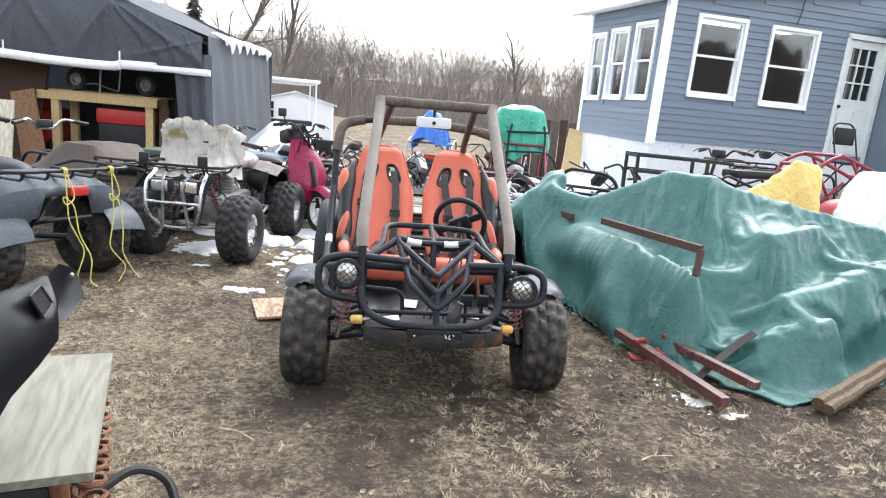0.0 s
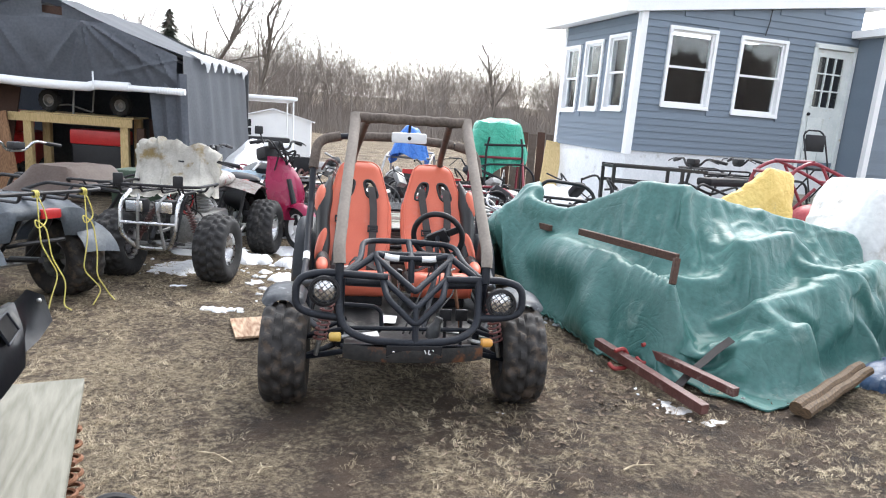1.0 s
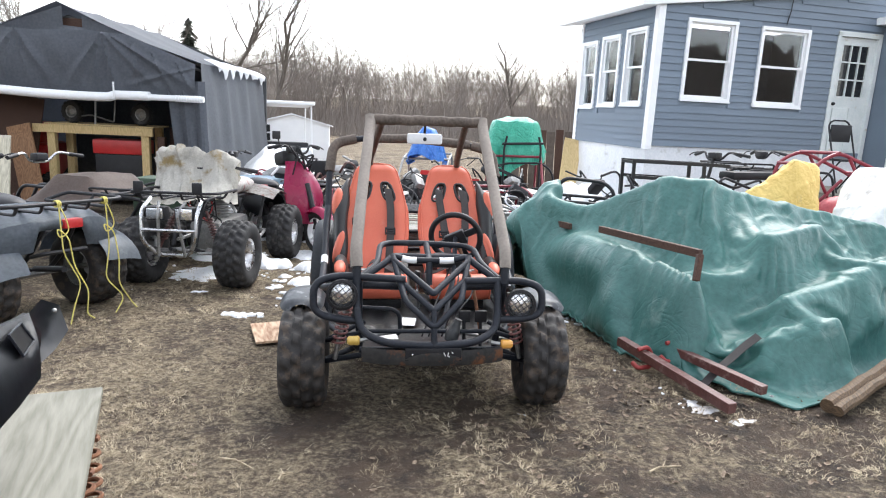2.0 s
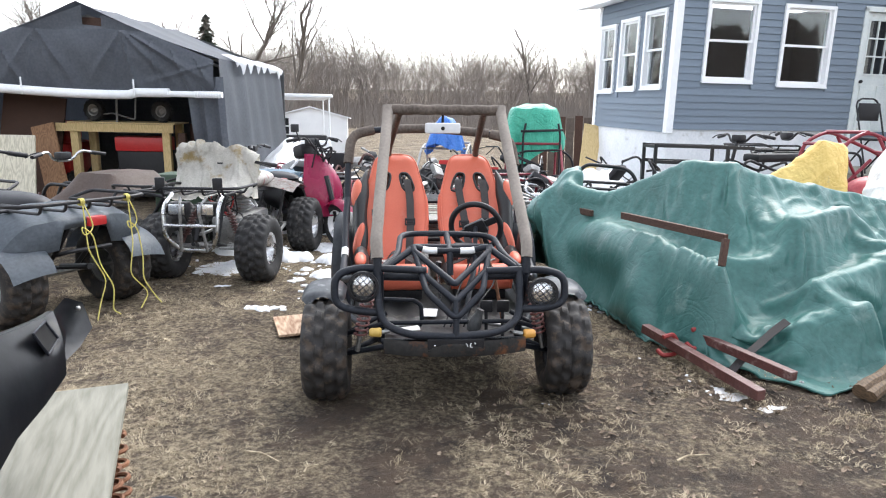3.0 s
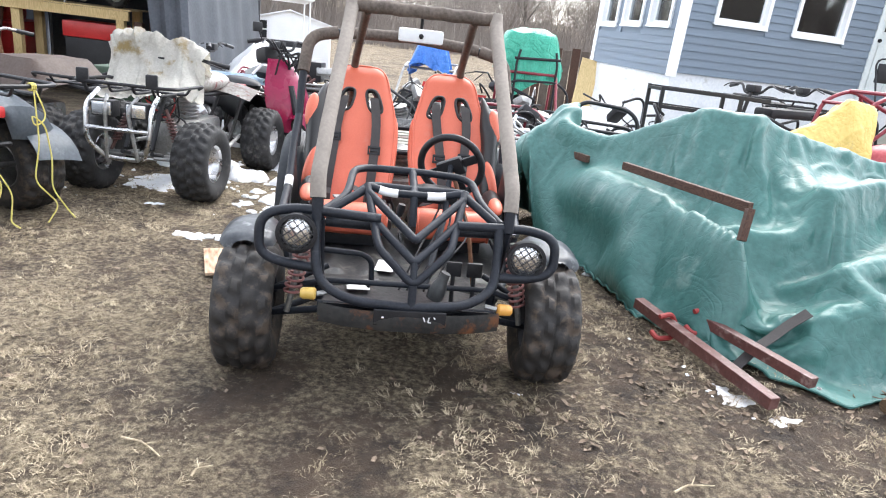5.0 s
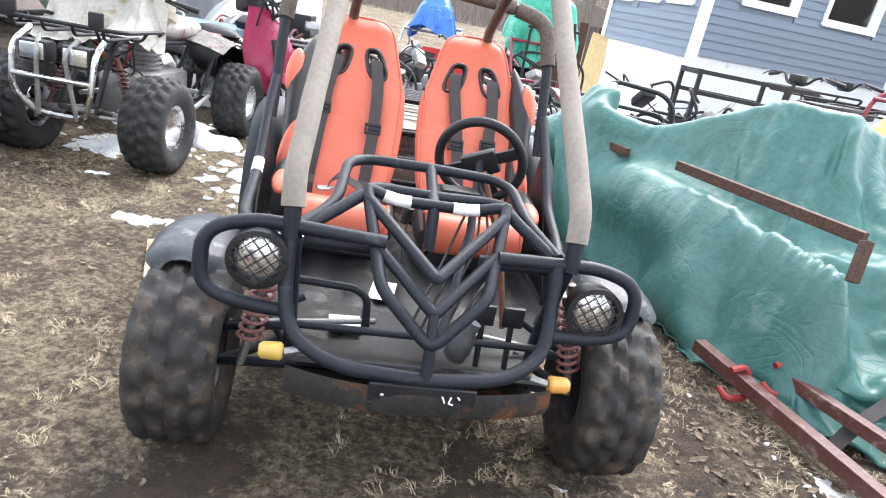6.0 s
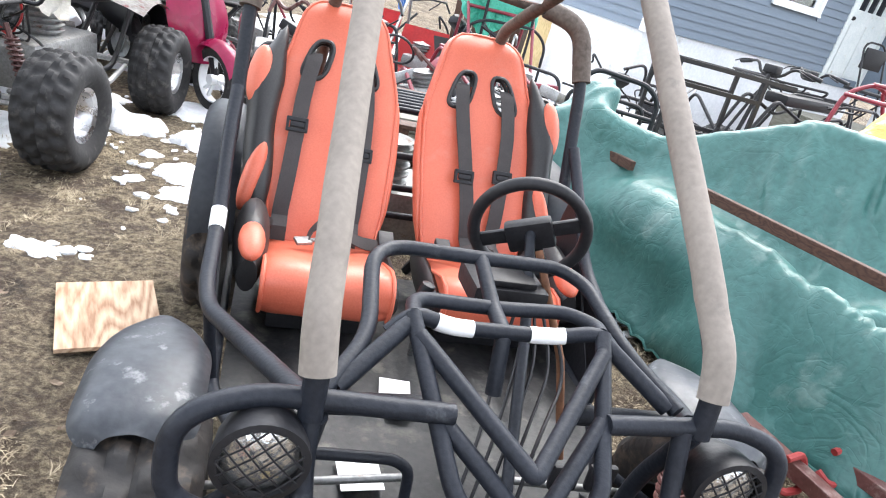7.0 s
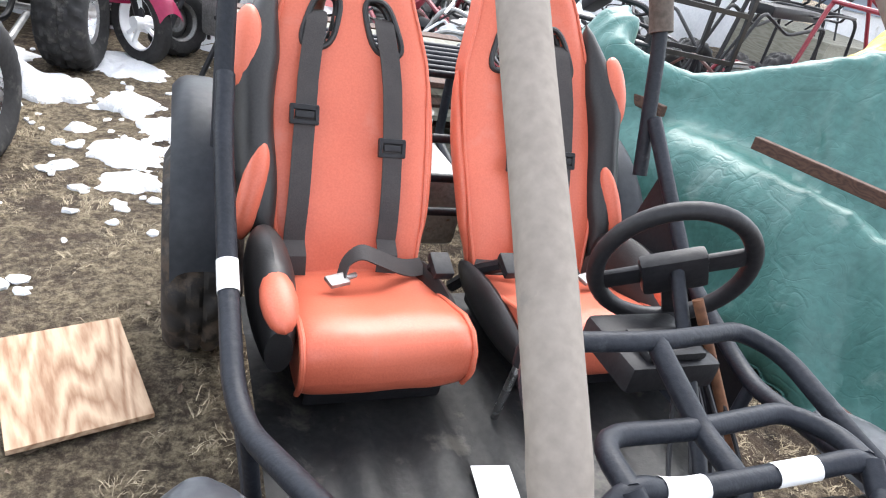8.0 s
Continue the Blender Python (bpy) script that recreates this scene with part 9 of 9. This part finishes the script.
part("flange", bm, M_FPLASTIC, fd)
bm = bmesh.new()
sk = [Vector(p) for p in ((-0.664, 1.045, 0.775), (-0.690, 1.115, 0.775), (-0.672, 1.125, 0.735), (-0.648, 1.058, 0.728))]
outw = Vector((0.62, -0.45, 0.25)).normalized()
tube(bm, [p + outw * 0.004 for p in sk], 0.0028, 6, closed=True)
part("socket_rim", bm, M_TUBE, fd, "worn rim of a square socket")
# flat dark plate: the shade of the socket's hollow is in its colour
bm = bmesh.new()
vs = [bm.verts.new(p + outw * 0.001) for p in sk]
bm.faces.new(vs)
bmesh.ops.solidify(bm, geom=bm.faces[:], thickness=0.006)
part("socket", bm, M_UNLIT, fd)
bm = bmesh.new()
ellipsoid(bm, (-0.716, 1.262, 0.755), (0.006, 0.006, 0.006), None, 8, 6)
part("rivet", bm, M_STEEL, fd)
rg = thing("red_clamp", "small red clamp on the plywood top", "clamp")
bm = bmesh.new()
pipe(bm, [top @ Vector(p) for p in ((-0.42, -0.36, 0.012), (-0.35, -0.34, 0.014), (-0.32, -0.40, 0.014), (-0.31, -0.46, 0.012))], 0.012, 0.03, 8)
part("grip", bm, M_DULLRED, rg)


# ---- snow ----
def snow(cx, cy, w, d, h, seed, label, n=30, rz=0.0, ragged=0.42):
    """A melting patch or heap: thick in the middle, with a ragged edge."""
    bm = bmesh.new()
    rings = []
    lift = ground_z(cx, cy)
    c, s = math.cos(radians(rz)), math.sin(radians(rz))
    m = 12
    for j in range(m + 1):
        t = j / m
        ring = []
        for i in range(n * 2):
            a = math.pi * i / n
            e = 1 + ragged * noise.noise(Vector((math.cos(a) * 1.6 + seed, math.sin(a) * 1.6, 0.3))) + ragged * 0.6 * noise.noise(Vector((math.cos(a) * 4.2 + seed, math.sin(a) * 4.2, 2.0)))
            x, y = t * e * w / 2 * math.cos(a), t * e * d / 2 * math.sin(a)
            x, y = cx + x * c - y * s, cy + x * s + y * c
            z = ground_z(x, y) + lumps(x, y) - 0.008 + h * (1 - t ** (3.0 if h < 0.3 else 2.2)) * (0.72 + (0.75 if h < 0.2 else 0.28) * noise.noise(Vector((x * (5 if h < 0.2 else 2.6) + seed, y * (5 if h < 0.2 else 2.6), 1)))) + 0.012 * noise.noise(Vector((x * 17, y * 17, seed)))
            ring.append(bm.verts.new((x, y, max(z, ground_z(x, y) - 0.02) if t < 1 else ground_z(x, y) - 0.02)))
        rings.append(ring)
    for a, b in zip(rings, rings[1:]):
        for k in range(n * 2):
            bm.faces.new((a[k], a[(k + 1) % (n * 2)], b[(k + 1) % (n * 2)], b[k]))
    bmesh.ops.remove_doubles(bm, verts=rings[0], dist=0.5)
    ob = part("snow_patch", bm, M_ICE if "icy" in label else M_SNOW)
    return tagged(ob, label, "snow", "patches of snow")


SNOW = [(-1.33, 3.98, 0.26, 0.12, 0.03, "thin strip of melting snow on the grass"), (-1.82, 4.55, 0.14, 0.08, 0.02, "thin strip of melting snow on the grass"),
        (-1.66, 5.62, 0.46, 0.34, 0.15, "rounded heap of melting snow by the quads"), (-1.24, 5.55, 0.26, 0.36, 0.08, "ragged patch of melting snow"), (-1.02, 5.30, 0.30, 0.26, 0.06, "ragged patch of melting snow"),
        (-1.12, 4.98, 0.34, 0.30, 0.05, "ragged patch of melting snow"), (-1.05, 4.72, 0.24, 0.20, 0.04, "ragged patch of melting snow"), (-0.86, 5.05, 0.30, 0.30, 0.05, "ragged patch of melting snow"), (-1.36, 5.2, 0.12, 0.10, 0.03, "ragged patch of melting snow"),
        (-1.30, 4.82, 0.10, 0.08, 0.03, "ragged patch of melting snow"), (-1.45, 6.15, 0.7, 0.4, 0.05, "ragged patch of melting snow"), (-2.0, 5.2, 0.8, 0.7, 0.03, "thin snow below the stripped quad"), (-2.2, 6.0, 0.9, 0.6, 0.06, "thin snow below the stripped quad"),
        (0.95, 4.55, 0.16, 0.5, 0.04, "snow along the tarpaulin's hem"), (0.62, 4.1, 0.16, 0.26, 0.03, "snow along the tarpaulin's hem"), (1.35, 2.86, 0.22, 0.26, 0.015, "thin icy snow beside the steel bars"), (1.50, 2.70, 0.16, 0.12, 0.015, "thin icy snow beside the steel bars"),
        (1.10, 3.25, 0.22, 0.14, 0.010, "thin icy snow beside the steel bars"), (0.50, 2.66, 0.07, 0.035, 0.012, "small lump of ice beside the tyre"),
        (-3.15, 10.2, 1.3, 3.4, 1.12, "snow bank slid off the garage roof"), (-2.75, 9.2, 1.0, 1.2, 0.72, "snow bank slid off the garage roof"), (-2.5, 8.5, 2.2, 1.2, 0.60, "snow lying among the vehicles"), (-0.8, 10.4, 4.0, 2.6, 0.18, "snow lying among the vehicles"), (-1.9, 7.5, 1.8, 1.2, 0.36, "snow lying among the vehicles"), (0.6, 12.5, 6.0, 3.0, 0.2, "snow lying beyond the vehicles"), (-1.2, 7.6, 2.2, 1.4, 0.22, "snow lying among the vehicles"), (-0.3, 6.6, 1.8, 0.9, 0.16, "snow lying among the vehicles"), (0.2, 8.4, 2.8, 1.6, 0.25, "snow lying among the vehicles"),
        (1.42, 7.55, 1.1, 0.9, 1.12, "tall heap of snow over buried parts"), (2.2, 8.8, 2.4, 1.4, 0.55, "snow bank along the house"), (3.9, 8.3, 2.4, 1.4, 0.40, "snow bank along the house"), (3.6, 5.9, 1.6, 0.8, 0.40, "snow lying between covered things"), (5.6, 8.2, 2.2, 1.6, 0.5, "snow bank along the house"), (2.3, 6.4, 1.6, 0.8, 0.35, "snow lying between covered things")]
for i, (x, y, w, d, h, lb) in enumerate(SNOW):
    snow(x, y, w, d, h, i * 3.7, lb, 26 if w < 1 else 40, rz=(i * 37) % 60 - 30)


def snow_crumbs():
    """Countless small lumps of snow round the larger patches."""
    rng = random.Random(21)
    bm = bmesh.new()
    for cx, cy, sx, sy, n in ((-1.10, 5.05, 0.17, 0.30, 80), (-1.5, 5.5, 0.35, 0.25, 30), (-1.3, 4.0, 0.16, 0.06, 10), (-1.9, 5.2, 0.4, 0.3, 20), (1.35, 2.85, 0.12, 0.16, 14), (0.95, 4.4, 0.06, 0.25, 12), (-1.0, 6.3, 0.5, 0.3, 25)):
        for _ in range(n):
            x, y = rng.gauss(cx, sx), rng.gauss(cy, sy)
            s = rng.uniform(0.005, 0.03) * (0.4 if cy < 3 else 1)
            ellipsoid(bm, (x, y, ground_z(x, y) + s * 0.18), (s * rng.uniform(0.7, 1.4), s * rng.uniform(0.6, 1.2), s * rng.uniform(0.3, 0.6)), None, 7, 5)
    for v in bm.verts:
        v.co += Vector((noise.noise(v.co * 45), noise.noise(v.co * 45 + Vector((5, 0, 0))), 0.5 * noise.noise(v.co * 45 + Vector((0, 5, 0))))) * 0.012
    tagged(part("snow_crumbs", bm, M_SNOW), "crumbs of melting snow scattered on the grass", "snow", kind="stuff")


snow_crumbs()


# ---- dead grass and litter ----
def scatter_grass():
    """Flattened tufts: blades that share a root and a lie."""
    rng = np.random.default_rng(5)
    nt = 17000
    x = rng.uniform(-2.9, 2.9, nt)
    y = 0.2 + 5.2 * rng.random(nt) ** 0.85
    worn = np.exp(-((x - 0.5) / 1.1) ** 2 - ((y - 2.3) / 0.75) ** 2)
    dens = np.array([0.50 + 1.0 * noise.noise(Vector((a * 1.3, b * 1.3, 9))) + 0.8 * noise.noise(Vector((a * 4.5, b * 4.5, 2))) for a, b in zip(x, y)]) - 0.30 * worn
    keep = dens > rng.random(nt) * 1.0
    x, y = x[keep], y[keep]
    each = rng.integers(5, 17, len(x))
    lie = np.repeat(rng.uniform(0, 6.283, len(x)), each)
    size = np.repeat(rng.uniform(0.6, 1.35, len(x)), each)
    x, y = np.repeat(x, each), np.repeat(y, each)
    n = len(x)
    x, y = x + rng.normal(0, 0.011, n), y + rng.normal(0, 0.011, n)
    z = np.array([ground_z(a, b) + lumps(a, b) for a, b in zip(x, y)])
    ang = lie + rng.normal(0, 0.75, n)
    ln = rng.uniform(0.012, 0.046, n) * size
    lift = rng.uniform(0.05, 0.85, n) ** 1.7
    wd_ = rng.uniform(0.0006, 0.0015, n)
    dx, dy = np.cos(ang), np.sin(ang)
    bend = rng.normal(0, 0.35, n)
    p = np.stack([x, y, z - 0.003], 1)
    mid = p + np.stack([dx * ln * 0.5, dy * ln * 0.5, ln * lift * 0.60 + 0.005], 1)
    end = p + np.stack([np.cos(ang + bend) * ln, np.sin(ang + bend) * ln, ln * lift * 0.70 + 0.004], 1)
    sd = np.stack([-dy * wd_, dx * wd_, np.zeros(n)], 1)
    V = np.concatenate([p - sd, p + sd, mid - sd, mid + sd, end])
    i = np.arange(n)
    quads = np.stack([i, i + n, i + 3 * n, i + 2 * n], 1).tolist()
    tris = np.stack([i + 2 * n, i + 3 * n, i + 4 * n], 1).tolist()
    ob = flat_mesh("grass", V.tolist(), quads + tris, M_STRAW)
    tagged(ob, "short flattened dead straw-coloured grass", "grass", kind="stuff")


def scatter_leaves():
    rng = random.Random(9)
    V, F = [], []
    spots = [(1.35, 3.0, 0.55, 260), (0.8, 2.6, 0.8, 160), (0.3, 1.8, 1.3, 130), (-1.2, 3.0, 1.4, 110), (1.6, 2.3, 0.9, 150)]
    for cx, cy, r, n in spots:
        for _ in range(n):
            x, y = rng.gauss(cx, r * 0.5), rng.gauss(cy, r * 0.5)
            z = ground_z(x, y) + lumps(x, y) + 0.006
            m = Matrix.Translation((x, y, z)) @ pose(0, 0, 0, rng.uniform(-25, 25), rng.uniform(-25, 25), rng.uniform(0, 360))
            s = rng.uniform(0.006, 0.019)
            b = len(V)
            V += [m @ Vector(p) for p in ((-s, 0, 0), (-s * 0.3, s * 0.5, 0.003), (s * 0.5, s * 0.4, 0.0), (s, 0, 0.006), (s * 0.5, -s * 0.42, 0.0), (-s * 0.3, -s * 0.5, 0.002), (0, 0, -0.003))]
            F += [(b + k, b + (k + 1) % 6, b + 6) for k in range(6)]
    ob = flat_mesh("fallen_leaves", V, F, M_LEAF)
    tagged(ob, "dry brown leaves scattered on the mud", "leaves", kind="stuff")


scatter_grass()
scatter_leaves()
for (x, y, l, a) in ((-0.60, 2.05, 0.16, -20), (-0.40, 1.98, 0.06, 60), (1.0, 2.2, 0.14, 25), (0.1, 1.2, 0.12, 70)):
    tw = thing("twig", "thin pale dead twig on the grass", "twig", pose(x, y, ground_z(x, y) + 0.010, 0, 0, a), "twigs")
    bm = bmesh.new()
    tube(bm, [(-l / 2, 0, 0), (-l * 0.1, 0.01, 0.006), (l * 0.2, 0.004, 0.004), (l / 2, -0.012, 0.008)], 0.004, 6, r2=0.002)
    tube(bm, [(0, 0.008, 0.006), (l * 0.25, 0.035, 0.012)], 0.0025, 5, r2=0.001)
    part("stem", bm, M_STRAW, tw)
